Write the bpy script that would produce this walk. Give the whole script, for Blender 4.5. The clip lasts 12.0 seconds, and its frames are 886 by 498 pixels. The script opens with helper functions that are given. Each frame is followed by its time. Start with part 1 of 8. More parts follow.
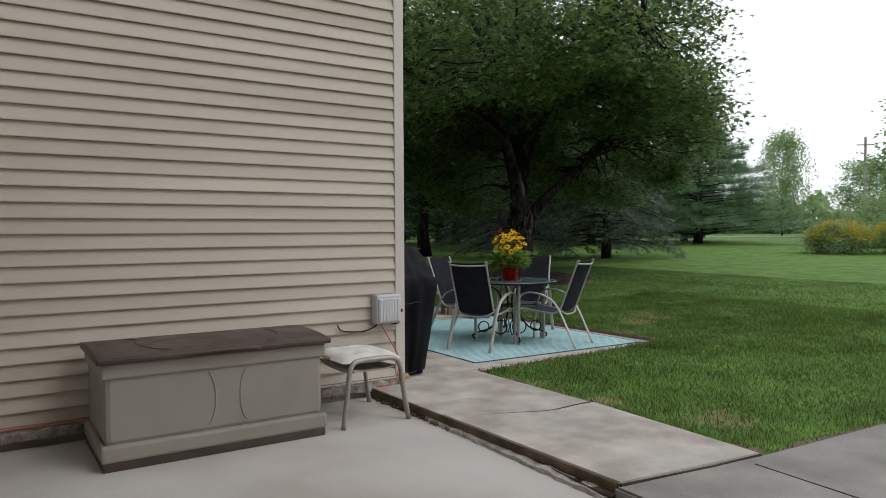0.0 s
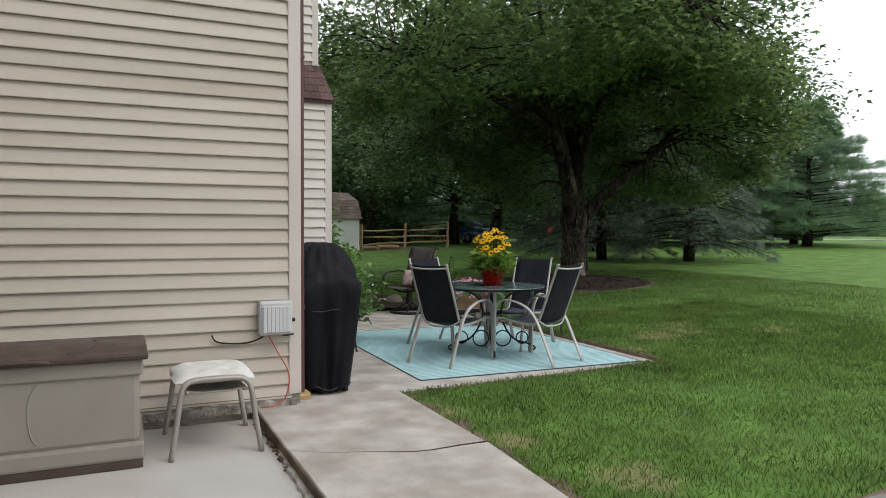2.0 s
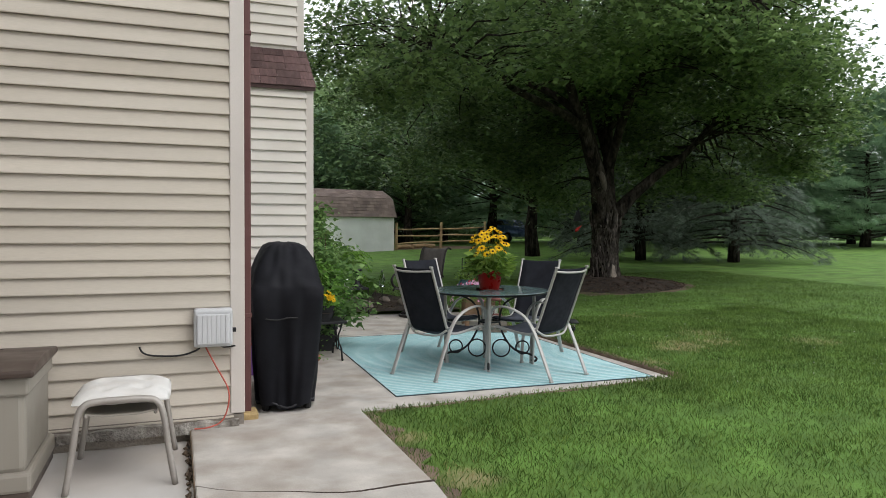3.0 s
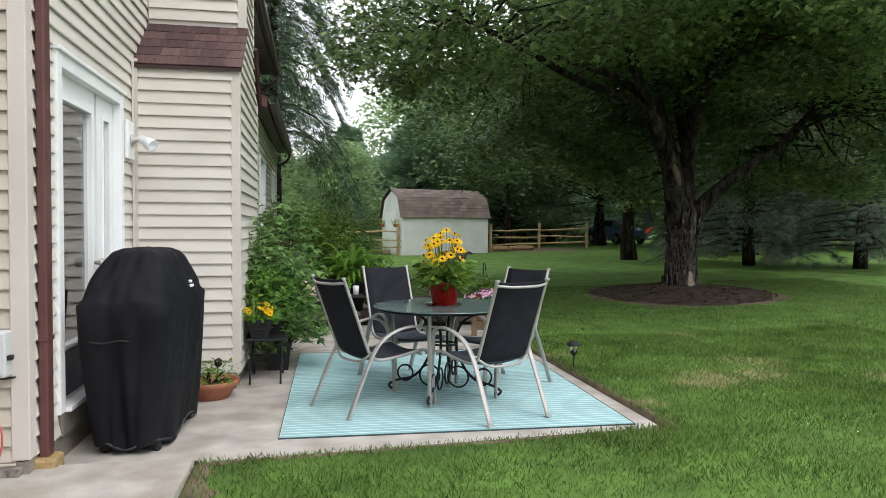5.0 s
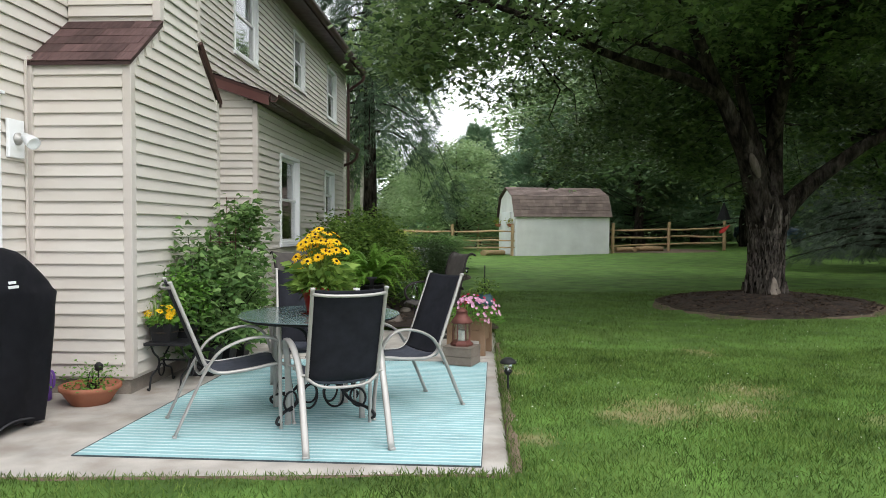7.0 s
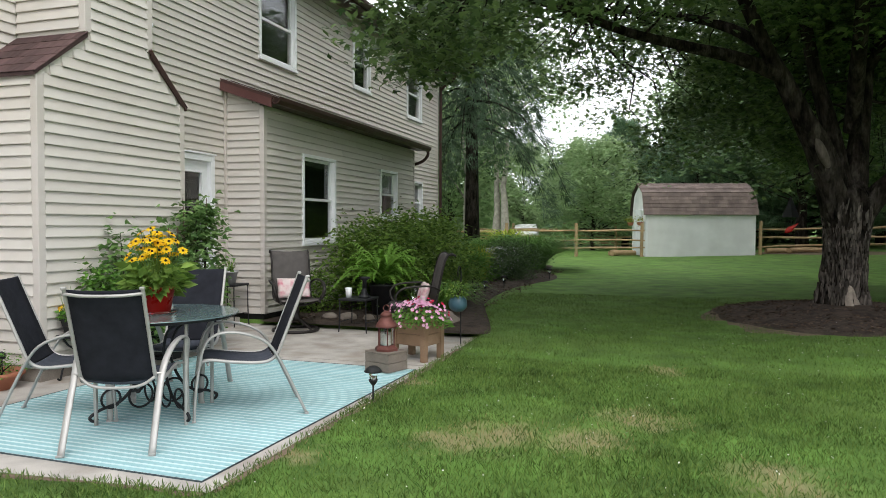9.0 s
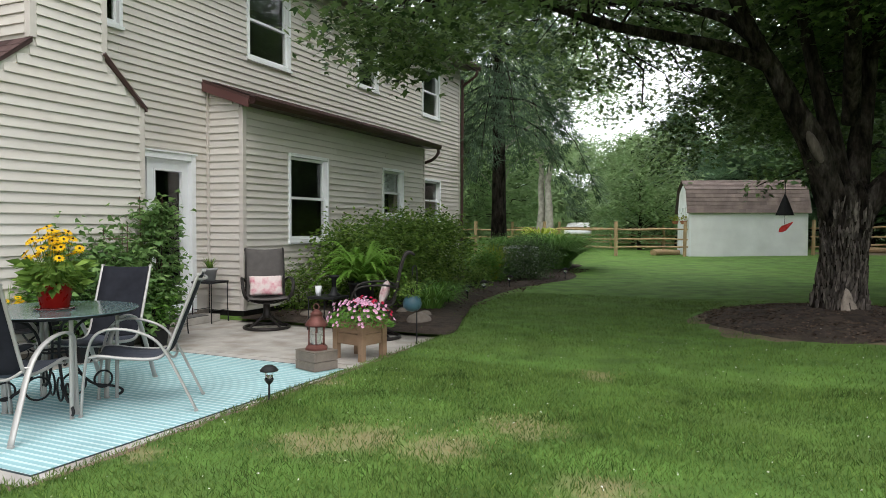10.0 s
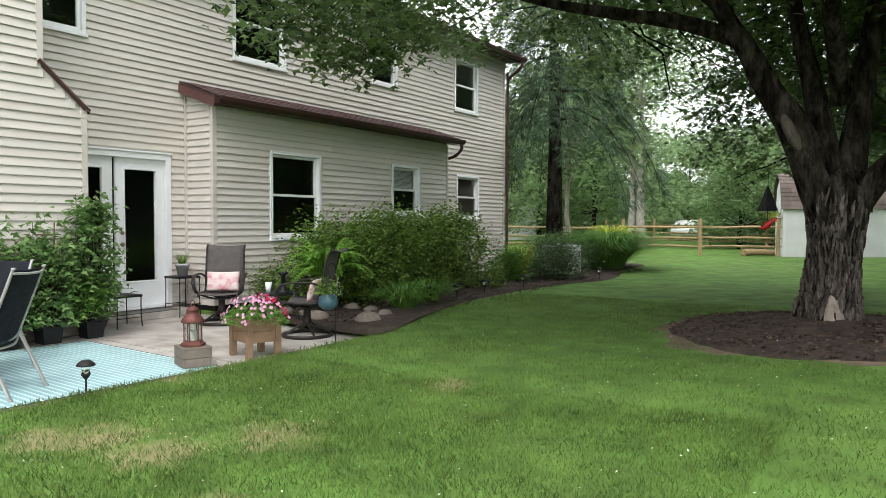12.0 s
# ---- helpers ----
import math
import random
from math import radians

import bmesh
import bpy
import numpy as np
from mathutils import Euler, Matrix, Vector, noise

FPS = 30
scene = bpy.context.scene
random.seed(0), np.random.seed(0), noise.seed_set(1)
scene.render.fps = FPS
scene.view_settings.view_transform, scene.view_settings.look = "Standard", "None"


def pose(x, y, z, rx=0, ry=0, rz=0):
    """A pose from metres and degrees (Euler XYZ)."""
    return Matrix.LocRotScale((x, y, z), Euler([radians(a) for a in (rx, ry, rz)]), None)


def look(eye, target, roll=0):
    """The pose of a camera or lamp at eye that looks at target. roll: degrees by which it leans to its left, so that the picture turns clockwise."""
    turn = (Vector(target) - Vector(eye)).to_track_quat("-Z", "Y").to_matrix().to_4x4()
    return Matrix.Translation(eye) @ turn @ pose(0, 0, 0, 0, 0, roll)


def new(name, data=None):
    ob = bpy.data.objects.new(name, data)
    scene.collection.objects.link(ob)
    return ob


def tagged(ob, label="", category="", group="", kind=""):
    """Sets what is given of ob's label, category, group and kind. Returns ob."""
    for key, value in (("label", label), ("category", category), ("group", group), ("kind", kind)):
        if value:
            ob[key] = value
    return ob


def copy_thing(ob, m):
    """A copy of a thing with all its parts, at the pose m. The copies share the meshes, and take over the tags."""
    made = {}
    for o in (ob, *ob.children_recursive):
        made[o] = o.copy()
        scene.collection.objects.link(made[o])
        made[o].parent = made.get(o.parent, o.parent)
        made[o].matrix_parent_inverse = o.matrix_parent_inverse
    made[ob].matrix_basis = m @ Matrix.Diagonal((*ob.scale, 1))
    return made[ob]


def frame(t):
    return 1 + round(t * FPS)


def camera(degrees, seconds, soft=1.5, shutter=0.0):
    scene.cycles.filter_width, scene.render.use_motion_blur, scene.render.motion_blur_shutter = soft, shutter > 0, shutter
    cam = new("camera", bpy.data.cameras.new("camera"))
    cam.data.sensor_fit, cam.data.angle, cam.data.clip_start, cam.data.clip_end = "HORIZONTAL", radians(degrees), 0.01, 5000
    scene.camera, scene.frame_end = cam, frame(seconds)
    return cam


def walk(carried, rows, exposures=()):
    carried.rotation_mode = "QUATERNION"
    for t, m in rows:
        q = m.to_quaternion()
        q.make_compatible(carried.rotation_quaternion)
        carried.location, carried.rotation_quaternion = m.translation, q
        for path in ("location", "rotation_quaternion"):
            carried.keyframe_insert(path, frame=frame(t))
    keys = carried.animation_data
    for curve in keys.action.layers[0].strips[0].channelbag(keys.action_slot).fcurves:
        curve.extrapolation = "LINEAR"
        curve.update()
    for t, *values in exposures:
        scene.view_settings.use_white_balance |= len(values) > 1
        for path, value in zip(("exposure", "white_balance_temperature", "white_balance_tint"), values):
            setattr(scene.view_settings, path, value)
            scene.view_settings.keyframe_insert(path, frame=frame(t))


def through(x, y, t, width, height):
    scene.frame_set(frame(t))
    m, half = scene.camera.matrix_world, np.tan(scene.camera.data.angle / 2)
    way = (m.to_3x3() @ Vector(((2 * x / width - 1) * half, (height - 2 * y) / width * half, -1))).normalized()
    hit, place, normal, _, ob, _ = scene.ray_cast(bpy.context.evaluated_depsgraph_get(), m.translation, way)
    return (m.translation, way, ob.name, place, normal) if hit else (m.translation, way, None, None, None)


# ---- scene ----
cam = camera(64.3, 12.0, soft=0.85)
METRES, EYE, TILT, LEAN, TURN = 13.3, 1.355, 0.0, 0.0, -33.6
ROWS = [
    (0.0, 0.0, 0.0, 0.0, -0.01, -1.48, 0.29),
    (0.5, 0.036, 0.0124, -0.0005, 2.52, -1.42, 0.24),
    (1.0, 0.0677, 0.0317, -0.0006, 5.03, -1.41, 0.11),
    (1.5, 0.093, 0.0537, -0.0008, 7.04, -1.43, -0.01),
    (2.0, 0.112, 0.078, -0.0011, 8.97, -1.52, -0.16),
    (2.5, 0.128, 0.1057, -0.0012, 10.92, -1.6, -0.26),
    (4.5, 0.2048, 0.2285, 0.0001, 19.95, -1.6, -0.24),
    (5.0, 0.2308, 0.2585, 0.0003, 23.24, -1.6, -0.25),
    (5.5, 0.2584, 0.2897, 0.0007, 26.25, -1.6, -0.19),
    (6.0, 0.2865, 0.3204, 0.0007, 29.14, -1.6, -0.19),
    (6.5, 0.3148, 0.3524, 0.0005, 32.81, -1.62, -0.18),
    (7.0, 0.3436, 0.386, 0.0004, 36.53, -1.66, -0.18),
    (9.0, 0.4583, 0.5368, 0.0011, 51.36, -1.79, -0.15),
    (9.5, 0.485, 0.5781, 0.0015, 54.26, -1.87, -0.19),
    (10.0, 0.509, 0.6221, 0.0014, 57.01, -1.93, -0.19),
    (10.5, 0.5289, 0.6669, 0.0009, 59.75, -1.97, -0.19),
    (11.0, 0.5468, 0.7111, 0.0007, 62.47, -2.03, -0.2),
    (11.5, 0.5606, 0.7539, 0.0009, 65.18, -2.13, -0.22),
    (12.0, 0.5702, 0.7958, 0.0009, 67.91, -2.14, -0.2),
]
EXPOSURES = [(0, 0.08), (1, 0.28), (2.5, 0.54), (4.5, 0.83), (7, 0.95), (9.5, 0.88), (11, 1.15), (12, 1.3)]
walk(cam, [(t, pose(0, 0, EYE, TILT, LEAN, TURN) @ pose(METRES * x, METRES * y, METRES * z, 90 + pitch, roll, yaw)) for t, x, y, z, yaw, pitch, roll in ROWS], EXPOSURES)

# ---- light ----
world = bpy.data.worlds.new("sky")
scene.world = world
world.use_nodes = True
wn = world.node_tree
sky = wn.nodes.new("ShaderNodeTexSky")
sky.sky_type = "NISHITA"
sky.sun_disc = False
sky.sun_elevation = radians(48)
sky.sun_rotation = radians(120)
sky.air_density, sky.dust_density, sky.ozone_density = 1.0, 1.0, 1.0
soft_sky = wn.nodes.new("ShaderNodeHueSaturation")
soft_sky.inputs["Saturation"].default_value = 0.18
wn.links.new(sky.outputs[0], soft_sky.inputs["Color"])
cloud = wn.nodes.new("ShaderNodeMix")
cloud.data_type = "RGBA"
cloud.inputs[0].default_value = 0.75
cloud.inputs[7].default_value = (7.2, 7.5, 7.95, 1)
wn.links.new(soft_sky.outputs[0], cloud.inputs[6])
wn.links.new(cloud.outputs[2], wn.nodes["Background"].inputs["Color"])
wn.nodes["Background"].inputs["Strength"].default_value = 0.15

sun_data = bpy.data.lights.new("sun", "SUN")
sun_data.energy, sun_data.angle, sun_data.color = 0.8, radians(30), (1.0, 0.97, 0.92)
sun = new("sun", sun_data)
sun.matrix_world = look((14, -8, 20), (5, 6, 0))


# ---- materials ----
def material(name, color, rough=0.6, metal=0.0, spread=0.1, size=8.0, fine=120.0, bump=0.15, depth=0.004,
             second=None, stain=1.5, amount=0.35, per_piece=0.0, per_island=0.0, specular=0.3, stretch=1.0):
    """A procedural surface: base colour, slow stains towards a second colour, grain and fine relief."""
    m = bpy.data.materials.new(name)
    m.use_nodes = True
    n, l = m.node_tree.nodes, m.node_tree.links
    b = n["Principled BSDF"]
    b.inputs["Roughness"].default_value, b.inputs["Metallic"].default_value = rough, metal
    b.inputs["Specular IOR Level"].default_value = specular
    tc = n.new("ShaderNodeTexCoord")
    co = tc.outputs["Object"]
    if stretch != 1:
        long = n.new("ShaderNodeVectorMath")
        long.operation = "MULTIPLY"
        long.inputs[1].default_value = (1, 1, stretch)
        l.new(co, long.inputs[0])
        co = long.outputs[0]
    if per_piece:
        info = n.new("ShaderNodeObjectInfo")
        shift = n.new("ShaderNodeVectorMath")
        shift.operation = "MULTIPLY_ADD"
        l.new(info.outputs["Random"], shift.inputs[0])
        shift.inputs[1].default_value = (37, 53, 71)
        l.new(co, shift.inputs[2])
        co = shift.outputs[0]

    def noisy(scale, detail):
        t = n.new("ShaderNodeTexNoise")
        t.inputs["Scale"].default_value, t.inputs["Detail"].default_value = scale, detail
        l.new(co, t.inputs["Vector"])
        return t.outputs["Fac"]

    def blend(kind, fac, a, c):
        x = n.new("ShaderNodeMix")
        x.data_type, x.blend_type = "RGBA", kind
        for socket, value in ((x.inputs[0], fac), (x.inputs[6], a), (x.inputs[7], c)):
            if isinstance(value, (int, float, tuple)):
                socket.default_value = value
            else:
                l.new(value, socket)
        return x.outputs[2]

    def ramp(fac, lo, hi, a, c):
        r = n.new("ShaderNodeMapRange")
        l.new(fac, r.inputs[0])
        for i, v in enumerate((lo, hi, a, c)):
            r.inputs[i + 1].default_value = v
        return r.outputs[0]

    col = (*color, 1.0)
    dark = tuple(c * (1 - 2 * spread) for c in color) + (1.0,)
    col = blend("MIX", ramp(noisy(size, 4), 0.3, 0.7, 0.0, 1.0), dark, tuple(min(1, c * (1 + spread)) for c in color) + (1.0,))
    if second:
        col = blend("MIX", ramp(noisy(stain, 6), 0.45, 0.72, 0.0, amount), col, (*second, 1.0))
    col = blend("MULTIPLY", 1.0, col, ramp(noisy(fine, 3), 0.2, 0.8, 1 - spread, 1 + spread))
    for value, source, pin in ((per_piece, "ShaderNodeObjectInfo", "Random"), (per_island, "ShaderNodeNewGeometry", "Random Per Island")):
        if value:
            info = n.new(source)
            col = blend("MULTIPLY", 1.0, col, ramp(info.outputs[pin], 0.0, 1.0, 1 - value, 1 + value))
    l.new(col, b.inputs["Base Color"])
    l.new(ramp(noisy(size * 2.3, 3), 0.3, 0.7, max(0.02, rough - 0.08), min(1, rough + 0.08)), b.inputs["Roughness"])
    if bump:
        bp = n.new("ShaderNodeBump")
        bp.inputs["Strength"].default_value, bp.inputs["Distance"].default_value = bump, depth
        l.new(noisy(fine, 4), bp.inputs["Height"])
        l.new(bp.outputs[0], b.inputs["Normal"])
    return m


def leaf_material(name, color, other, rough=0.5, through=0.35, patchy=0.0, patch=1.6, gloss=0.16):
    """Leaves: two greens by leaf, light passing through."""
    m = bpy.data.materials.new(name)
    m.use_nodes = True
    n, l = m.node_tree.nodes, m.node_tree.links
    b = n["Principled BSDF"]
    geo = n.new("ShaderNodeNewGeometry")
    mix = n.new("ShaderNodeMix")
    mix.data_type = "RGBA"
    l.new(geo.outputs["Random Per Island"], mix.inputs[0])
    mix.inputs[6].default_value, mix.inputs[7].default_value = (*color, 1), (*other, 1)
    shade = mix.outputs[2]
    if patchy:
        tc, spots, fit = n.new("ShaderNodeTexCoord"), n.new("ShaderNodeTexNoise"), n.new("ShaderNodeMapRange")
        spots.inputs["Scale"].default_value, spots.inputs["Detail"].default_value = patch, 5
        l.new(tc.outputs["Object"], spots.inputs["Vector"])
        l.new(spots.outputs["Fac"], fit.inputs[0])
        for i, v in enumerate((0.3, 0.7, 1 - patchy, 1 + patchy)):
            fit.inputs[i + 1].default_value = v
        tone = n.new("ShaderNodeMix")
        tone.data_type, tone.blend_type = "RGBA", "MULTIPLY"
        tone.inputs[0].default_value = 1.0
        l.new(shade, tone.inputs[6])
        l.new(fit.outputs[0], tone.inputs[7])
        shade = tone.outputs[2]
    l.new(shade, b.inputs["Base Color"])
    b.inputs["Roughness"].default_value = rough
    b.inputs["Specular IOR Level"].default_value = gloss
    tr = n.new("ShaderNodeBsdfTranslucent")
    l.new(shade, tr.inputs["Color"])
    ms = n.new("ShaderNodeMixShader")
    ms.inputs[0].default_value = through
    l.new(b.outputs[0], ms.inputs[1])
    l.new(tr.outputs[0], ms.inputs[2])
    l.new(ms.outputs[0], n["Material Output"].inputs["Surface"])
    return m


def glass_material(name, color, rough=0.02):
    m = bpy.data.materials.new(name)
    m.use_nodes = True
    b = m.node_tree.nodes["Principled BSDF"]
    b.inputs["Base Color"].default_value = (*color, 1)
    b.inputs["Roughness"].default_value = rough
    b.inputs["Transmission Weight"].default_value = 1.0
    b.inputs["IOR"].default_value = 1.45
    return m


SIDING = material("vinyl_siding", (0.607, 0.566, 0.518), 0.55, spread=0.04, size=1.2, fine=260, bump=0.12, depth=0.002,
                  second=(0.42, 0.34, 0.26), stain=0.9, amount=0.22, per_piece=0.035)
# grime stains, over a base darkened to carry the gable wall's shade
SHADED_OLD_SIDING = material("grimy_shaded_siding", (0.53, 0.475, 0.405), 0.6, spread=0.06, size=1.6, fine=220, bump=0.15, depth=0.002,
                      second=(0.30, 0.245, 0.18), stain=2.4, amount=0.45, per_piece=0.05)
TRIM = material("vinyl_trim", (0.575, 0.525, 0.485), 0.5, spread=0.03, size=2, second=(0.45, 0.38, 0.30), amount=0.2)
WHITE = material("white_paint", (0.80, 0.81, 0.82), 0.4, spread=0.02, size=3, second=(0.62, 0.61, 0.58), stain=2.0, amount=0.15)
CONCRETE = material("concrete", (0.47, 0.435, 0.395), 0.85, spread=0.12, size=3.7, fine=150, bump=0.45, depth=0.003,
                    second=(0.25, 0.205, 0.165), stain=2.6, amount=0.75)
CONCRETE_PALE = material("pale_concrete", (0.50, 0.475, 0.45), 0.85, spread=0.05, size=1.4, fine=200, bump=0.3, depth=0.002,
                         second=(0.33, 0.27, 0.22), stain=1.0, amount=0.6)
CONCRETE_ROUGH = material("rough_concrete", (0.30, 0.285, 0.265), 0.9, spread=0.12, size=3, fine=110, bump=0.6, depth=0.006,
                          second=(0.17, 0.15, 0.13), stain=1.3, amount=0.5)
FOUNDATION = material("foundation", (0.27, 0.235, 0.20), 0.9, spread=0.15, size=4, fine=80, bump=0.6, depth=0.008,
                      second=(0.13, 0.11, 0.09), stain=3, amount=0.7)
SOIL = material("mulch_soil", (0.060, 0.043, 0.034), 0.95, spread=0.25, size=9, fine=70, bump=1.0, depth=0.02,
                second=(0.13, 0.095, 0.07), stain=3, amount=0.4)
SHINGLE = material("brown_shingle", (0.080, 0.046, 0.044), 0.85, spread=0.15, size=6, fine=230, bump=0.5, depth=0.003,
                   second=(0.125, 0.078, 0.07), stain=4, amount=0.4, per_piece=0.34, per_island=0.2)
SHINGLE_TAN = material("tan_shingle", (0.19, 0.145, 0.125), 0.85, spread=0.15, size=3, fine=150, bump=0.5, depth=0.004,
                       second=(0.12, 0.09, 0.085), stain=2, amount=0.4, per_island=0.22)
BROWN_METAL = material("brown_metal", (0.060, 0.030, 0.026), 0.4, spread=0.05, size=3, bump=0.05)
RED_METAL = material("faded_red_metal", (0.105, 0.043, 0.040), 0.45, spread=0.06, size=3, bump=0.05, second=(0.15, 0.08, 0.07), amount=0.3)
GLASS = glass_material("window_glass", (0.92, 0.95, 0.95))
# near-black colour in place of the gloom of unlit rooms
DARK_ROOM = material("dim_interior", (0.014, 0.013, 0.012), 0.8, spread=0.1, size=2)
BARK = material("bark", (0.022, 0.017, 0.014), 0.95, spread=0.6, size=14, fine=40, bump=1.0, depth=0.06, specular=0.08, stretch=0.3,
                second=(0.12, 0.103, 0.088), stain=9, amount=0.5)
BARK_PLATE = material("bark_plate", (0.095, 0.080, 0.070), 0.95, spread=0.4, size=18, fine=60, bump=0.9, depth=0.02, specular=0.08, stretch=0.35,
                      second=(0.16, 0.14, 0.12), stain=7, amount=0.5, per_island=0.5)
BARK_PALE = material("pale_bark", (0.36, 0.33, 0.29), 0.9, spread=0.2, size=4, fine=40, bump=0.8, depth=0.02)
BARE_WOOD = material("bare_heartwood", (0.32, 0.265, 0.22), 0.9, spread=0.2, size=7, fine=60, bump=0.8, depth=0.01)
LIMB_SCAR = material("weathered_scar", (0.13, 0.105, 0.088), 0.9, spread=0.3, size=9, fine=50, bump=0.9, depth=0.015, stretch=0.3, second=(0.05, 0.04, 0.034), stain=5, amount=0.6)
SILVER = material("silver_powder_coat", (0.42, 0.405, 0.385), 0.42, metal=0.35, spread=0.04, size=5, bump=0.03)
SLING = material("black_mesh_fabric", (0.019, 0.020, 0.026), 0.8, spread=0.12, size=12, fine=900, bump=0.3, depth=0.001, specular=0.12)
# same black mesh, colour lifted for the light that falls on the seats
SLING_LIT = material("lit_black_mesh_fabric", (0.068, 0.074, 0.094), 0.8, spread=0.1, size=12, fine=900, bump=0.3, depth=0.001, specular=0.15)
SLING_TAUPE = material("taupe_mesh_fabric", (0.095, 0.085, 0.08), 0.75, spread=0.1, size=9, fine=800, bump=0.3, depth=0.001)
IRON = material("black_iron", (0.018, 0.018, 0.02), 0.5, metal=0.2, spread=0.1, size=20, bump=0.1)
COVER = material("black_cover_cloth", (0.009, 0.009, 0.012), 0.68, specular=0.14, spread=0.15, size=6, fine=500, bump=0.25, depth=0.002,
                 second=(0.018, 0.018, 0.022), stain=2, amount=0.4)


# ---- building blocks ----
def mesh_of(name, bm, mat, smooth=False):
    me = bpy.data.meshes.new(name)
    bm.normal_update()
    bm.to_mesh(me)
    bm.free()
    if smooth:
        for p in me.polygons:
            p.use_smooth = True
    for x in (mat if isinstance(mat, (list, tuple)) else [mat]):
        me.materials.append(x)
    return me


def part(name, bm, mat, parent=None, label="", smooth=False):
    """One bmesh as one mesh object under a thing or a part."""
    ob = new(name, mesh_of(name, bm, mat, smooth))
    ob.parent = parent
    return tagged(ob, label)


def thing(name, m, label, category, group="", kind=""):
    ob = new(name)
    ob.empty_display_size = 0.1
    ob.matrix_basis = m
    return tagged(ob, label, category, group, kind)


def add_box(bm, x0, y0, z0, x1, y1, z1, m=None, bevel=0.0):
    vs = bmesh.ops.create_cube(bm, size=1.0)["verts"]
    for v in vs:
        v.co = Vector((x0 + (v.co.x + 0.5) * (x1 - x0), y0 + (v.co.y + 0.5) * (y1 - y0), z0 + (v.co.z + 0.5) * (z1 - z0)))
    if bevel:
        es = list({e for v in vs for e in v.link_edges})
        out = bmesh.ops.bevel(bm, geom=es, offset=bevel, segments=2, profile=0.5, affect="EDGES")
        vs = list({v for v in out["verts"]} | {v for v in vs if v.is_valid})
    if m:
        for v in vs:
            v.co = m @ v.co
    return bm


def box(x0, y0, z0, x1, y1, z1, bevel=0.0, m=None):
    return add_box(bmesh.new(), x0, y0, z0, x1, y1, z1, m, bevel)


def prism(points, z0, z1):
    """An upright prism on a plan outline."""
    bm = bmesh.new()
    lo = [bm.verts.new((x, y, z0)) for x, y in points]
    hi = [bm.verts.new((x, y, z1)) for x, y in points]
    n = len(points)
    bm.faces.new(hi)
    bm.faces.new(lo[::-1])
    for i in range(n):
        bm.faces.new((lo[i], lo[(i + 1) % n], hi[(i + 1) % n], hi[i]))
    bmesh.ops.recalc_face_normals(bm, faces=bm.faces)
    return bm


def smooth_path(points, steps=6):
    """A rounded line through the points."""
    p = [Vector(q) for q in points]
    out = []
    for i in range(len(p) - 1):
        a, b, c, d = p[max(0, i - 1)], p[i], p[i + 1], p[min(len(p) - 1, i + 2)]
        for k in range(steps):
            t = k / steps
            out.append(0.5 * ((2 * b) + (c - a) * t + (2 * a - 5 * b + 4 * c - d) * t * t + (3 * b - a - 3 * c + d) * t ** 3))
    return out + [p[-1]]


def add_tube(bm, path, radius, sides=8, flat=1.0, close=False):
    """A tube along a path; radius is a number or one for each point; flat squeezes the section."""
    path = [Vector(q) for q in path]
    n = len(path)
    rings, up = [], None
    for i, q in enumerate(path):
        if close:
            d = path[(i + 1) % n] - path[i - 1]
        else:
            d = path[min(n - 1, i + 1)] - path[max(0, i - 1)]
        d.normalize()
        if up is None:
            up = Vector((0, 0, 1)) if abs(d.z) < 0.9 else Vector((1, 0, 0))
        side = d.cross(up).normalized()
        up = side.cross(d).normalized()
        r = radius[i] if isinstance(radius, (list, tuple)) else radius
        rings.append([bm.verts.new(q + side * (math.cos(a) * r) + up * (math.sin(a) * r * flat))
                      for a in (2 * math.pi * k / sides for k in range(sides))])
    for i in range(n if close else n - 1):
        a, b = rings[i], rings[(i + 1) % n]
        for k in range(sides):
            bm.faces.new((a[k], a[(k + 1) % sides], b[(k + 1) % sides], b[k]))
    if not close:
        bm.faces.new(rings[0][::-1])
        bm.faces.new(rings[-1])
    return bm


def tube(path, radius, sides=8, flat=1.0, close=False):
    return add_tube(bmesh.new(), path, radius, sides, flat, close)


def ring(center, radius, thick, n=24, sides=6, axis="z"):
    c = Vector(center)
    pts = []
    for k in range(n):
        a = 2 * math.pi * k / n
        u, w = math.cos(a) * radius, math.sin(a) * radius
        pts.append(c + (Vector((u, w, 0)) if axis == "z" else Vector((u, 0, w)) if axis == "y" else Vector((0, u, w))))
    return tube(pts, thick, sides, close=True)


def lathe(profile, n=24, cap=True):
    """A turned body from (radius, height) pairs."""
    bm = bmesh.new()
    rings = [[bm.verts.new((r * math.cos(2 * math.pi * k / n), r * math.sin(2 * math.pi * k / n), z)) for k in range(n)] for r, z in profile]
    for a, b in zip(rings, rings[1:]):
        for k in range(n):
            bm.faces.new((a[k], a[(k + 1) % n], b[(k + 1) % n], b[k]))
    if cap:
        bm.faces.new(rings[0][::-1])
        bm.faces.new(rings[-1])
    return bm


def mesh_np(name, verts, faces, mat, parent=None, label=""):
    """A mesh object from arrays: verts (n, 3), faces (m, k)."""
    me = bpy.data.meshes.new(name)
    nv, (nf, k) = len(verts), faces.shape
    me.vertices.add(nv)
    me.vertices.foreach_set("co", np.asarray(verts, np.float32).ravel())
    me.loops.add(nf * k)
    me.loops.foreach_set("vertex_index", faces.astype(np.int32).ravel())
    me.polygons.add(nf)
    me.polygons.foreach_set("loop_start", np.arange(0, nf * k, k, dtype=np.int32))
    me.update(calc_edges=True)
    me.materials.append(mat)
    ob = new(name, me)
    ob.parent = parent
    return tagged(ob, label)


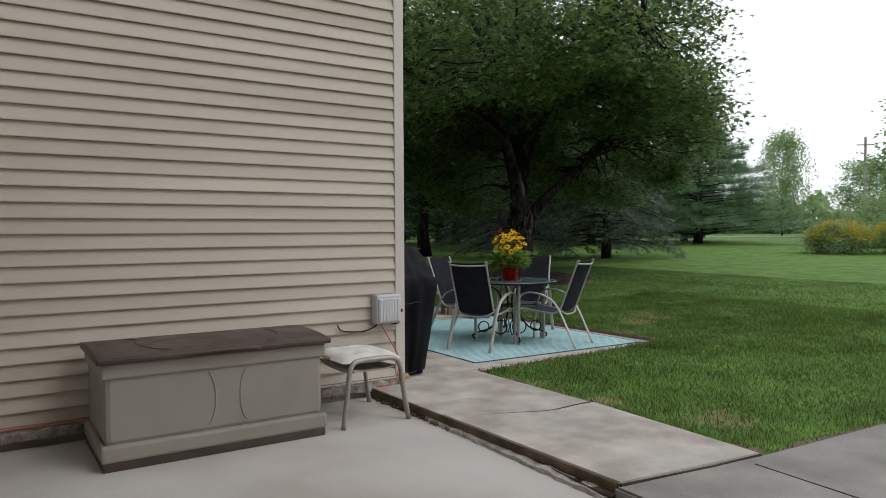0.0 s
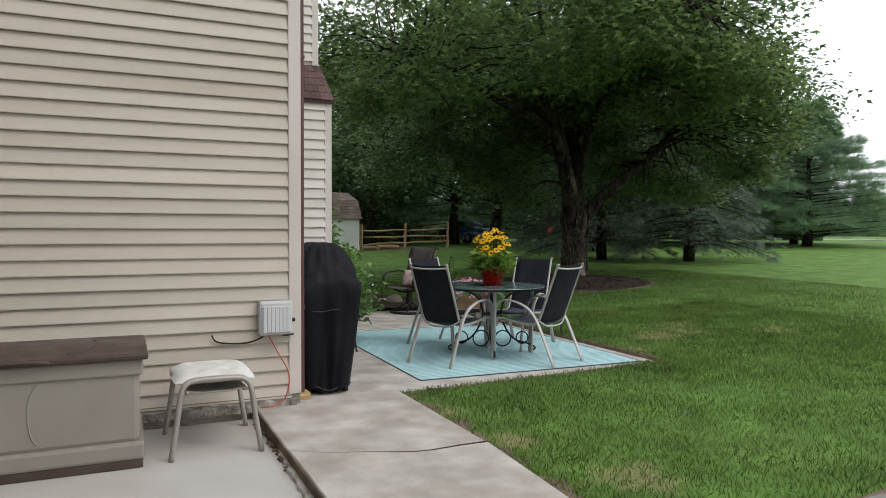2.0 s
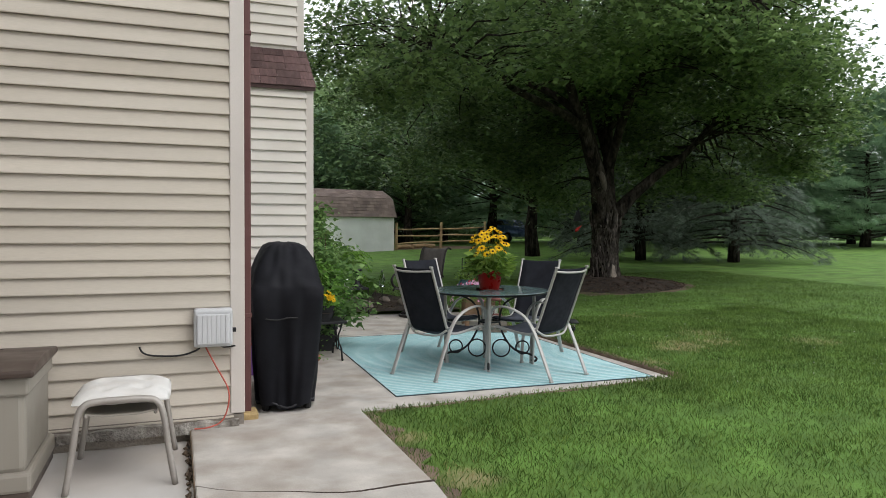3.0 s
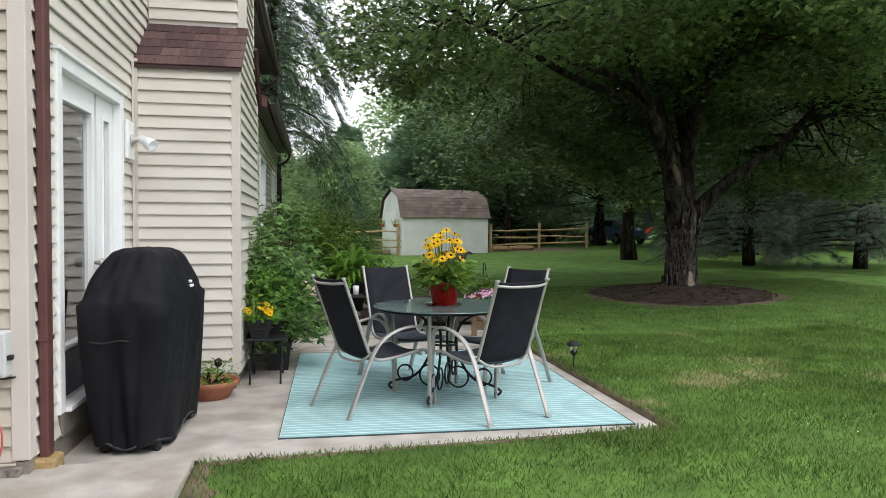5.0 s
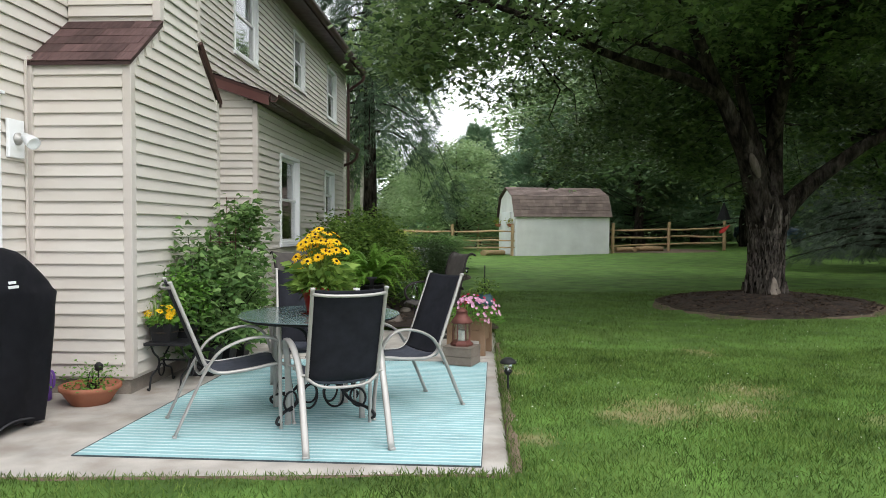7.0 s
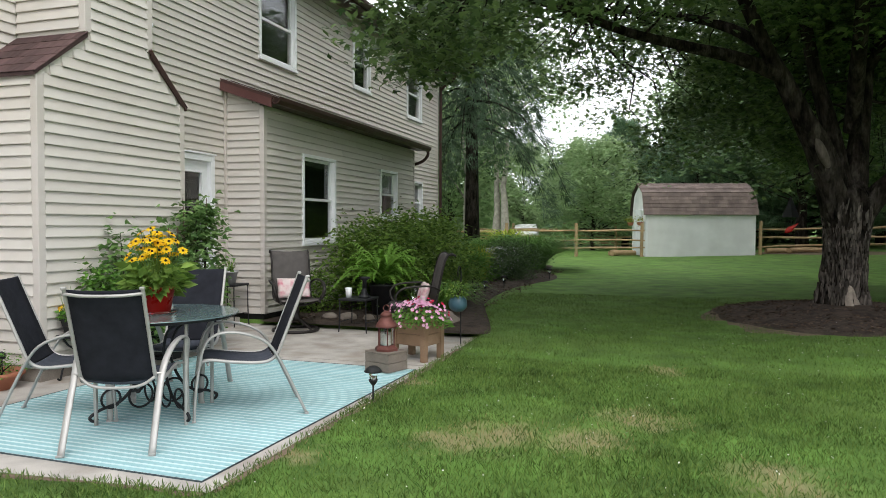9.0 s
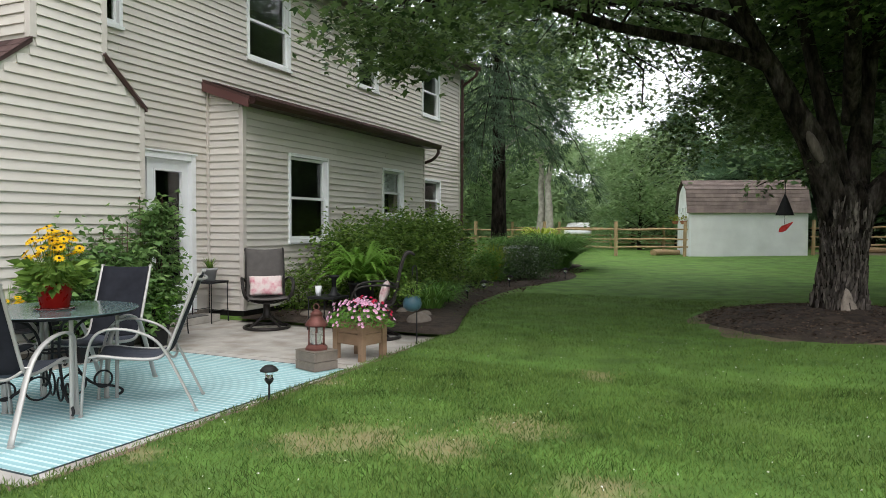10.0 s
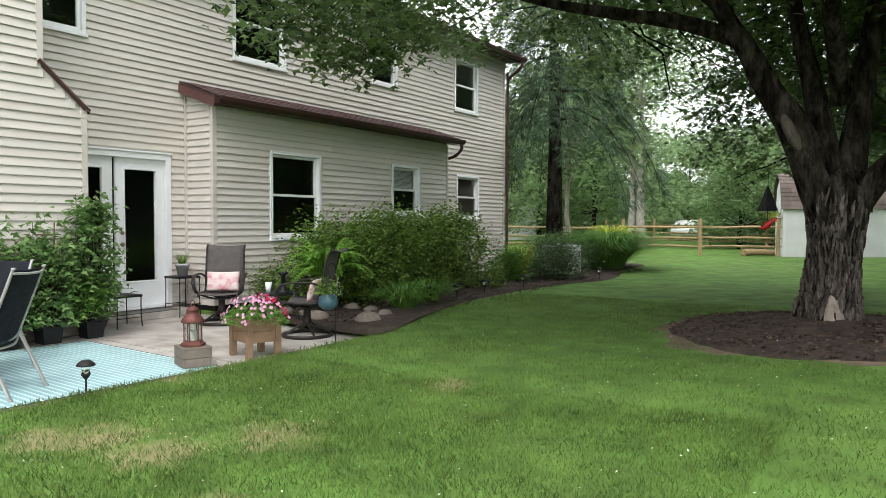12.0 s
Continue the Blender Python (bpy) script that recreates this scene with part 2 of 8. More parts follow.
LOBED = (np.array([(0, 0, 0), (0.42, 0.18, -0.06), (0.2, 0.42, 0.0), (0.0, 1.0, -0.12), (-0.2, 0.42, 0.0), (-0.42, 0.18, -0.06)]),
         np.array([(0, 1, 2), (0, 2, 3), (0, 3, 4), (0, 4, 5)]))
MAPLE_SHAPE = (np.array([(0, 0, 0), (0.26, 0.2, -0.02), (0.56, 0.50, -0.10), (0.17, 0.52, 0.0), (0.0, 1.0, -0.14), (-0.17, 0.52, 0.0), (-0.56, 0.50, -0.10), (-0.26, 0.2, -0.02)]),
               np.array([(0, 1, 7), (1, 2, 3), (3, 4, 5), (5, 6, 7), (1, 3, 5), (1, 5, 7)]))
OVAL = (np.array([(0, 0, 0), (0.26, 0.45, 0.05), (0.0, 1.0, -0.1), (-0.26, 0.45, 0.05)]), np.array([(0, 1, 2), (0, 2, 3)]))
NEEDLES = (np.array([(-0.05, 0, 0), (0.05, 0, 0), (0.0, 1.0, -0.15), (-0.16, 0.1, 0), (-0.08, 0.05, 0), (-0.34, 0.85, -0.1),
                     (0.08, 0.05, 0), (0.16, 0.1, 0), (0.34, 0.85, -0.1)]), np.array([(0, 1, 2), (3, 4, 5), (6, 7, 8)]))
BLADE = (np.array([(-0.03, 0, 0), (0.03, 0, 0), (0.025, 0.6, 0.1), (-0.015, 1.0, 0.35)]), np.array([(0, 1, 2), (0, 2, 3)]))


def foliage(name, places, sizes, mat, parent, shape=LOBED, seed=1, tilt=0.7, out=None, label="", away=0.0):
    """Many small leaves at the places. tilt: how far they lean from level. out: a direction for each leaf's tip."""
    rs = np.random.RandomState(seed)
    n = len(places)
    if out is None:
        a = rs.uniform(0, 2 * np.pi, n)
        tip = np.stack([np.cos(a), np.sin(a), rs.uniform(-tilt, tilt * 0.4, n)], 1)
    else:
        tip = out + rs.normal(0, 0.35 + away, (n, 3))
    tip /= np.linalg.norm(tip, axis=1)[:, None]
    up = np.stack([rs.normal(0, tilt, n), rs.normal(0, tilt, n), np.ones(n)], 1)
    side = np.cross(tip, up)
    side /= np.linalg.norm(side, axis=1)[:, None] + 1e-9
    nor = np.cross(side, tip)
    v, f = shape
    s = np.asarray(sizes)[:, None, None]
    co = places[:, None, :] + s * (v[None, :, 0:1] * side[:, None] + v[None, :, 1:2] * tip[:, None] + v[None, :, 2:3] * nor[:, None])
    faces = (f[None] + (np.arange(n) * len(v))[:, None, None]).reshape(-1, 3)
    return mesh_np(name, co.reshape(-1, 3), faces, mat, parent, label)


# ---- ground ----
def ground_z(x, y):
    """The lie of the lawn: level by the house, rising a little away from it."""
    z = 0.035 + 0.0085 * min(max(0.0, y - 9), 26) + 0.02 * min(max(0.0, x - 9), 22)
    d = math.hypot(x - 11.3, y - 13.6)
    return z + 0.23 * max(0.0, 1 - d / 2.0) ** 1.15



def ground_sheet():
    def steps(lo, hi, fine0, fine1):
        xs = list(np.arange(fine0, fine1 + 0.01, 0.5))
        a = fine0
        w = 1.0
        while a > lo:
            a -= w
            w *= 1.35
            xs.append(a)
        a, w = fine1, 1.0
        while a < hi:
            a += w
            w *= 1.35
            xs.append(a)
        return xs
    xs = sorted(set(steps(-400, 500, -4, 24) + [2.6, 2.62, 3.80, 3.82, 6.84, 6.86]))
    ys = sorted(set(steps(-200, 600, -4, 36) + [2.30, 2.33, 5.30, 5.31, 11.2, 11.22]) - {5.5})
    bm = bmesh.new()

    def height(x, y):
        paved = (x < 6.85 and 5.305 < y < 11.21) or (x < 3.81 and y < 5.32) or y < 2.31
        return -0.14 if paved else ground_z(x, y)

    def edge(x, y):
        """The lawn's edges run a little askew along the patio and the walk."""
        if 5.25 < y < 5.35 and 3.5 < x < 6.9:
            return y + 0.08 * max(0, min(x, 6.84) - 3.82)
        if 2.25 < y < 2.35:
            return y - 0.045 * max(0, min(x, 16) - 3.8)
        return y
    rows = [[bm.verts.new((x, edge(x, y), height(x, y))) for x in xs] for y in ys]
    for j in range(len(ys) - 1):
        for i in range(len(xs) - 1):
            bm.faces.new((rows[j][i], rows[j][i + 1], rows[j + 1][i + 1], rows[j + 1][i]))
    return bm


LAWN = material("lawn", (0.106, 0.205, 0.036), 0.9, spread=0.2, size=2.6, fine=70, bump=0.6, depth=0.015,
                second=(0.15, 0.21, 0.05), stain=0.9, amount=0.35)


def dry_patches(m, centers):
    """Straw-coloured worn places in the lawn, broken up by noise."""
    n, l = m.node_tree.nodes, m.node_tree.links
    b = n["Principled BSDF"]
    tc, spots = n.new("ShaderNodeTexCoord"), n.new("ShaderNodeTexNoise")
    spots.inputs["Scale"].default_value, spots.inputs["Detail"].default_value = 5.5, 8
    l.new(tc.outputs["Object"], spots.inputs["Vector"])
    total = None
    for x, y, r in centers:
        d = n.new("ShaderNodeVectorMath")
        d.operation = "DISTANCE"
        d.inputs[1].default_value = (x, y, 0.04)
        l.new(tc.outputs["Object"], d.inputs[0])
        f = n.new("ShaderNodeMapRange")
        l.new(d.outputs["Value"], f.inputs[0])
        for i, v in enumerate((0.0, r * 1.5, 1.0, 0.0)):
            f.inputs[i + 1].default_value = v
        if total is None:
            total = f.outputs[0]
        else:
            big = n.new("ShaderNodeMath")
            big.operation = "MAXIMUM"
            l.new(total, big.inputs[0])
            l.new(f.outputs[0], big.inputs[1])
            total = big.outputs[0]
    both = n.new("ShaderNodeMath")
    both.operation = "ADD"
    l.new(total, both.inputs[0])
    l.new(spots.outputs["Fac"], both.inputs[1])
    cut = n.new("ShaderNodeMapRange")
    l.new(both.outputs[0], cut.inputs[0])
    for i, v in enumerate((1.02, 1.4, 0.0, 0.62)):
        cut.inputs[i + 1].default_value = v
    mix = n.new("ShaderNodeMix")
    mix.data_type = "RGBA"
    l.new(cut.outputs[0], mix.inputs[0])
    l.new(b.inputs["Base Color"].links[0].from_socket, mix.inputs[6])
    mix.inputs[7].default_value = (0.33, 0.255, 0.15, 1)
    l.new(mix.outputs[2], b.inputs["Base Color"])


PATCHES = [(8.0, 6.95, 0.55), (8.55, 7.0, 0.5), (7.75, 6.75, 0.4), (8.85, 7.65, 0.5), (9.6, 6.6, 0.45), (9.0, 9.4, 0.35), (6.98, 8.2, 0.25), (4.3, 3.0, 0.4), (4.0, 3.8, 0.3), (3.95, 4.6, 0.2), (7.0, 6.2, 0.25)]
dry_patches(LAWN, PATCHES)
ground = part("ground", ground_sheet(), LAWN, smooth=True)
tagged(ground, "mown green lawn with thin brown patches", "lawn", kind="structure")


def slab(name, outline, z0, z1, mat, label, category="pavement", worn=0.012):
    bm = prism(outline, z0, z1)
    top = [e for e in bm.edges if all(v.co.z > z1 - 1e-4 for v in e.verts)]
    bmesh.ops.bevel(bm, geom=top, offset=worn, segments=2, affect="EDGES")
    return tagged(part(name, bm, mat), label, category, kind="structure")


slab("pavement_patio", [(2.99, 5.285), (3.85, 5.31), (6.83, 5.525), (6.84, 9.1), (2.99, 9.1)], -0.13, 0.0, CONCRETE, "weathered stained concrete patio slab under a rug")
slab("pavement_patio_far", [(2.99, 9.108), (6.84, 9.108), (6.9, 11.0), (3.7, 11.25), (2.99, 11.25)], -0.13, 0.0, CONCRETE, "weathered concrete patio slab by the glass door")
crack = [(2.68 + 1.12 * t, 4.06 - 0.85 * t + 0.52 * t * t - 0.015 * math.sin(t * 13)) for t in (k / 12 for k in range(13))]
slab("pavement_path", [(2.68, 5.145), *crack, (3.80, 5.255), (2.97, 5.25), (2.97, 5.145)], -0.13, 0.078, CONCRETE, "cracked raised concrete path slab beside the lawn", worn=0.005)
near = [(x, y - 0.012) for x, y in crack]
slab("pavement_path_near", [(2.69, 2.44), (3.70, 2.32), *near[::-1]], -0.13, 0.083, CONCRETE, "raised concrete path slab with a stained edge", worn=0.005)
slab("pavement_walk", [(2.60, -6), (16, -6), (16, 1.75), (5.0, 2.24), (3.70, 2.31), (2.64, 2.43)], -0.13, 0.072, CONCRETE_ROUGH, "rough grey concrete walk")
slab("pavement_yard", [(-9, -6), (2.62, -6), (2.62, 2.3), (2.660, 2.5), (2.672, 5.15), (-9, 5.15)], -0.13, 0.0, CONCRETE_PALE, "smooth pale concrete slab against the house")


def dirt_line(points, radii, label):
    """Dirt packed into a crack, a little below the slab's face."""
    bm = tube(points, radii, 6)
    return tagged(part("ground_crack", bm, SOIL), label, "crack", kind="structure")


dirt_line([(x, y - 0.006, 0.076) for x, y in crack], [0.003 + 0.010 * k / 12 for k in range(13)], "dark dirt-filled crack across the path")
dirt_line([(3.53, 2.24, 0.068), (3.50, 1.9, 0.068), (3.46, 1.4, 0.068), (3.40, 0.6, 0.068), (3.33, -0.6, 0.068)], 0.008, "dark saw-cut joint in the rough walk")
dirt_line([(2.68, 2.435, 0.070), (3.0, 2.385, 0.070), (3.3, 2.345, 0.070), (3.70, 2.315, 0.070)], 0.009, "dark joint between path and walk")
dirt_line([(3.0, 5.262, 0.03), (3.4, 5.268, 0.03), (3.82, 5.28, 0.03)], 0.022, "dark open joint between path and patio")
EDGE_STAIN = material("stained_slab_edge", (0.16, 0.115, 0.075), 0.9, spread=0.25, size=7, fine=90, bump=0.7, depth=0.006, second=(0.07, 0.05, 0.035), stain=5, amount=0.6)
tagged(part("pavement_edge", box(2.674, 2.46, 0.002, 2.679, 5.14, 0.074), EDGE_STAIN), "brown stained side of the raised path", "pavement", kind="structure")
KERB = material("crumbled_lip", (0.50, 0.47, 0.43), 0.95, spread=0.2, size=16, fine=70, bump=0.9, depth=0.008, second=(0.22, 0.17, 0.13), stain=9, amount=0.6)
rs = random.Random(71)
bm = bmesh.new()
rows = []
for k in range(60):
    y = 4.25 - 1.8 * k / 59
    w = 0.012 + 0.075 * (k / 59) ** 1.2 + rs.uniform(-0.008, 0.012)
    h = 0.02 + 0.012 * noise.noise(Vector((y * 9, 0, 2)))
    rows.append([bm.verts.new(q) for q in ((2.673, y, h + 0.006), (2.673 - w * 0.55, y, h + 0.004), (2.673 - w * 0.9, y, h), (2.673 - w, y + rs.uniform(-0.01, 0.01), -0.004))])
for p, q in zip(rows, rows[1:]):
    for i in range(3):
        bm.faces.new((p[i], p[i + 1], q[i + 1], q[i]))
bmesh.ops.recalc_face_normals(bm, faces=bm.faces)
tagged(part("pavement_lip", bm, KERB), "pale crumbled concrete lip along the path", "pavement", kind="structure")


# ---- house ----
F = 2.99
LAP = 0.1018


def lap_mesh(mat):
    """One course of siding, a metre long: the lower edge stands proud and turns under."""
    bm = bmesh.new()
    prof = [(0.004, 0.006), (-0.018, 0.0), (-0.0235, 0.002), (-0.024, 0.008), (-0.003, LAP), (0.004, LAP + 0.006)]
    a = [bm.verts.new((0, y, z)) for y, z in prof]
    b = [bm.verts.new((1, y, z)) for y, z in prof]
    for i in range(len(prof)):
        j = (i + 1) % len(prof)
        bm.faces.new((a[i], b[i], b[j], a[j]))
    bm.faces.new(a[::-1])
    bm.faces.new(b)
    bmesh.ops.recalc_face_normals(bm, faces=bm.faces)
    return mesh_of("siding_course", bm, mat)


LAP_MESH, OLD_LAP = lap_mesh(SIDING), lap_mesh(SHADED_OLD_SIDING)


def side_walls(parent, origin, turn, spans, z0, z1, length=3.7, seed=1, joints=True, lap=LAP_MESH):
    """Courses of siding. spans(z) gives the stretches along the wall that are clad at that height."""
    rs = random.Random(seed)
    k, z = 0, z0
    while z < z1 - 0.02:
        for a, b in spans(z + LAP / 2):
            cuts = [a]
            if joints:
                c = a + rs.uniform(0.8, length)
                while c < b - 0.5:
                    cuts.append(c)
                    c += length * rs.uniform(0.8, 1.0)
            cuts.append(b)
            for p, q in zip(cuts, cuts[1:]):
                ob = new("siding_course", lap)
                ob.parent = parent
                lift = 0.0015 * (rs.random() < 0.5)
                ob.matrix_basis = origin @ pose(0, 0, 0, 0, 0, turn) @ pose(p, -lift, z) @ Matrix.Diagonal((q - p + 0.012 * (q < b), 1, min(1, (z1 - z) / LAP), 1))
        z += LAP
        k += 1


def spans_with(a, b, holes):
    """The clad stretches of a wall from a to b with holes (u0, u1, z0, z1)."""
    def at(z):
        cut = sorted((u0, u1) for u0, u1, h0, h1 in holes if h0 < z < h1)
        out, p = [], a
        for u0, u1 in cut:
            if u0 > p:
                out.append((p, u0))
            p = max(p, u1)
        if p < b:
            out.append((p, b))
        return out
    return at


def wall_with_holes(bm, x0, x1, a, b, z0, z1, holes):
    """A wall of thickness x0..x1 along y from a to b, open where the holes are."""
    us = sorted({a, b, *(h[0] for h in holes), *(h[1] for h in holes)})
    zs = sorted({z0, z1, *(h[2] for h in holes), *(h[3] for h in holes)})
    for i in range(len(us) - 1):
        for j in range(len(zs) - 1):
            u, z = (us[i] + us[i + 1]) / 2, (zs[j] + zs[j + 1]) / 2
            if not any(h[0] < u < h[1] and h[2] < z < h[3] for h in holes):
                add_box(bm, x0, us[i], zs[j], x1, us[i + 1], zs[j + 1])
    bmesh.ops.remove_doubles(bm, verts=bm.verts, dist=0.0005)
    return bm


# openings (y0, y1, z0, z1) at the outside of their casings
DOORS = {"door_1": (5.51, 6.93, 0.28, 2.37), "door_2": (9.27, 10.94, 0.13, 2.34)}
UPPER = {"window_1": (8.80, 9.70, 3.81, 5.22), "window_2": (12.09, 13.22, 3.97, 5.25), "window_3": (15.46, 16.33, 4.15, 5.25),
         "window_4": (18.50, 19.55, 4.01, 5.25), "window_5": (18.60, 19.62, 1.45, 2.51)}
LOWER = {"window_6": (12.28, 13.42, 1.10, 2.50), "window_7": (15.35, 16.26, 1.53, 2.50)}
B2 = (3.62, 11.22, 17.3)
CH = (3.83, 7.32, 9.22, 7.86, 8.72)
EAVE = 5.62
holes = list(DOORS.values()) + list(UPPER.values())
house = thing("house", pose(0, 0, 0), "beige vinyl-sided two-storey house with brown trim", "house")
tagged(part("facade_wall", wall_with_holes(bmesh.new(), F - 0.15, F, 5.15, 20.9, 0.0, EAVE + 0.1, [*holes, (11.4, 17.1, 0.25, 2.72)]), SIDING, house), "cream lap siding wall")
blocked = [*holes, (CH[1], CH[2], 0, 2.72), (CH[3], CH[4], 2.7, 9), (B2[1], B2[2], 0, 3.2)]
part("gable_wall", box(-6.5, 5.15, 0.0, F - 0.15, 5.30, EAVE + 0.1), SIDING, house)
part("far_wall", box(-6.5, 20.75, 0.0, F - 0.15, 20.9, EAVE + 0.1), SIDING, house)
part("back_wall", box(-6.65, 5.15, 0.0, -6.5, 20.9, EAVE + 0.1), SIDING, house)
part("foundation", box(-6.7, 5.12, -0.1, F + 0.012, 20.92, 0.145), FOUNDATION, house)
LEDGE = material("crumbling_mortar", (0.36, 0.335, 0.30), 0.95, spread=0.22, size=14, fine=60, bump=1.0, depth=0.012, second=(0.10, 0.08, 0.065), stain=11, amount=0.8)
bm = box(-6.6, 5.075, 0.055, F - 0.02, 5.125, 0.118)
bmesh.ops.subdivide_edges(bm, edges=[e for e in bm.edges if e.calc_length() > 1], cuts=260)
for v in bm.verts:
    v.co += Vector((0, 0.022 * noise.noise(v.co * 9), 0.016 * noise.noise(v.co * 13 + Vector((0, 0, 5)))))
part("foundation_ledge", bm, LEDGE, house, "crumbling pale mortar ledge")
# unseen blocks added behind the eye: close the yard, darken the gable wall
part("wing_wall", box(-6.5, -7.0, 0.0, -0.95, 5.0, EAVE), SIDING, house)
part("rear_wing_wall", box(-0.95, -7.0, 0.0, 3.6, -2.4, EAVE), SIDING, house)
part("rear_wing_roof", box(-0.55, -7.3, EAVE, 3.9, -2.0, EAVE + 0.25), SHINGLE, house)
# roof slab out of view, added to cut sky light on wall and slab
part("porch_roof", box(-0.95, -2.4, 2.95, 1.1, 3.7, 3.1), SHINGLE, house)
part("wing_roof", box(-6.8, -7.3, EAVE, -0.55, 5.10, EAVE + 0.25), SHINGLE, house)
front = part("gable_siding_backing", box(-6.5, 5.146, 0.15, F - 0.02, 5.15, EAVE), SIDING, house)
# courses in the darkened siding: part grime, part painted shade
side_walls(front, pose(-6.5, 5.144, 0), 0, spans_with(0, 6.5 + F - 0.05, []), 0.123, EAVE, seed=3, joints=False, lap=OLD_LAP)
facade_siding = part("facade_siding_backing", box(F, 20.86, 0.2, F + 0.003, 20.9, EAVE), SIDING, house)
side_walls(facade_siding, pose(F + 0.001, 0, 0), 90, spans_with(5.2, 20.84, blocked), 0.15, EAVE, seed=5, length=5.5)
part("corner_trim", box(F - 0.07, 5.115, 0.15, F + 0.02, 5.205, EAVE, 0.006), TRIM, house)
part("corner_trim", box(F - 0.05, 20.83, 0.15, F + 0.022, 20.93, EAVE, 0.006), TRIM, house)


def slope_spans(a0, a1, b0, b1, z_low, z_high):
    """Clad stretches of a face whose width goes from a0..a1 below z_low to b0..b1 above z_high."""
    def at(z):
        t = min(1, max(0, (z + LAP / 2 - z_low) / (z_high - z_low)))
        return [(a0 + (b0 - a0) * t, a1 + (b1 - a1) * t)]
    return at


chase = thing("chimney_chase", pose(0, 0, 0), "beige siding chimney chase with sloped shingled shoulders", "chimney")
cx, cy0, cy1, cu0, cu1 = CH
SH0, SH1 = 2.735, 3.155


def chase_core():
    bm = bmesh.new()
    prof = [(cy0, 0.12), (cy1, 0.12), (cy1, SH0), (cu1, SH1), (cu1, 8.2), (cu0, 8.2), (cu0, SH1), (cy0, SH0)]
    a = [bm.verts.new((F + 0.02, y, z)) for y, z in prof]
    b = [bm.verts.new((cx, y, z)) for y, z in prof]
    bm.faces.new(a)
    bm.faces.new(b)
    for i in range(8):
        bm.faces.new((a[i], a[(i + 1) % 8], b[(i + 1) % 8], b[i]))
    bmesh.ops.recalc_face_normals(bm, faces=bm.faces)
    return bm


core = part("chase_wall", chase_core(), SIDING, chase)
side_walls(core, pose(0, cy0 - 0.002, 0), 0, spans_with(F + 0.03, cx - 0.045, []), 0.145, SH0 - 0.03, seed=7, joints=False)
side_walls(core, pose(0, cu0 - 0.002, 0), 0, spans_with(F + 0.03, cx - 0.045, []), SH1 + 0.06, 8.1, seed=8, joints=False)
side_walls(core, pose(cx + 0.002, 0, 0), 90, slope_spans(cy0 + 0.05, cy1 - 0.05, cu0 + 0.05, cu1 - 0.05, SH0, SH1), 0.15, 8.1, seed=9, joints=False)
for y in (cy0, cy1):
    s = 1 if y == cy0 else -1
    ya, yb = sorted((y - 0.02 * s, y + 0.06 * s))
    part("corner_trim", box(cx - 0.055, ya, 0.14, cx + 0.022, yb, SH0 - 0.01, 0.006), TRIM, chase)
for y in (cu0, cu1):
    s = 1 if y == cu0 else -1
    ya, yb = sorted((y - 0.02 * s, y + 0.06 * s))
    part("corner_trim", box(cx - 0.055, ya, SH1 + 0.02, cx + 0.022, yb, 8.15, 0.006), TRIM, chase)
part("inner_trim", box(F + 0.018, cy0 - 0.045, 0.14, F + 0.055, cy0 - 0.002, SH0), TRIM, chase)
part("chase_base", box(F + 0.02, cy0 + 0.015, -0.05, cx - 0.02, cy1 - 0.015, 0.15), FOUNDATION, chase)


def shoulder(y_low, y_high):
    """A small shingled slope in overlapping courses, each shingle a piece."""
    s = 1 if y_high > y_low else -1
    bm = bmesh.new()
    pts = [(y_low - 0.05 * s, SH0 - 0.045), (y_high, SH1 + 0.015), (y_high, SH1 - 0.03), (y_low - 0.05 * s, SH0 - 0.075)]
    a = [bm.verts.new((F + 0.02, y, z)) for y, z in pts]
    b = [bm.verts.new((cx + 0.035, y, z)) for y, z in pts]
    bm.faces.new(a)
    bm.faces.new(b)
    for i in range(4):
        bm.faces.new((a[i], a[(i + 1) % 4], b[(i + 1) % 4], b[i]))
    bmesh.ops.recalc_face_normals(bm, faces=bm.faces)
    deck = part("shoulder_roof", bm, SHINGLE, chase, "dark brown asphalt shingles")
    rs = random.Random(4)
    rows, width = 5, cx + 0.045 - F - 0.02
    d = Vector((0, (y_high - y_low + 0.05 * s), SH1 + 0.015 - SH0 + 0.045))
    run = d.length
    d.normalize()
    up = Vector((1, 0, 0)).cross(d) * s
    piece = bmesh.new()
    add_box(piece, 0, 0, 0, 1, run / rows + 0.03, 0.006)
    me = mesh_of("shingle", piece, SHINGLE)
    for r in range(rows):
        x = 0.0
        while x < width - 0.02:
            w = min(rs.uniform(0.14, 0.24), width - x)
            if width - x - w < 0.05:
                w = width - x
            ob = new("shingle", me)
            ob.parent = deck
            p = Vector((F + 0.02 + x, y_low - 0.05 * s, SH0 - 0.045)) + d * (r * run / rows) + up * (0.006 + 0.002 * rs.random())
            m = Matrix(((1, 0, 0), tuple(d), tuple(up))).transposed().to_4x4()
            m = Matrix.Translation(p) @ m @ pose(0, 0, 0, -1.6, 0, 0) @ Matrix.Diagonal((w - 0.003, 1 if r < rows - 1 else 0.85, 1, 1))
            ob.matrix_basis = m
            x += w


shoulder(cy0, cu0)
shoulder(cy1, cu1)
part("rake_trim", tube([(cx + 0.04, cy1 - 0.01, SH0 - 0.03), (cx + 0.04, cu1 - 0.04, SH1 + 0.04)], 0.026, 4), BROWN_METAL, chase, "dark brown metal rake edge")

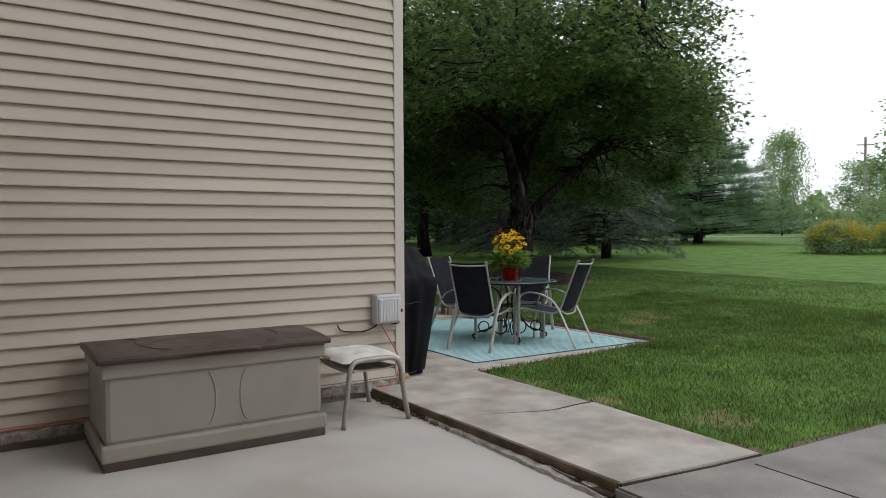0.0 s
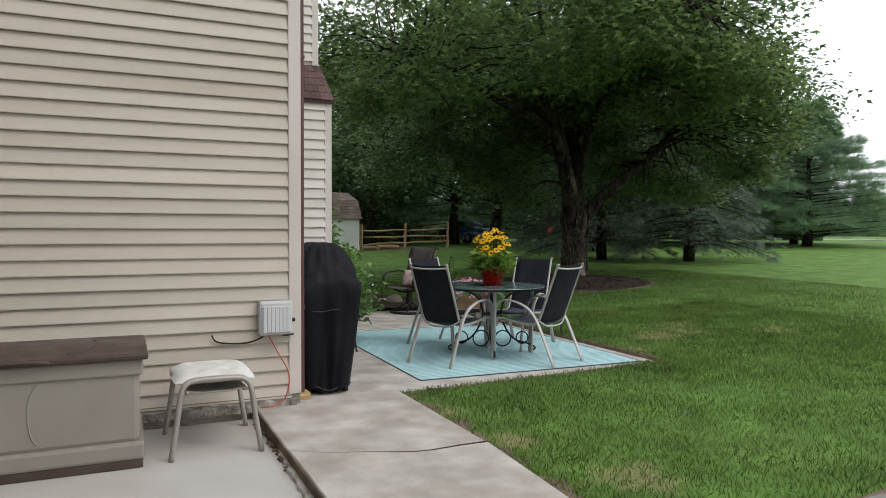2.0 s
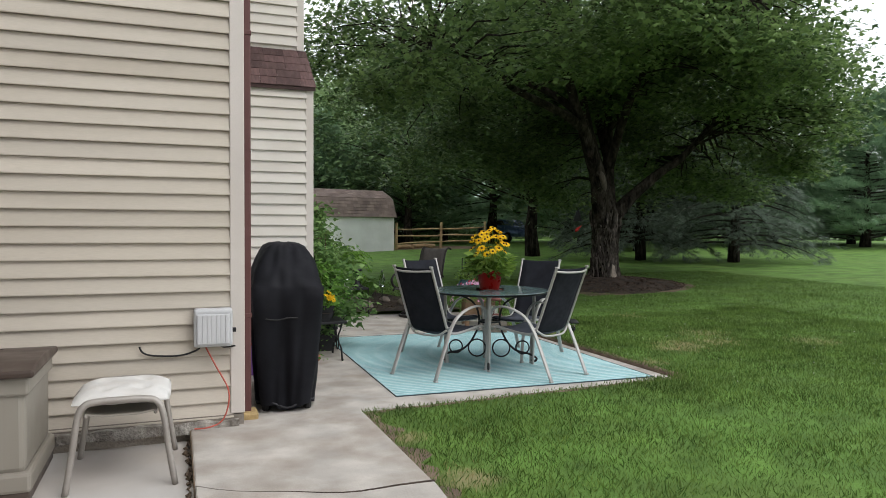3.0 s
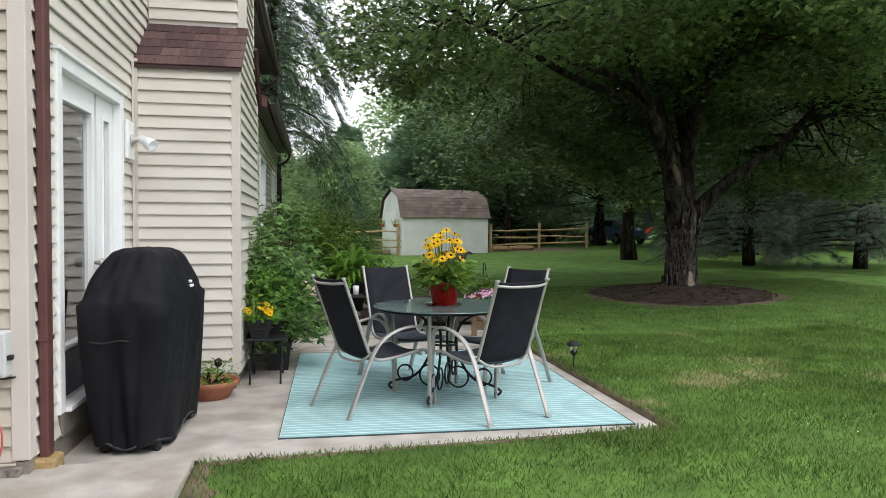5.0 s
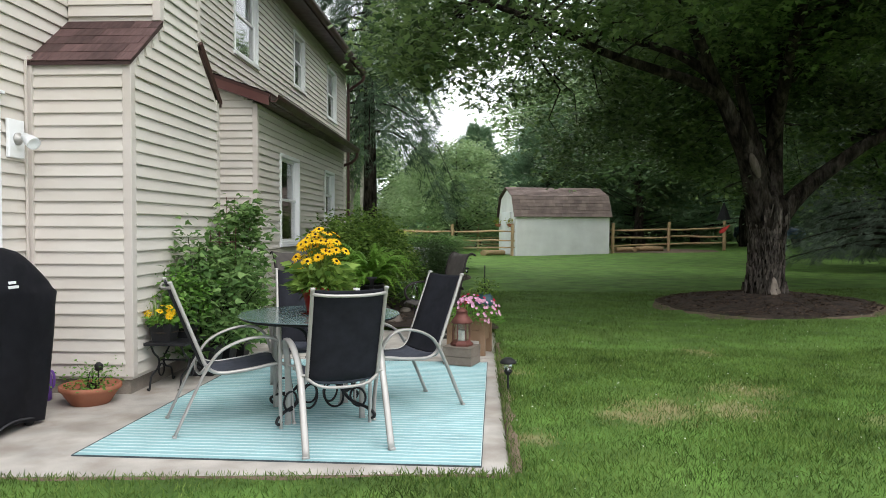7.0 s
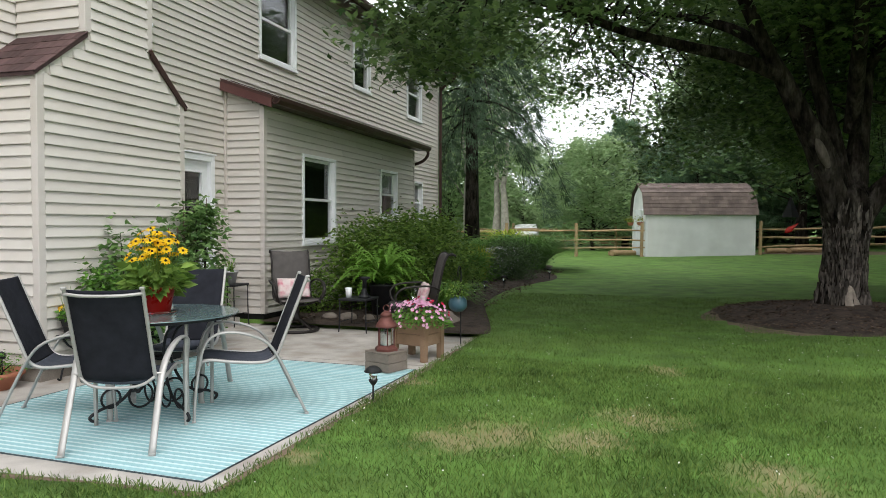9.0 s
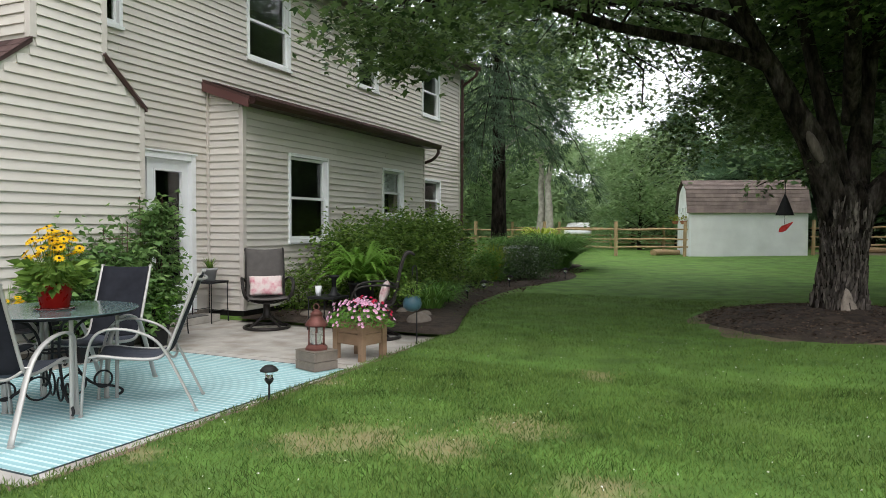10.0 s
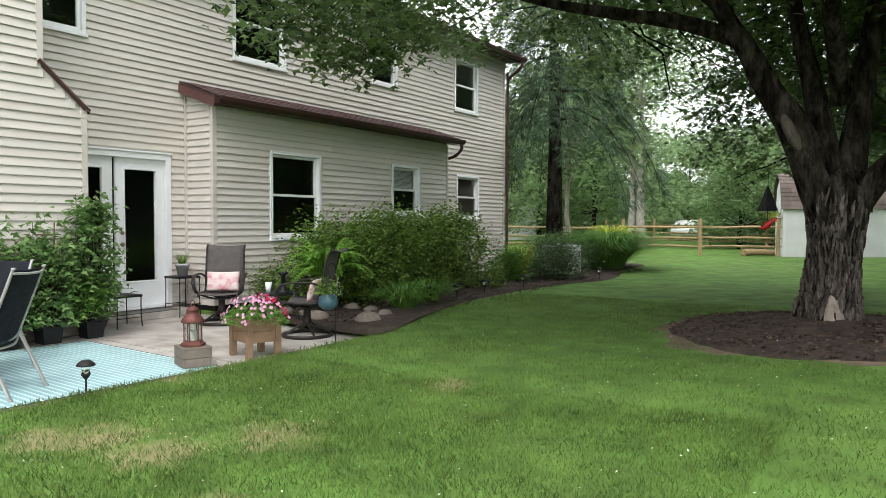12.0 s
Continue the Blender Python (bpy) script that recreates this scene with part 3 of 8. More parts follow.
# lean-to with its windows
bx, by0, by1 = B2
TOP2, EAVE2 = 3.43, 3.06
lean = thing("lean_to", pose(0, 0, 0), "single-storey beige siding bump-out with brown eave", "house extension")
core2 = part("side_wall", wall_with_holes(bmesh.new(), bx - 0.12, bx, by0, by1, 0.14, EAVE2, list(LOWER.values())), SIDING, lean)
part("end_wall", box(F + 0.02, by0, 0.14, bx - 0.12, by0 + 0.1, EAVE2 + 0.2), SIDING, lean)
part("end_wall", box(F + 0.02, by1 - 0.1, 0.14, bx - 0.12, by1, EAVE2 + 0.2), SIDING, lean)
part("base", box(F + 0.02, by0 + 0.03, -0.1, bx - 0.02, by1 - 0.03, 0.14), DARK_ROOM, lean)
side_walls(core2, pose(bx + 0.001, 0, 0), 90, spans_with(by0 + 0.05, by1 - 0.05, list(LOWER.values())), 0.14, EAVE2, seed=12, length=4.5)
side_walls(core2, pose(0, by0 - 0.001, 0), 0, lambda z: [(F + 0.03, bx - 0.045 if z < EAVE2 else max(F + 0.1, bx - (z - EAVE2) * 1.9))], 0.14, TOP2 - 0.1, seed=13, joints=False)
part("corner_trim", box(bx - 0.055, by0 - 0.02, 0.14, bx + 0.022, by0 + 0.06, EAVE2 - 0.02, 0.006), TRIM, lean)
part("corner_trim", box(bx - 0.055, by1 - 0.06, 0.14, bx + 0.022, by1 + 0.02, EAVE2 - 0.02, 0.006), TRIM, lean)
part("inner_trim", box(F + 0.018, by0 - 0.045, 0.14, F + 0.055, by0 - 0.002, TOP2 - 0.1), TRIM, lean)


def slope_slab(x0, z0, x1, z1, y0, y1, t):
    bm = bmesh.new()
    prof = [(x0, z0), (x1, z1), (x1, z1 - t), (x0, z0 - t)]
    a = [bm.verts.new((x, y0, z)) for x, z in prof]
    b = [bm.verts.new((x, y1, z)) for x, z in prof]
    bm.faces.new(a)
    bm.faces.new(b)
    for i in range(4):
        bm.faces.new((a[i], a[(i + 1) % 4], b[(i + 1) % 4], b[i]))
    bmesh.ops.recalc_face_normals(bm, faces=bm.faces)
    return bm


def shingle_rows(x0, z0, x1, z1, y0, y1, rows, seed):
    """Courses of shingles from the low edge x0 to the high edge x1, joined."""
    rs = random.Random(seed)
    bm = bmesh.new()
    for r in range(rows):
        y = y0
        a, b = r / rows, min(1.0, (r + 1.15) / rows)
        while y < y1 - 0.01:
            w = min(rs.uniform(0.2, 0.34), y1 - y)
            q = [(x0 + (x1 - x0) * t, z0 + (z1 - z0) * t) for t in (a, b)]
            h = 0.012 + 0.003 * rs.random()
            vs = [bm.verts.new(p) for p in ((q[0][0], y, q[0][1] + h), (q[0][0], y + w - 0.006, q[0][1] + h), (q[1][0], y + w - 0.006, q[1][1] + 0.004),
                                            (q[1][0], y, q[1][1] + 0.004), (q[0][0], y, q[0][1]), (q[0][0], y + w - 0.006, q[0][1]))]
            bm.faces.new(vs[:4])
            bm.faces.new((vs[4], vs[5], vs[1], vs[0]))
            y += w
    bmesh.ops.recalc_face_normals(bm, faces=bm.faces)
    return bm


ox = bx + 0.22
roof2 = part("roof", slope_slab(ox, EAVE2 + 0.10, F + 0.02, TOP2 + 0.02, by0 - 0.12, by1 + 0.2, 0.05), BROWN_METAL, lean, "brown roof edge")
tagged(part("shingles", shingle_rows(ox + 0.01, EAVE2 + 0.102, F + 0.03, TOP2 + 0.022, by0 - 0.11, by1 + 0.19, 5, 8), SHINGLE, roof2), kind="stuff")
part("rake_board", slope_slab(ox - 0.005, EAVE2 + 0.06, F + 0.03, TOP2 - 0.03, by0 - 0.14, by0 - 0.121, 0.12), RED_METAL, lean, "faded red-brown rake board")
part("soffit", box(bx + 0.025, by0 - 0.1, EAVE2 + 0.0, ox - 0.02, by1 + 0.18, EAVE2 + 0.02), BROWN_METAL, lean)


def gutter(y0, y1, x, z, parent):
    """A trough with a rolled lip."""
    bm = bmesh.new()
    prof = [(0, 0), (0, -0.09), (0.07, -0.10), (0.11, -0.05), (0.12, 0.0), (0.11, 0.0), (0.10, -0.045), (0.065, -0.085), (0.01, -0.08), (0.01, 0)]
    a = [bm.verts.new((x + u, y0, z + w)) for u, w in prof]
    b = [bm.verts.new((x + u, y1, z + w)) for u, w in prof]
    for i in range(len(prof)):
        j = (i + 1) % len(prof)
        bm.faces.new((a[i], a[j], b[j], b[i]))
    bm.faces.new(a)
    bm.faces.new(b)
    bmesh.ops.recalc_face_normals(bm, faces=bm.faces)
    return part("gutter", bm, BROWN_METAL, parent, "dark brown metal gutter")


gutter(by0 - 0.13, by1 + 0.21, ox + 0.012, EAVE2 + 0.08, lean)
part("downspout", tube(smooth_path([(ox + 0.07, by1 + 0.13, EAVE2 - 0.01), (ox + 0.06, by1 + 0.13, EAVE2 - 0.12), (bx + 0.1, by1 + 0.1, EAVE2 - 0.27), (F + 0.12, by1 + 0.08, EAVE2 - 0.42),
                                    (F + 0.09, by1 + 0.08, EAVE2 - 0.6), (F + 0.09, by1 + 0.08, 0.1)], 4), 0.035, 8), BROWN_METAL, lean)

# main roof
part("roof", slope_slab(F + 0.45, EAVE + 0.02, -1.85, EAVE + 2.75, 4.9, 21.15, 0.12), SHINGLE, house, "brown shingled main roof")
part("roof", slope_slab(-7.1, EAVE + 0.02, -1.85, EAVE + 2.75, 4.9, 21.15, 0.12), SHINGLE, house)
part("soffit", box(F + 0.025, 4.95, EAVE - 0.06, F + 0.42, 21.1, EAVE - 0.03), BROWN_METAL, house)
part("fascia", box(F + 0.42, 4.92, EAVE - 0.12, F + 0.445, 21.13, EAVE + 0.02), BROWN_METAL, house)
gutter(4.92, 21.13, F + 0.447, EAVE + 0.01, house)
part("downspout", tube(smooth_path([(F + 0.5, 20.95, EAVE - 0.1), (F + 0.45, 20.95, EAVE - 0.25), (F + 0.1, 20.96, EAVE - 0.5), (F + 0.07, 20.97, EAVE - 0.7), (F + 0.07, 20.97, 0.1)], 4), 0.04, 8), BROWN_METAL, house)


def gable(y):
    bm = bmesh.new()
    for x, z in ((-6.6, EAVE), (F, EAVE), (-1.85, EAVE + 2.6)):
        bm.verts.new((x, y, z))
    bm.faces.new(bm.verts)
    bmesh.ops.solidify(bm, geom=bm.faces[:], thickness=0.1)
    return bm


part("gable", gable(5.2), SIDING, house)
part("gable", gable(20.85), SIDING, house)
# room surfaces coloured almost black so the windows read as unlit
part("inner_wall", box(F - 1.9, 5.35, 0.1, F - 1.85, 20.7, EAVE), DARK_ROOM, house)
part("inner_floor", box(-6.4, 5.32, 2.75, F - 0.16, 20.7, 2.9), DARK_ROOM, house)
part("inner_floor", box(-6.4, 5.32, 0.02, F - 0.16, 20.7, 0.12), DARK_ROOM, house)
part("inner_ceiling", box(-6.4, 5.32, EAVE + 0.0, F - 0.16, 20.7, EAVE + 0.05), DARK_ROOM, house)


def window(name, y0, y1, z0, z1, x, label, blind=0.0):
    """A double-hung window in a wall that faces +x: casing, sill, two sashes with panes."""
    w = thing(name, pose(x, (y0 + y1) / 2, z0), label, "window", kind="structure")
    hw, h, c = (y1 - y0) / 2, z1 - z0, 0.055
    bm = bmesh.new()
    for a in ((-hw, 0.0, -hw + c, h), (hw - c, 0.0, hw, h), (-hw + c, h - c, hw - c, h), (-hw + c, 0.0, hw - c, 0.05)):
        add_box(bm, -0.1, a[0], a[1], 0.035, a[2], a[3], bevel=0.006)
    part("window_frame", bm, WHITE, w)
    part("window_sill", box(0.0, -hw - 0.015, -0.03, 0.055, hw + 0.015, 0.018, 0.006), WHITE, w)
    mid, s = h * 0.5, 0.04
    for lo, hi, dx in ((0.05, mid + 0.02, -0.03), (mid - 0.02, h - c, -0.06)):
        bm = bmesh.new()
        q = hw - c
        for a in ((-q, lo, -q + s, hi), (q - s, lo, q, hi), (-q + s, hi - s, q - s, hi), (-q + s, lo, q - s, lo + s)):
            add_box(bm, dx - 0.025, a[0], a[1], dx + 0.01, a[2], a[3])
        sash = part("sash", bm, WHITE, w)
        pane = part("pane", box(dx - 0.012, -q + s, lo + s, dx - 0.008, q - s, hi - s), GLASS, sash)
        pane.visible_shadow = False
    if blind:
        bm = bmesh.new()
        z = h - c
        while z > h - c - blind:
            add_box(bm, -0.135, -hw + c + 0.01, z - 0.022, -0.13, hw - c - 0.01, z - 0.003, pose(0, 0, 0))
            z -= 0.024
        part("blind", bm, WHITE, w, "lowered pale slatted blind")
    return w


for name, q in UPPER.items():
    window(name, *q, F + 0.004, "white double-hung window in cream siding", 0.0)
window("window_6", *LOWER["window_6"], bx + 0.004, "white double-hung window above green shrubs")
window("window_7", *LOWER["window_7"], bx + 0.004, "white double-hung window with half-lowered blind", 0.42)
BRASS = material("aged_brass", (0.30, 0.24, 0.15), 0.35, metal=0.9, spread=0.05, size=20, bump=0.0)


def french_door(name, y0, y1, z0, z1, splits, label, kick=0.36):
    """Casing and glazed leaves; splits: (y0, y1, fixed) leaves between the jambs."""
    d = thing(name, pose(F, 0, 0), label, "door", kind="structure")
    c = 0.085
    bm = bmesh.new()
    for a in ((y0, z0, y0 + c, z1), (y1 - c, z0, y1, z1), (y0 + c, z1 - c, y1 - c, z1)):
        add_box(bm, -0.12, a[0], a[1], 0.04, a[2], a[3], bevel=0.006)
    part("door_frame", bm, WHITE, d)
    part("head_flashing", box(0.0, y0 - 0.02, z1, 0.06, y1 + 0.02, z1 + 0.025, 0.004), WHITE, d)
    part("threshold", box(-0.12, y0 + c, z0, 0.07, y1 - c, z0 + 0.03, 0.004), WHITE, d)
    for a, b, stile in splits:
        lo, hi = z0 + 0.035, z1 - c
        bm = bmesh.new()
        for r in ((a, lo, a + stile, hi), (b - stile, lo, b, hi), (a + stile, hi - 0.16, b - stile, hi), (a + stile, lo, b - stile, lo + kick)):
            add_box(bm, -0.065, r[0], r[1], -0.02, r[2], r[3])
        bmesh.ops.remove_doubles(bm, verts=bm.verts, dist=0.0005)
        leaf = part("door_leaf", bm, WHITE, d)
        g = bmesh.new()
        e = 0.022
        ga, gb, g0, g1 = a + stile, b - stile, lo + kick, hi - 0.16
        for r in ((ga - e, g0 - e, ga, g1 + e), (gb, g0 - e, gb + e, g1 + e), (ga, g1, gb, g1 + e), (ga, g0 - e, gb, g0)):
            add_box(g, -0.02, r[0], r[1], -0.006, r[2], r[3], bevel=0.004)
        part("glazing_bead", g, WHITE, leaf)
        part("pane", box(-0.046, ga, g0, -0.042, gb, g1), GLASS, leaf).visible_shadow = False
    return d


d2 = french_door("door_2", *DOORS["door_2"], [(9.36, 10.06, 0.15), (10.11, 10.85, 0.13)], "white half-glazed patio door with fixed side leaf")
for z, r in ((1.05, 0.030), (1.21, 0.026)):
    k = lathe([(0.012, 0), (0.014, 0.03), (r, 0.045), (r, 0.065), (0.008, 0.075)], 14)
    bmesh.ops.transform(k, matrix=pose(-0.02, 10.17, z, 0, 90, 0), verts=k.verts)
    part("knob", k, BRASS, d2, "aged brass knob", True)
d1 = french_door("door_1", *DOORS["door_1"], [(5.53, 6.40, 0.10), (6.44, 6.84, 0.13)], "white glazed patio door with narrow sidelight", 0.33)
SLATE = material("slate_blue_panel", (0.055, 0.065, 0.08), 0.45, spread=0.08, size=6, bump=0.05)
part("kick_panel", box(-0.018, 5.70, 0.335, -0.012, 6.34, 0.60), SLATE, d1, "dark slate kick panel")
# dark strip below the door, in the foundation's colour
part("sill_board", box(0.012, 5.56, 0.14, 0.034, 6.92, 0.275, 0.004), FOUNDATION, d1)
k = lathe([(0.012, 0), (0.014, 0.03), (0.03, 0.045), (0.03, 0.065), (0.008, 0.075)], 14)
bmesh.ops.transform(k, matrix=pose(-0.02, 6.345, 1.12, 0, 90, 0), verts=k.verts)
part("knob", k, SILVER, d1, "satin nickel knob", True)
tagged(part("step", box(F + 0.02, 9.2, 0.0, F + 0.32, 11.1, 0.10, 0.01), CONCRETE), "low concrete doorstep below the glass door", "step", kind="structure")
# downspout at the near corner
ds = thing("downspout", pose(F + 0.045, 5.27, 0.0), "faded red-brown metal downspout on house corner", "downspout")
bm = bmesh.new()
add_box(bm, -0.022, -0.045, 0.12, 0.026, 0.045, EAVE - 0.2, bevel=0.01)
part("pipe", bm, RED_METAL, ds)
for z in (0.75, 2.6, 4.6):
    part("strap", box(-0.03, -0.05, z, 0.030, 0.05, z + 0.03, 0.004), RED_METAL, ds)
COPPER = material("brass_coupling", (0.42, 0.30, 0.14), 0.5, metal=0.2, spread=0.15, size=15)
part("drain_boot", box(-0.07, -0.075, 0.0, 0.07, 0.075, 0.13, 0.02), COPPER, ds, "yellowed plastic drain boot")


# ---- patio furniture ----
TABLE_GLASS = material("ripple_glass", (0.16, 0.24, 0.24), 0.16, spread=0.05, size=30, fine=90, bump=0.12, depth=0.002, specular=0.7)
TABLE_GLASS.node_tree.nodes["Principled BSDF"].inputs["Transmission Weight"].default_value = 0.45


def rug():
    """Woven strips that turn about the middle: alternate teal and white ribs."""
    x0, y0, x1, y1 = 4.27, 5.76, 6.70, 8.90
    return thing("outdoor_rug", pose(5.48, 7.3, 0, 0, 0, -1.3) @ pose(-5.48, -7.3, 0), "flat aqua and white striped outdoor rug on the patio", "rug"), x0, y0, x1, y1


AQUA = material("aqua_weave", (0.29, 0.485, 0.51), 0.9, spread=0.06, size=3, fine=400, bump=0.4, depth=0.002, second=(0.34, 0.53, 0.55), stain=1.5, amount=0.5)
PALE = material("pale_weave", (0.56, 0.69, 0.69), 0.9, spread=0.05, size=3, fine=400, bump=0.4, depth=0.002, second=(0.47, 0.63, 0.64), stain=1.5, amount=0.5)
BORDER = material("dark_binding", (0.06, 0.08, 0.09), 0.9, spread=0.1, size=10)
r, x0, y0, x1, y1 = rug()
part("base_weave", box(x0, y0, 0.001, x1, y1, 0.006), PALE, r)
bm = bmesh.new()
y, i = y0 + 0.012, 0
while y < y1 - 0.05:
    add_box(bm, x0 + 0.006, y, 0.006, x1 - 0.006, y + 0.034, 0.0085)
    y += 0.06
tagged(part("aqua_rib", bm, AQUA, r), kind="stuff")
bm = bmesh.new()
for q in ((x0 - 0.004, y0 - 0.006, x1 + 0.004, y0), (x0 - 0.004, y1, x1 + 0.004, y1 + 0.006), (x0 - 0.004, y0, x0, y1), (x1, y0, x1 + 0.004, y1)):
    add_box(bm, q[0], q[1], 0.001, q[2], q[3], 0.0095)
part("binding", bm, BORDER, r, "thin dark binding")


def sling(path, hw, thick=0.006, waist=0.0):
    """A cloth band stretched between the rails: path of (y, z)."""
    bm = bmesh.new()
    n = len(path)
    grid = []
    for side in (0, 1):
        rows = []
        for i, (y, z) in enumerate(path):
            a, b = path[max(0, i - 1)], path[min(n - 1, i + 1)]
            d = Vector((0, b[0] - a[0], b[1] - a[1])).normalized()
            nor = Vector((0, -d.z, d.y))
            row = []
            for k in range(7):
                u = -1 + 2 * k / 6
                sag = -0.012 * (1 - u * u) - (waist * (1 - u * u))
                row.append(bm.verts.new(Vector((u * hw, y, z)) + nor * (sag + thick * side)))
            rows.append(row)
        grid.append(rows)
    for side in (0, 1):
        for i in range(n - 1):
            for k in range(6):
                q = grid[side]
                bm.faces.new((q[i][k], q[i][k + 1], q[i + 1][k + 1], q[i + 1][k]))
    for i in range(n - 1):
        for k in (0, 6):
            bm.faces.new((grid[0][i][k], grid[0][i + 1][k], grid[1][i + 1][k], grid[1][i][k]))
    for i in (0, n - 1):
        for k in range(6):
            bm.faces.new((grid[0][i][k], grid[0][i][k + 1], grid[1][i][k + 1], grid[1][i][k]))
    bmesh.ops.recalc_face_normals(bm, faces=bm.faces)
    return bm


def dining_chair(m):
    c = thing("patio_chair", m, "silver-framed patio chair with black mesh sling seat", "chair", "chairs round the table")
    hw = 0.222
    shape = [(-0.415, 1.0), (-0.385, 0.92), (-0.30, 0.70), (-0.23, 0.52), (-0.195, 0.44), (-0.14, 0.395), (-0.05, 0.385), (0.12, 0.40), (0.25, 0.42), (0.315, 0.415), (0.335, 0.385)]
    for s in (-1, 1):
        rail = smooth_path([(s * hw, y, z) for y, z in shape], 4)
        part("seat_rail", tube(rail, 0.0125, 8), SILVER, c, smooth=True)
        hoop = smooth_path([(s * 0.265, -0.40, 0.0), (s * 0.265, -0.285, 0.25), (s * 0.265, -0.195, 0.43), (s * 0.27, -0.11, 0.54), (s * 0.275, 0.03, 0.605), (s * 0.28, 0.18, 0.62),
                            (s * 0.28, 0.275, 0.575), (s * 0.27, 0.325, 0.46), (s * 0.265, 0.36, 0.22), (s * 0.265, 0.375, 0.0)], 4)
        band = tube(hoop, 0.0105, 8)
        for v in band.verts:
            mid = s * 0.27
            v.co.x = mid + (v.co.x - mid) * 2.1
        part("arm_hoop", band, SILVER, c, smooth=True)
        part("foot_cap", box(s * 0.265 - 0.0185, -0.412, 0.0, s * 0.265 + 0.0185, -0.386, 0.014, 0.003), SILVER, c)
        part("foot_cap", box(s * 0.265 - 0.0185, 0.362, 0.0, s * 0.265 + 0.0185, 0.388, 0.014, 0.003), SILVER, c)
        part("bracket", tube([(s * hw, -0.2, 0.45), (s * 0.27, -0.185, 0.45)], 0.008, 6), SILVER, c)
        part("bracket", tube([(s * hw, 0.27, 0.418), (s * 0.27, 0.335, 0.418)], 0.008, 6), SILVER, c)
        part("end_cap", box(s * hw - 0.0145, -0.431, 0.988, s * hw + 0.0145, -0.402, 1.006, 0.005), SILVER, c)
    part("top_bar", tube(smooth_path([(-hw, -0.408, 0.965), (-0.1, -0.446, 0.955), (0.1, -0.446, 0.955), (hw, -0.408, 0.965)], 4), 0.010, 8), SILVER, c, smooth=True)
    part("rear_bar", tube(smooth_path([(-hw, -0.20, 0.43), (-0.12, -0.225, 0.375), (0.12, -0.225, 0.375), (hw, -0.20, 0.43)], 4), 0.010, 8), SILVER, c, smooth=True)
    part("front_bar", tube([(-hw, 0.28, 0.39), (hw, 0.28, 0.39)], 0.010, 8), SILVER, c, smooth=True)
    fine = [(p.y, p.z) for p in smooth_path([(0, y, z) for y, z in shape], 4)]
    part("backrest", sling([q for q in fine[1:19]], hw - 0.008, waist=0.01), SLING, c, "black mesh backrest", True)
    part("seat", sling([q for q in fine[18:-3]], hw - 0.008, waist=0.012), SLING_LIT, c, "black mesh seat in a tone lightened for the light on it", True)
    return c


chair = dining_chair(pose(5.725, 6.26, 0.009, 0, 0, 23))
for q in ((4.92, 6.57, 0.009, 0, 0, -61), (6.05, 7.10, 0.009, 0, 0, 127), (5.25, 7.41, 0.009, 0, 0, 198.6)):
    copy_thing(chair, pose(*q))

TX, TY, TZ, TR = 5.50, 6.79, 0.735, 0.575
t = thing("round_table", pose(TX, TY, 0.009, 0, 0, 20), "round glass-topped patio table with scrolled black iron base", "table")
part("tabletop", lathe([(0.02, TZ - 0.010), (TR - 0.01, TZ - 0.010), (TR, TZ - 0.005), (TR - 0.003, TZ), (0.02, TZ)], 64), TABLE_GLASS, t, "ripple glass top")
part("rim", ring((0, 0, TZ - 0.018), TR - 0.03, 0.010, 56, 8), IRON, t)
for k in range(4):
    a = math.pi / 2 * k + math.pi / 4
    u = Vector((math.cos(a), math.sin(a), 0))
    leg = smooth_path([u * 0.44 + Vector((0, 0, TZ - 0.02)), u * 0.435 + Vector((0, 0, 0.5)), u * 0.43 + Vector((0, 0, 0.0))], 3)
    part("leg", tube(leg, 0.021, 8, 0.6), SILVER, t, "silver leg")
    brace = smooth_path([u * 0.42 + Vector((0, 0, 0.70)), u * 0.25 + Vector((0, 0, 0.66)), u * 0.14 + Vector((0, 0, 0.58)), u * 0.10 + Vector((0, 0, 0.42)), u * 0.16 + Vector((0, 0, 0.25)),
                         u * 0.26 + Vector((0, 0, 0.14)), u * 0.40 + Vector((0, 0, 0.10)), u * 0.47 + Vector((0, 0, 0.06)), u * 0.45 + Vector((0, 0, 0.03)), u * 0.42 + Vector((0, 0, 0.045))], 5)
    part("scroll", tube(brace, 0.011, 6), IRON, t, smooth=True)
    o = ring((0, 0, 0), 0.085, 0.008, 20, 6, "y")
    p = ring((0, 0, 0), 0.065, 0.008, 18, 6, "y")
    bmesh.ops.transform(p, matrix=Matrix.Translation(u * 0.33 + Vector((0, 0, 0.165))) @ pose(0, 0, 0, 0, 0, math.degrees(a)), verts=p.verts)
    part("scroll_ring", p, IRON, t, smooth=True)
    bmesh.ops.transform(o, matrix=Matrix.Translation(u * 0.12 + Vector((0, 0, 0.155))) @ pose(0, 0, 0, 0, 0, math.degrees(a)), verts=o.verts)
    part("scroll_ring", o, IRON, t, smooth=True)
part("centre_ring", ring((0, 0, 0.42), 0.10, 0.009, 20, 6), IRON, t)


# ---- trees and planting ----
from mathutils.bvhtree import BVHTree

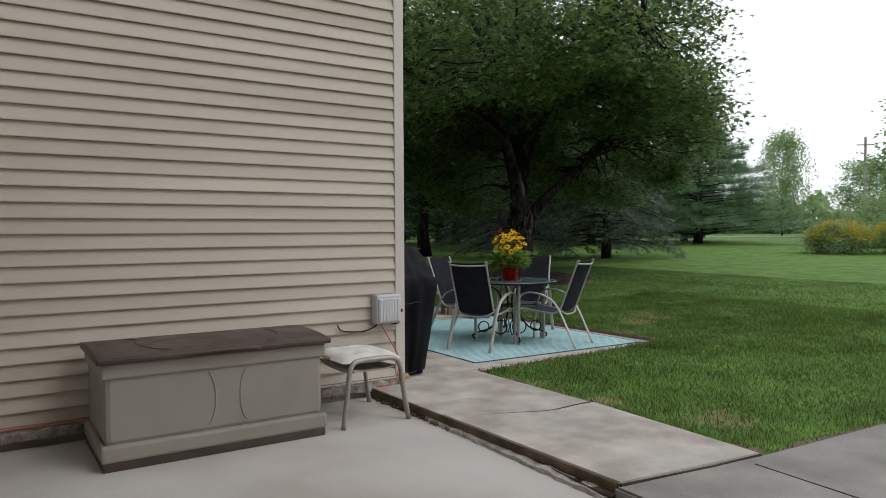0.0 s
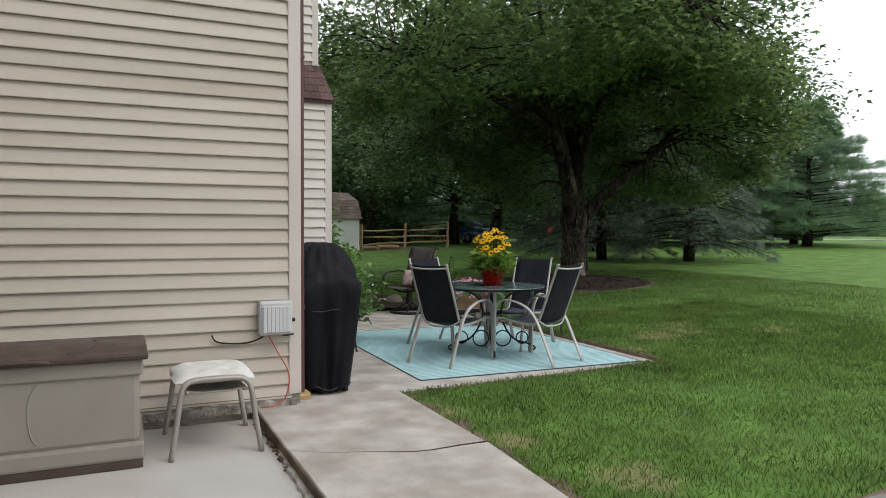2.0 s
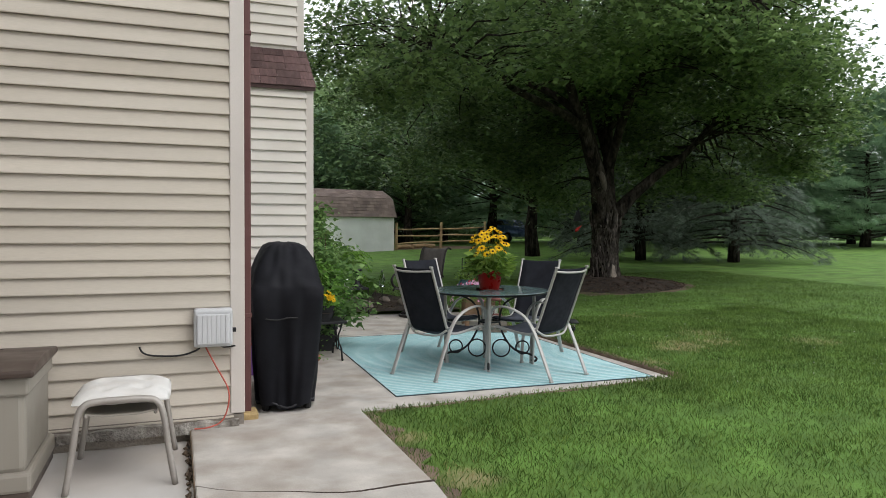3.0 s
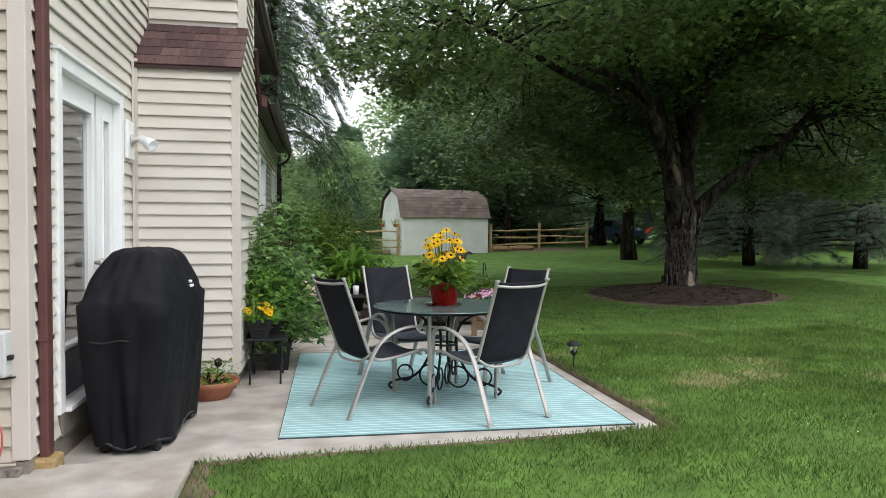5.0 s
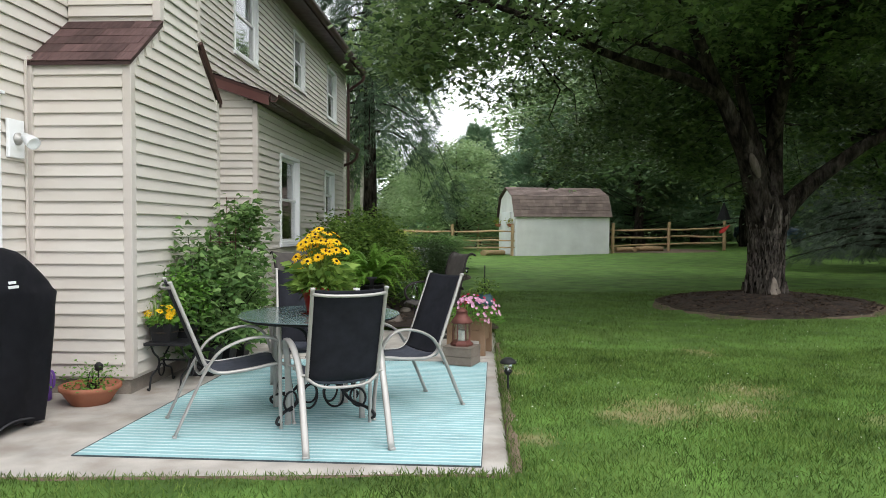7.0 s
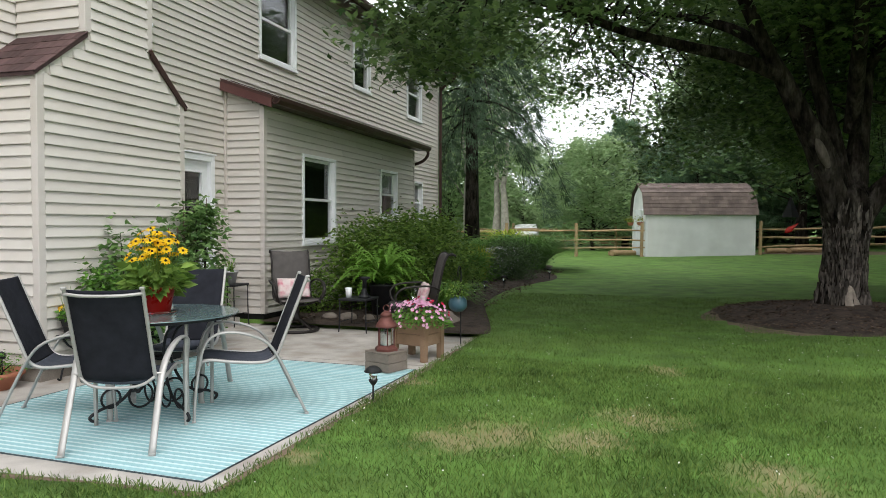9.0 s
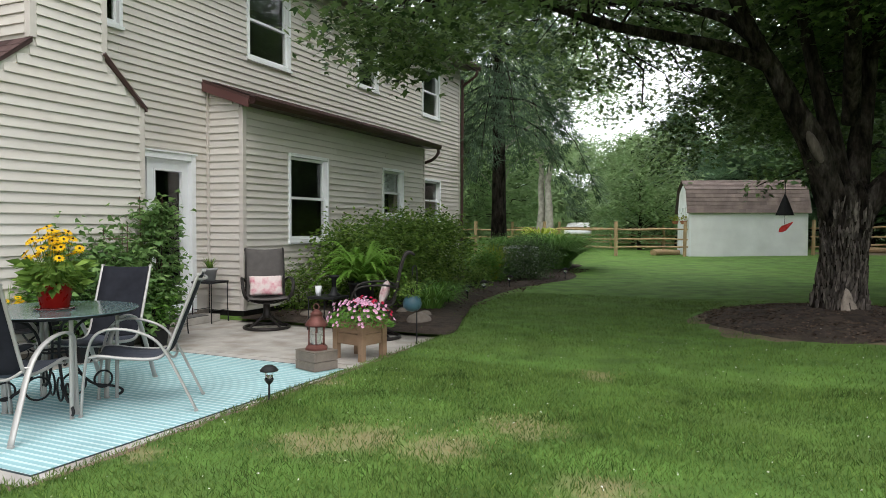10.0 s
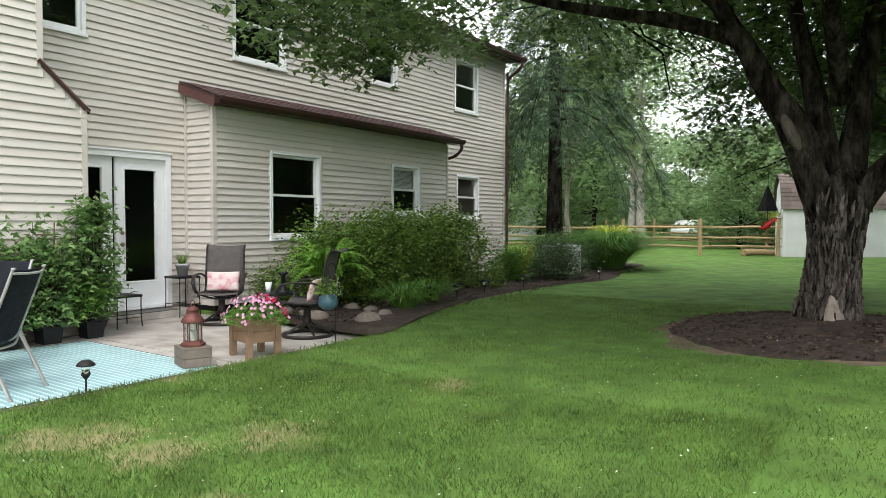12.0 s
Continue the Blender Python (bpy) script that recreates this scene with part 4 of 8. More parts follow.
MAPLE_LEAF = leaf_material("maple_leaf", (0.040, 0.080, 0.027), (0.225, 0.325, 0.115), 0.40, 0.46, gloss=0.45)
# greens lifted beyond leaf tone to imitate haze on distant trees
OAK_LEAF = leaf_material("hazed_hedgerow_leaf", (0.22, 0.33, 0.15), (0.37, 0.48, 0.25), 0.5, 0.58)
TOMATO_LEAF = leaf_material("tomato_leaf", (0.075, 0.155, 0.045), (0.21, 0.33, 0.11))
DARK_LEAF = leaf_material("shade_leaf", (0.070, 0.122, 0.050), (0.125, 0.195, 0.080))
# pale blue-green: the mist over far pines is mixed into this colour
PINE = leaf_material("hazed_pine_needles", (0.120, 0.215, 0.120), (0.255, 0.37, 0.22), 0.6, 0.35)
SPRUCE = leaf_material("spruce_needles", (0.045, 0.080, 0.045), (0.082, 0.130, 0.072), 0.6, 0.2)
BLUE_SPRUCE = leaf_material("blue_spruce_needles", (0.075, 0.105, 0.080), (0.155, 0.195, 0.150), 0.6, 0.25)
SHRUB_LEAF = leaf_material("shrub_leaf", (0.060, 0.130, 0.022), (0.275, 0.41, 0.09), 0.5, 0.45)
FERN_LEAF = leaf_material("fern_frond", (0.16, 0.34, 0.045), (0.25, 0.45, 0.08), 0.5, 0.45)
MOUND_GRASS = leaf_material("mound_grass", (0.10, 0.225, 0.045), (0.19, 0.34, 0.085))
BRIGHT_LEAF = leaf_material("bright_leaf", (0.09, 0.21, 0.035), (0.165, 0.31, 0.06))
YELLOW_LEAF = leaf_material("yellow_leaf", (0.14, 0.21, 0.04), (0.44, 0.40, 0.05))
LIME = leaf_material("lime_foliage", (0.30, 0.40, 0.05), (0.50, 0.54, 0.09))
GRASS_LEAF = leaf_material("grass_blade", (0.046, 0.102, 0.017), (0.182, 0.262, 0.066), 0.6, 0.3, 0.34, 3.0)
DRY_GRASS = leaf_material("dry_grass_blade", (0.28, 0.23, 0.10), (0.46, 0.37, 0.19), 0.8, 0.2)
rng = np.random.RandomState(11)


def branch_line(a, b, lift, n=5, wobble=0.12, rs=random.Random(2)):
    a, b = Vector(a), Vector(b)
    pts = []
    d = (b - a).length
    for k in range(n + 1):
        t = k / n
        p = a.lerp(b, t) + Vector((0, 0, lift * d * math.sin(math.pi * t)))
        if 0 < k < n:
            p += Vector((rs.uniform(-1, 1), rs.uniform(-1, 1), rs.uniform(-1, 1))) * wobble * d / n
        pts.append(p)
    return pts


def taper(n, r0, r1):
    return [r0 + (r1 - r0) * (k / (n - 1)) ** 0.8 for k in range(n)]


def trunk_mesh(path, radii, flare=0.0, sides=20, seed=3, ridges=0.05):
    """A trunk or limb with ridged bark and a flared foot."""
    bm = tube(path, radii, sides)
    n = len(path)
    bm.verts.ensure_lookup_table()
    for i in range(n):
        c = path[i]
        for k in range(sides):
            v = bm.verts[i * sides + k]
            a = 2 * math.pi * k / sides
            out = v.co - c
            g = noise.noise(Vector((math.cos(a) * 2.6, math.sin(a) * 2.6, c.z * 0.8 + seed)))
            g += 0.6 * noise.noise(Vector((math.cos(a) * 7, math.sin(a) * 7, c.z * 1.2 + seed)))
            g += 0.5 * noise.noise(Vector((math.cos(a) * 15, math.sin(a) * 15, c.z * 2.2 + seed)))
            g -= 0.9 * max(0.0, 0.22 - abs(noise.noise(Vector((math.cos(a) * 6.5, math.sin(a) * 6.5, c.z * 1.5 + seed + 9))))) * 4 * (sides > 20)
            if sides > 60:
                fine = abs(noise.noise(Vector((math.cos(a) * 12, math.sin(a) * 12, c.z * 2.4 + 31))))
                g -= 0.55 * max(0.0, 0.16 - fine) * 6
                g += 0.25 * noise.noise(Vector((math.cos(a) * 22, math.sin(a) * 22, c.z * 9)))
            f = flare * max(0, 1 - i / (n * 0.40)) ** 2.6 * (0.7 + 0.6 * math.cos(5 * a + seed))
            v.co = c + out * (1 + ridges * 2 * g + f)
    return bm


def maple():
    t = thing("maple_tree", pose(0, 0, 0), "large dark-green maple with forked trunk in a mulch ring", "tree")
    base = Vector((11.33, 13.55, 0.10))
    path = smooth_path([base, (11.31, 13.53, 0.30), (11.33, 13.54, 0.75), (11.36, 13.55, 1.2), (11.37, 13.55, 1.65), (11.37, 13.55, 2.02)], 26)
    wide = [0.38, 0.37, 0.355, 0.34, 0.325, 0.31, 0.298, 0.288, 0.28, 0.273, 0.268, 0.268, 0.275, 0.287, 0.30, 0.315, 0.32, 0.305, 0.265, 0.20, 0.10]
    radii = [float(np.interp(k / (len(path) - 1), np.linspace(0, 1, len(wide)), wide)) for k in range(len(path))]
    trunk = part("trunk", trunk_mesh(path, radii, 0.6, 132, 3, 0.062), BARK, t, "furrowed grey-brown bark", True)
    # loose plates of bark over the furrows
    rp, verts, faces = random.Random(77), [], []
    shell = BVHTree.FromPolygons([v.co.copy() for v in trunk.data.vertices], [tuple(f.vertices) for f in trunk.data.polygons])
    for k in range(1150):
        z, a = 0.3 + 1.4 * rp.random(), rp.uniform(0, 2 * math.pi)
        u = Vector((math.cos(a), math.sin(a), 0))
        hit, normal, index, dist = shell.ray_cast(Vector((11.35, 13.54, z)) + u * 2, -u)
        if hit is None:
            continue
        side = Vector((-u.y, u.x, 0))
        w, h, d, lean = rp.uniform(0.007, 0.019), rp.uniform(0.03, 0.11), rp.uniform(0.004, 0.016), rp.uniform(-0.2, 0.2)
        n0 = len(verts)
        for s, q in ((-0.5, -1.0), (0.6, -0.9), (1.0, 0.1), (0.5, 1.0), (-0.4, 0.85), (-1.0, -0.1)):
            flat = hit + side * (s * w * rp.uniform(0.8, 1.2) + q * h * lean) + Vector((0, 0, q * h))
            verts += [tuple(flat - u * 0.03), tuple(flat + u * (d + 0.010 * q * rp.random()))]
        faces.append(tuple(n0 + 2 * i + 1 for i in range(6)))
        faces += [(n0 + 2 * i, n0 + 2 * ((i + 1) % 6), n0 + 2 * ((i + 1) % 6) + 1, n0 + 2 * i + 1) for i in range(6)]
    plates = bpy.data.meshes.new("bark_plate")
    plates.from_pydata(verts, [], faces)
    plates.materials.append(BARK_PLATE)
    pl_ob = new("bark_plate", plates)
    pl_ob.parent = trunk
    tagged(pl_ob, "raised flaking bark", kind="stuff")
    scar = bmesh.new()
    rows = []
    for i in range(15):
        v = i / 14
        w = 0.12 * (1 - v) ** 0.55 * (1 + 0.35 * noise.noise(Vector((0, 0, v * 6)))) + 0.004
        row = []
        for k in range(9):
            q = Vector((11.41 - 0.05 * v + w * (k / 4 - 1), 12.2, 0.24 + 0.36 * v))
            hit, normal, index, dist = shell.ray_cast(q, Vector((0, 1, 0)))
            row.append(scar.verts.new((hit if hit is not None else Vector((q.x, 13.3, q.z))) - Vector((0, 0.02 - 0.03 * (k in (0, 8)), 0))))
        rows.append(row)
    for p, q in zip(rows, rows[1:]):
        for k in range(8):
            scar.faces.new((p[k], p[k + 1], q[k + 1], q[k]))
    part("bare_patch", scar, BARE_WOOD, trunk, "bare pale wood at the foot", True)
    limbs = [
        ([(11.30, 13.50, 1.45), (11.12, 13.40, 2.02), (10.95, 13.25, 2.45), (10.72, 13.12, 2.85), (10.50, 13.05, 3.3), (10.25, 12.95, 3.75), (9.7, 12.75, 4.95), (9.0, 12.5, 6.3), (8.5, 12.3, 7.4)], 0.235),
        ([(11.30, 13.52, 1.6), (11.22, 13.53, 2.3), (11.08, 13.58, 3.0), (10.88, 13.65, 3.9), (10.65, 13.8, 5.6), (10.5, 14.0, 7.6)], 0.18),
        ([(11.44, 13.58, 1.6), (11.52, 13.72, 2.4), (11.62, 13.88, 3.3), (11.75, 14.1, 5.0), (11.9, 14.4, 7.6)], 0.20),
        ([(11.46, 13.52, 1.45), (11.72, 13.49, 1.82), (12.05, 13.45, 2.15), (12.70, 13.36, 2.66), (13.15, 13.3, 2.95), (14.1, 13.2, 3.9), (15.2, 13.1, 4.9)], 0.185),
        ([(10.45, 13.02, 3.4), (9.9, 12.8, 3.62), (9.2, 12.55, 3.78), (8.5, 12.3, 3.95), (7.6, 11.9, 4.25), (6.6, 11.5, 4.5)], 0.105),
        ([(11.4, 13.5, 2.7), (11.3, 12.7, 3.9), (11.1, 11.7, 4.6), (10.8, 10.2, 5.1), (10.5, 8.9, 5.3)], 0.11),
        ([(11.55, 13.8, 3.0), (11.8, 14.8, 4.3), (12.2, 16.2, 5.2), (12.6, 17.8, 5.8)], 0.12),
        ([(10.3, 12.95, 3.7), (9.8, 13.4, 4.2), (8.9, 14.2, 4.7), (7.6, 15.0, 5.1)], 0.09),
        ([(11.65, 13.9, 3.6), (12.5, 12.6, 5.2), (13.4, 11.2, 5.9)], 0.09),
    ]
    nodes = []
    for pts, r in limbs:
        line = smooth_path(pts, 9)
        part("limb", trunk_mesh(line, taper(len(line), r, 0.035), 0.0, 26 if r > 0.15 else 12, r * 40, 0.055), BARK, t, smooth=True)
        nodes += line[9::2]
    scar2 = bmesh.new()
    bmesh.ops.create_uvsphere(scar2, u_segments=12, v_segments=8, radius=1)
    bmesh.ops.transform(scar2, matrix=pose(10.96, 13.06, 2.36, 12, -24, 0) @ Matrix.Diagonal((0.065, 0.06, 0.22, 1)), verts=scar2.verts)
    part("bare_patch", scar2, LIMB_SCAR, trunk, "long bare scar on the limb", True)
    rs = random.Random(21)
    centers, twigs = [], bmesh.new()
    nodes_np = np.array([tuple(q) for q in nodes])
    while len(centers) < 1900:
        a, u = rs.uniform(0, 2 * math.pi), rs.random()
        reach = 6.1 + 0.55 * max(0.0, -math.cos(a)) - 1.3 * max(0.0, math.cos(a + 0.9)) + 0.35 * math.sin(3 * a + 1) + 0.3 * math.sin(7 * a)
        q = math.sqrt(u) * 0.92 + 0.08
        r = q * reach
        x, y = 11.35 + r * math.cos(a), 13.55 + r * math.sin(a)
        low = 4.7 - 1.1 * q ** 2 - 0.95 * max(0, math.cos(a)) * q + 0.45 * math.sin(5 * a + r) - 1.2 * (math.sin(a) > 0.2 and math.cos(a) > -0.5 and q > 0.22) + 0.7 * q * max(0, -math.cos(a)) * max(0.0, math.sin(a) + 0.4)
        high = 4.0 + 7.5 * math.sqrt(max(0.02, 1 - q * q))
        z = low + abs(rs.gauss(0, 0.55)) if rs.random() < 0.55 else rs.uniform(low, high)
        if z > high + 0.3 or (q < 0.22 and z < 4.2):
            continue
        if noise.noise(Vector((x * 0.55, y * 0.55, z * 0.8))) < -0.22 or (x < 8.4 and y > 12.5 and rs.random() < 0.42):
            continue
        centers.append((x, y, z))
    while len(centers) < 2170:
        x, y, z = rs.uniform(9.4, 13.0), rs.uniform(13.4, 18.6), rs.uniform(3.95, 6.8)
        if noise.noise(Vector((x * 0.55, y * 0.55, z * 0.8))) > -0.2:
            centers.append((x, y, z))
    while len(centers) < 2440:
        x, y, z = rs.uniform(10.4, 15.0), rs.uniform(11.8, 18.6), rs.uniform(3.75, 5.4)
        if noise.noise(Vector((x * 0.55, y * 0.55, z * 0.8))) > -0.2:
            centers.append((x, y, z))
    cen = np.array(centers)
    for k, c in enumerate(centers):
        if k % 3:
            continue
        d = np.linalg.norm(nodes_np - cen[k], axis=1)
        j = int(np.argmin(d + 0.35 * np.abs(nodes_np[:, 2] - c[2])))
        if d[j] > 4.5:
            continue
        line = branch_line(nodes[j], c, 0.05, 4, 0.25, rs)
        add_tube(twigs, line, taper(len(line), 0.008 + 0.008 * d[j], 0.004), 5)
    tagged(part("twig", twigs, BARK, t), kind="stuff")
    per = 50
    pl = np.repeat(cen, per, axis=0) + rng.normal(0, 1, (len(cen) * per, 3)) * np.array([0.31, 0.31, 0.11])
    tagged(foliage("crown", pl, rng.uniform(0.085, 0.155, len(pl)), MAPLE_LEAF, t, MAPLE_SHAPE, 5, 0.5), kind="stuff")
    return t


maple()


def conifer(name, m, h, r, base, mat, label, seed, count=120, tufts=34, droop=0.25, size=0.3, trunk_r=0.16, hang=0.0, puff=0.0):
    """A straight trunk, whorls of drooping boughs and needle tufts along them."""
    t = thing(name, m, label, "tree")
    rs = random.Random(seed)
    part("trunk", trunk_mesh([Vector((0.03 * math.sin(k), 0.03 * math.cos(k), h * k / 10 - 0.1)) for k in range(11)], taper(11, trunk_r, 0.02), 0.25, 10, seed), BARK, t, smooth=True)
    boughs, places, outs = bmesh.new(), [], []
    for k in range(count):
        z = base + (h - base) * ((k + rs.random()) / count)
        a = k * 2.4 + rs.uniform(-0.4, 0.4)
        length = r * max(0.06, 1 - (z - base) / (h - base)) ** 0.75 * rs.uniform(0.65, 1.1)
        u = Vector((math.cos(a), math.sin(a), 0))
        pts = [Vector((0, 0, z)) + u * (length * s) + Vector((0, 0, length * (0.12 * s - droop * s * s + hang * s ** 3))) for s in (0, 0.25, 0.5, 0.75, 1)]
        add_tube(boughs, pts, taper(5, 0.012 + 0.012 * length, 0.004), 4)
        side = Vector((-u.y, u.x, 0))
        for q in range(tufts):
            s = 0.12 + 0.9 * math.sqrt(rs.random())
            c = Vector((0, 0, z)) + u * (length * s) + Vector((0, 0, length * (0.12 * s - droop * s * s + hang * s ** 3)))
            w = rs.uniform(-1, 1)
            c += side * (w * 0.30 * length * (1.15 - s * 0.6)) + Vector((0, 0, rs.uniform(-0.12, 0.05) - 0.05 * abs(w) + puff * rs.uniform(-0.5, 1.0) * (1.1 - abs(w))))
            places.append(tuple(c))
            outs.append(tuple(u * 0.8 + side * (w * 0.8) + Vector((0, 0, rs.uniform(-0.5, 0.15) - droop + 2.0 * puff))))
    tagged(part("bough", boughs, BARK, t), kind="stuff")
    pl = np.array(places)
    rr = np.random.RandomState(seed)
    tagged(foliage("needles", pl, rr.uniform(0.7, 1.25, len(pl)) * size, mat, t, NEEDLES, seed, 0.5, np.array(outs)), kind="stuff")
    return t


def broadleaf(name, m, h, r, low, mat, label, seed, clusters=260, per=44, size=0.2, trunk=0.18, bark=BARK, shape=OVAL):
    """A tree of leaf clumps with gaps on a forked trunk."""
    t = thing(name, m, label, "tree")
    rs = random.Random(seed)
    top = Vector((rs.uniform(-0.3, 0.3), rs.uniform(-0.3, 0.3), h * 0.8))
    line = branch_line((0, 0, -0.1), top, 0.0, 8, 0.1, rs)
    part("trunk", trunk_mesh(line, taper(9, trunk, 0.03), 0.3, 10, seed), bark, t, smooth=True)
    boughs, cen = bmesh.new(), []
    for k in range(clusters):
        a, q = rs.uniform(0, 2 * math.pi), rs.random() ** 0.45
        zz = rs.random()
        prof = math.sin(math.pi * (0.12 + 0.80 * zz)) ** 0.7
        rad = r * q * prof * (1 + 0.25 * math.sin(3 * a + seed + 4 * zz))
        c = (rad * math.cos(a), rad * math.sin(a), low + (h - low) * zz + 0.3 * math.sin(4 * a))
        if noise.noise(Vector(c) * 0.6 + Vector((seed, 0, 0))) < -0.2:
            continue
        cen.append(c)
        if k % 5 == 0:
            j = min(8, max(2, int(8 * (c[2] - 0.5) / (h * 0.85))))
            add_tube(boughs, branch_line(line[j], c, 0.05, 4, 0.2, rs), taper(5, 0.04, 0.008), 5)
    tagged(part("bough", boughs, bark, t), kind="stuff")
    cen = np.array(cen)
    rr = np.random.RandomState(seed)
    spread = 0.11 * r + 0.15
    pl = np.repeat(cen, per, axis=0) + rr.normal(0, 1, (len(cen) * per, 3)) * np.array([spread, spread, spread * 0.6])
    tagged(foliage("crown", pl, rr.uniform(0.7, 1.3, len(pl)) * size, mat, t, shape, seed, 0.7), kind="stuff")
    return t


def at(x, y, turn=0.0, s=1.0, sz=None):
    return pose(x, y, ground_z(x, y) - 0.02, 0, 0, turn) @ Matrix.Diagonal((s, s, sz or s, 1))


# the tall spruce past the house corner and the two spruces on the lawn
conifer("tall_spruce", at(3.25, 23.4), 17, 3.2, 4.2, SPRUCE, "tall spruce with drooping boughs beyond the house corner", 31, 125, 185, 0.42, 0.31, 0.24, -0.62)
sp = conifer("spruce_tree", at(19.3, 18.2), 10, 3.2, 0.55, BLUE_SPRUCE, "grey-green spruce with drooping boughs on lawn", 33, 175, 125, 0.27, 0.25, 0.17, -0.05, 0.05)
copy_thing(sp, at(17.5, 20.6, 140, 1.0, 1.1))
copy_thing(sp, at(21.2, 25.8, 60, 1.05, 1.2))
copy_thing(sp, at(22.0, 28.5, 200, 1.15, 1.3))
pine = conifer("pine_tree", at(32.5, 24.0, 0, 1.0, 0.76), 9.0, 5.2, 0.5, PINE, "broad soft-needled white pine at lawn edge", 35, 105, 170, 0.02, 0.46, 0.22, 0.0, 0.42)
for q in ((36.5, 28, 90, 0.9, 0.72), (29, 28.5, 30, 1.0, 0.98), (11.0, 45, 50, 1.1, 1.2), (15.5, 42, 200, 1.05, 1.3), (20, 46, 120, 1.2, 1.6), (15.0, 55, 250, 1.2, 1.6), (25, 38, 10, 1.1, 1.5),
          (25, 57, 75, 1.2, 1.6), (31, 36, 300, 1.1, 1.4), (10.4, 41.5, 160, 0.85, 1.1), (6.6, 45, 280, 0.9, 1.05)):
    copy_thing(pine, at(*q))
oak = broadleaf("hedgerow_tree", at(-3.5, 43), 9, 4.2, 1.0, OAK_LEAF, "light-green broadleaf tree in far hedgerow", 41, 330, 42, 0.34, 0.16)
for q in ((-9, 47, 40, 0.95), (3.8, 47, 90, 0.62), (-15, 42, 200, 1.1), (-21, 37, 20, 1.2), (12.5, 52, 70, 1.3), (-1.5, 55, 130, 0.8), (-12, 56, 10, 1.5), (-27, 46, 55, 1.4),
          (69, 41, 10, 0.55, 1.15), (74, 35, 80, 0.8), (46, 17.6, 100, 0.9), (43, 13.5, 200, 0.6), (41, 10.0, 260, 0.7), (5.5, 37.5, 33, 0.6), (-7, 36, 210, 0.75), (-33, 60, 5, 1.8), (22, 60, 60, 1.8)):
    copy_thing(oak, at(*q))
dark = broadleaf("shade_tree", at(15.6, 24.8), 11, 5.0, 2.6, DARK_LEAF, "dark spreading broadleaf tree behind the rail fence", 43, 300, 42, 0.29, 0.26)
for q in ((23.5, 34, 100, 1.0), (14.8, 38, 40, 1.0), (28.5, 33, 250, 1.05), (20.5, 39, 10, 1.2), (35, 32, 150, 1.1)):
    copy_thing(dark, at(*q))
birch = broadleaf("pale_trunk_tree", at(1.3, 37), 11, 3.2, 4.5, OAK_LEAF, "slender pale-barked tree beyond the rail fence", 47, 170, 40, 0.22, 0.24, BARK_PALE)
copy_thing(birch, at(0.7, 37.3, 80, 0.95))
slim = broadleaf("slender_tree", at(2.2, 27.0), 7.5, 2.0, 3.0, DARK_LEAF, "slender young tree near the house corner", 49, 90, 36, 0.18, 0.10, BARK_PALE)


def sheet(name, edge, lift, mat, label, category, rough=0.02, seed=1, inset=5):
    """A bed of soil laid over the lawn: rings of the outline drawn in to its middle."""
    bm = bmesh.new()
    c = Vector((sum(p[0] for p in edge) / len(edge), sum(p[1] for p in edge) / len(edge)))
    rings = []
    for k in range(inset + 1):
        s = 1 - k / (inset + 0.5)
        row = []
        for x, y in edge:
            p = c + (Vector((x, y)) - c) * s
            z = ground_z(p.x, p.y) + lift * min(1, 0.15 + k * 0.85) + (rough * noise.noise(Vector((p.x * 3, p.y * 3, seed))) if k else 0)
            row.append(bm.verts.new((p.x, p.y, z)))
        rings.append(row)
    n = len(edge)
    for a, b in zip(rings, rings[1:]):
        for i in range(n):
            bm.faces.new((a[i], a[(i + 1) % n], b[(i + 1) % n], b[i]))
    bm.faces.new(rings[-1])
    return tagged(part(name, bm, mat, smooth=True), label, category, kind="structure")


def wavy_circle(x, y, r, n=64, wob=0.10, seed=0):
    return [(x + math.cos(a) * r * (1 + wob * math.sin(3 * a + seed) + wob * 0.5 * math.sin(7 * a + 2 * seed)),
             y + math.sin(a) * r * (1 + wob * math.sin(3 * a + seed) + wob * 0.5 * math.sin(7 * a + 2 * seed))) for a in (2 * math.pi * k / n for k in range(n))]


DRY_SOIL = material("dry_soil", (0.20, 0.145, 0.105), 0.95, spread=0.2, size=6, fine=70, bump=0.8, depth=0.015, second=(0.09, 0.07, 0.045), stain=3, amount=0.5)
sheet("ground_tree_rim", wavy_circle(11.28, 13.42, 1.84, 72, 0.05, 2), 0.010, DRY_SOIL, "dry bare soil round the mulch ring", "soil", 0.01, 3)
sheet("ground_tree_mulch", wavy_circle(11.28, 13.45, 1.68, 72, 0.04, 1), 0.03, SOIL, "dark bark mulch ring round the maple", "mulch", 0.03, 4, 9)
bed_edge = [(3.62, 11.07), (5.2, 11.02), (6.6, 10.88), (6.92, 11.1), (6.55, 12.3), (6.25, 13.3), (6.08, 14.2), (5.98, 15.4), (5.97, 16.8), (6.15, 18.0), (6.45, 19.2), (6.3, 20.6), (5.7, 22.2), (5.6, 24.5),
            (4.6, 25.3), (3.4, 24.6), (3.0, 22), (3.0, 20.5), (3.02, 17.4), (3.62, 17.2), (3.62, 14)]
bed_line = [(p.x, p.y) for p in smooth_path([(x, y, 0) for x, y in bed_edge + bed_edge[:1]], 4)[:-1]]
sheet("ground_bed", bed_line, 0.032, SOIL, "dark mulched planting bed along the house", "mulch", 0.03, 6, 8)
sheet("ground_gap", [(2.60, 2.42), (2.68, 2.42), (2.98, 5.2), (2.90, 5.2)], -0.02, SOIL, "dirt-filled gap beside the path", "soil", 0.0, 7, 2)



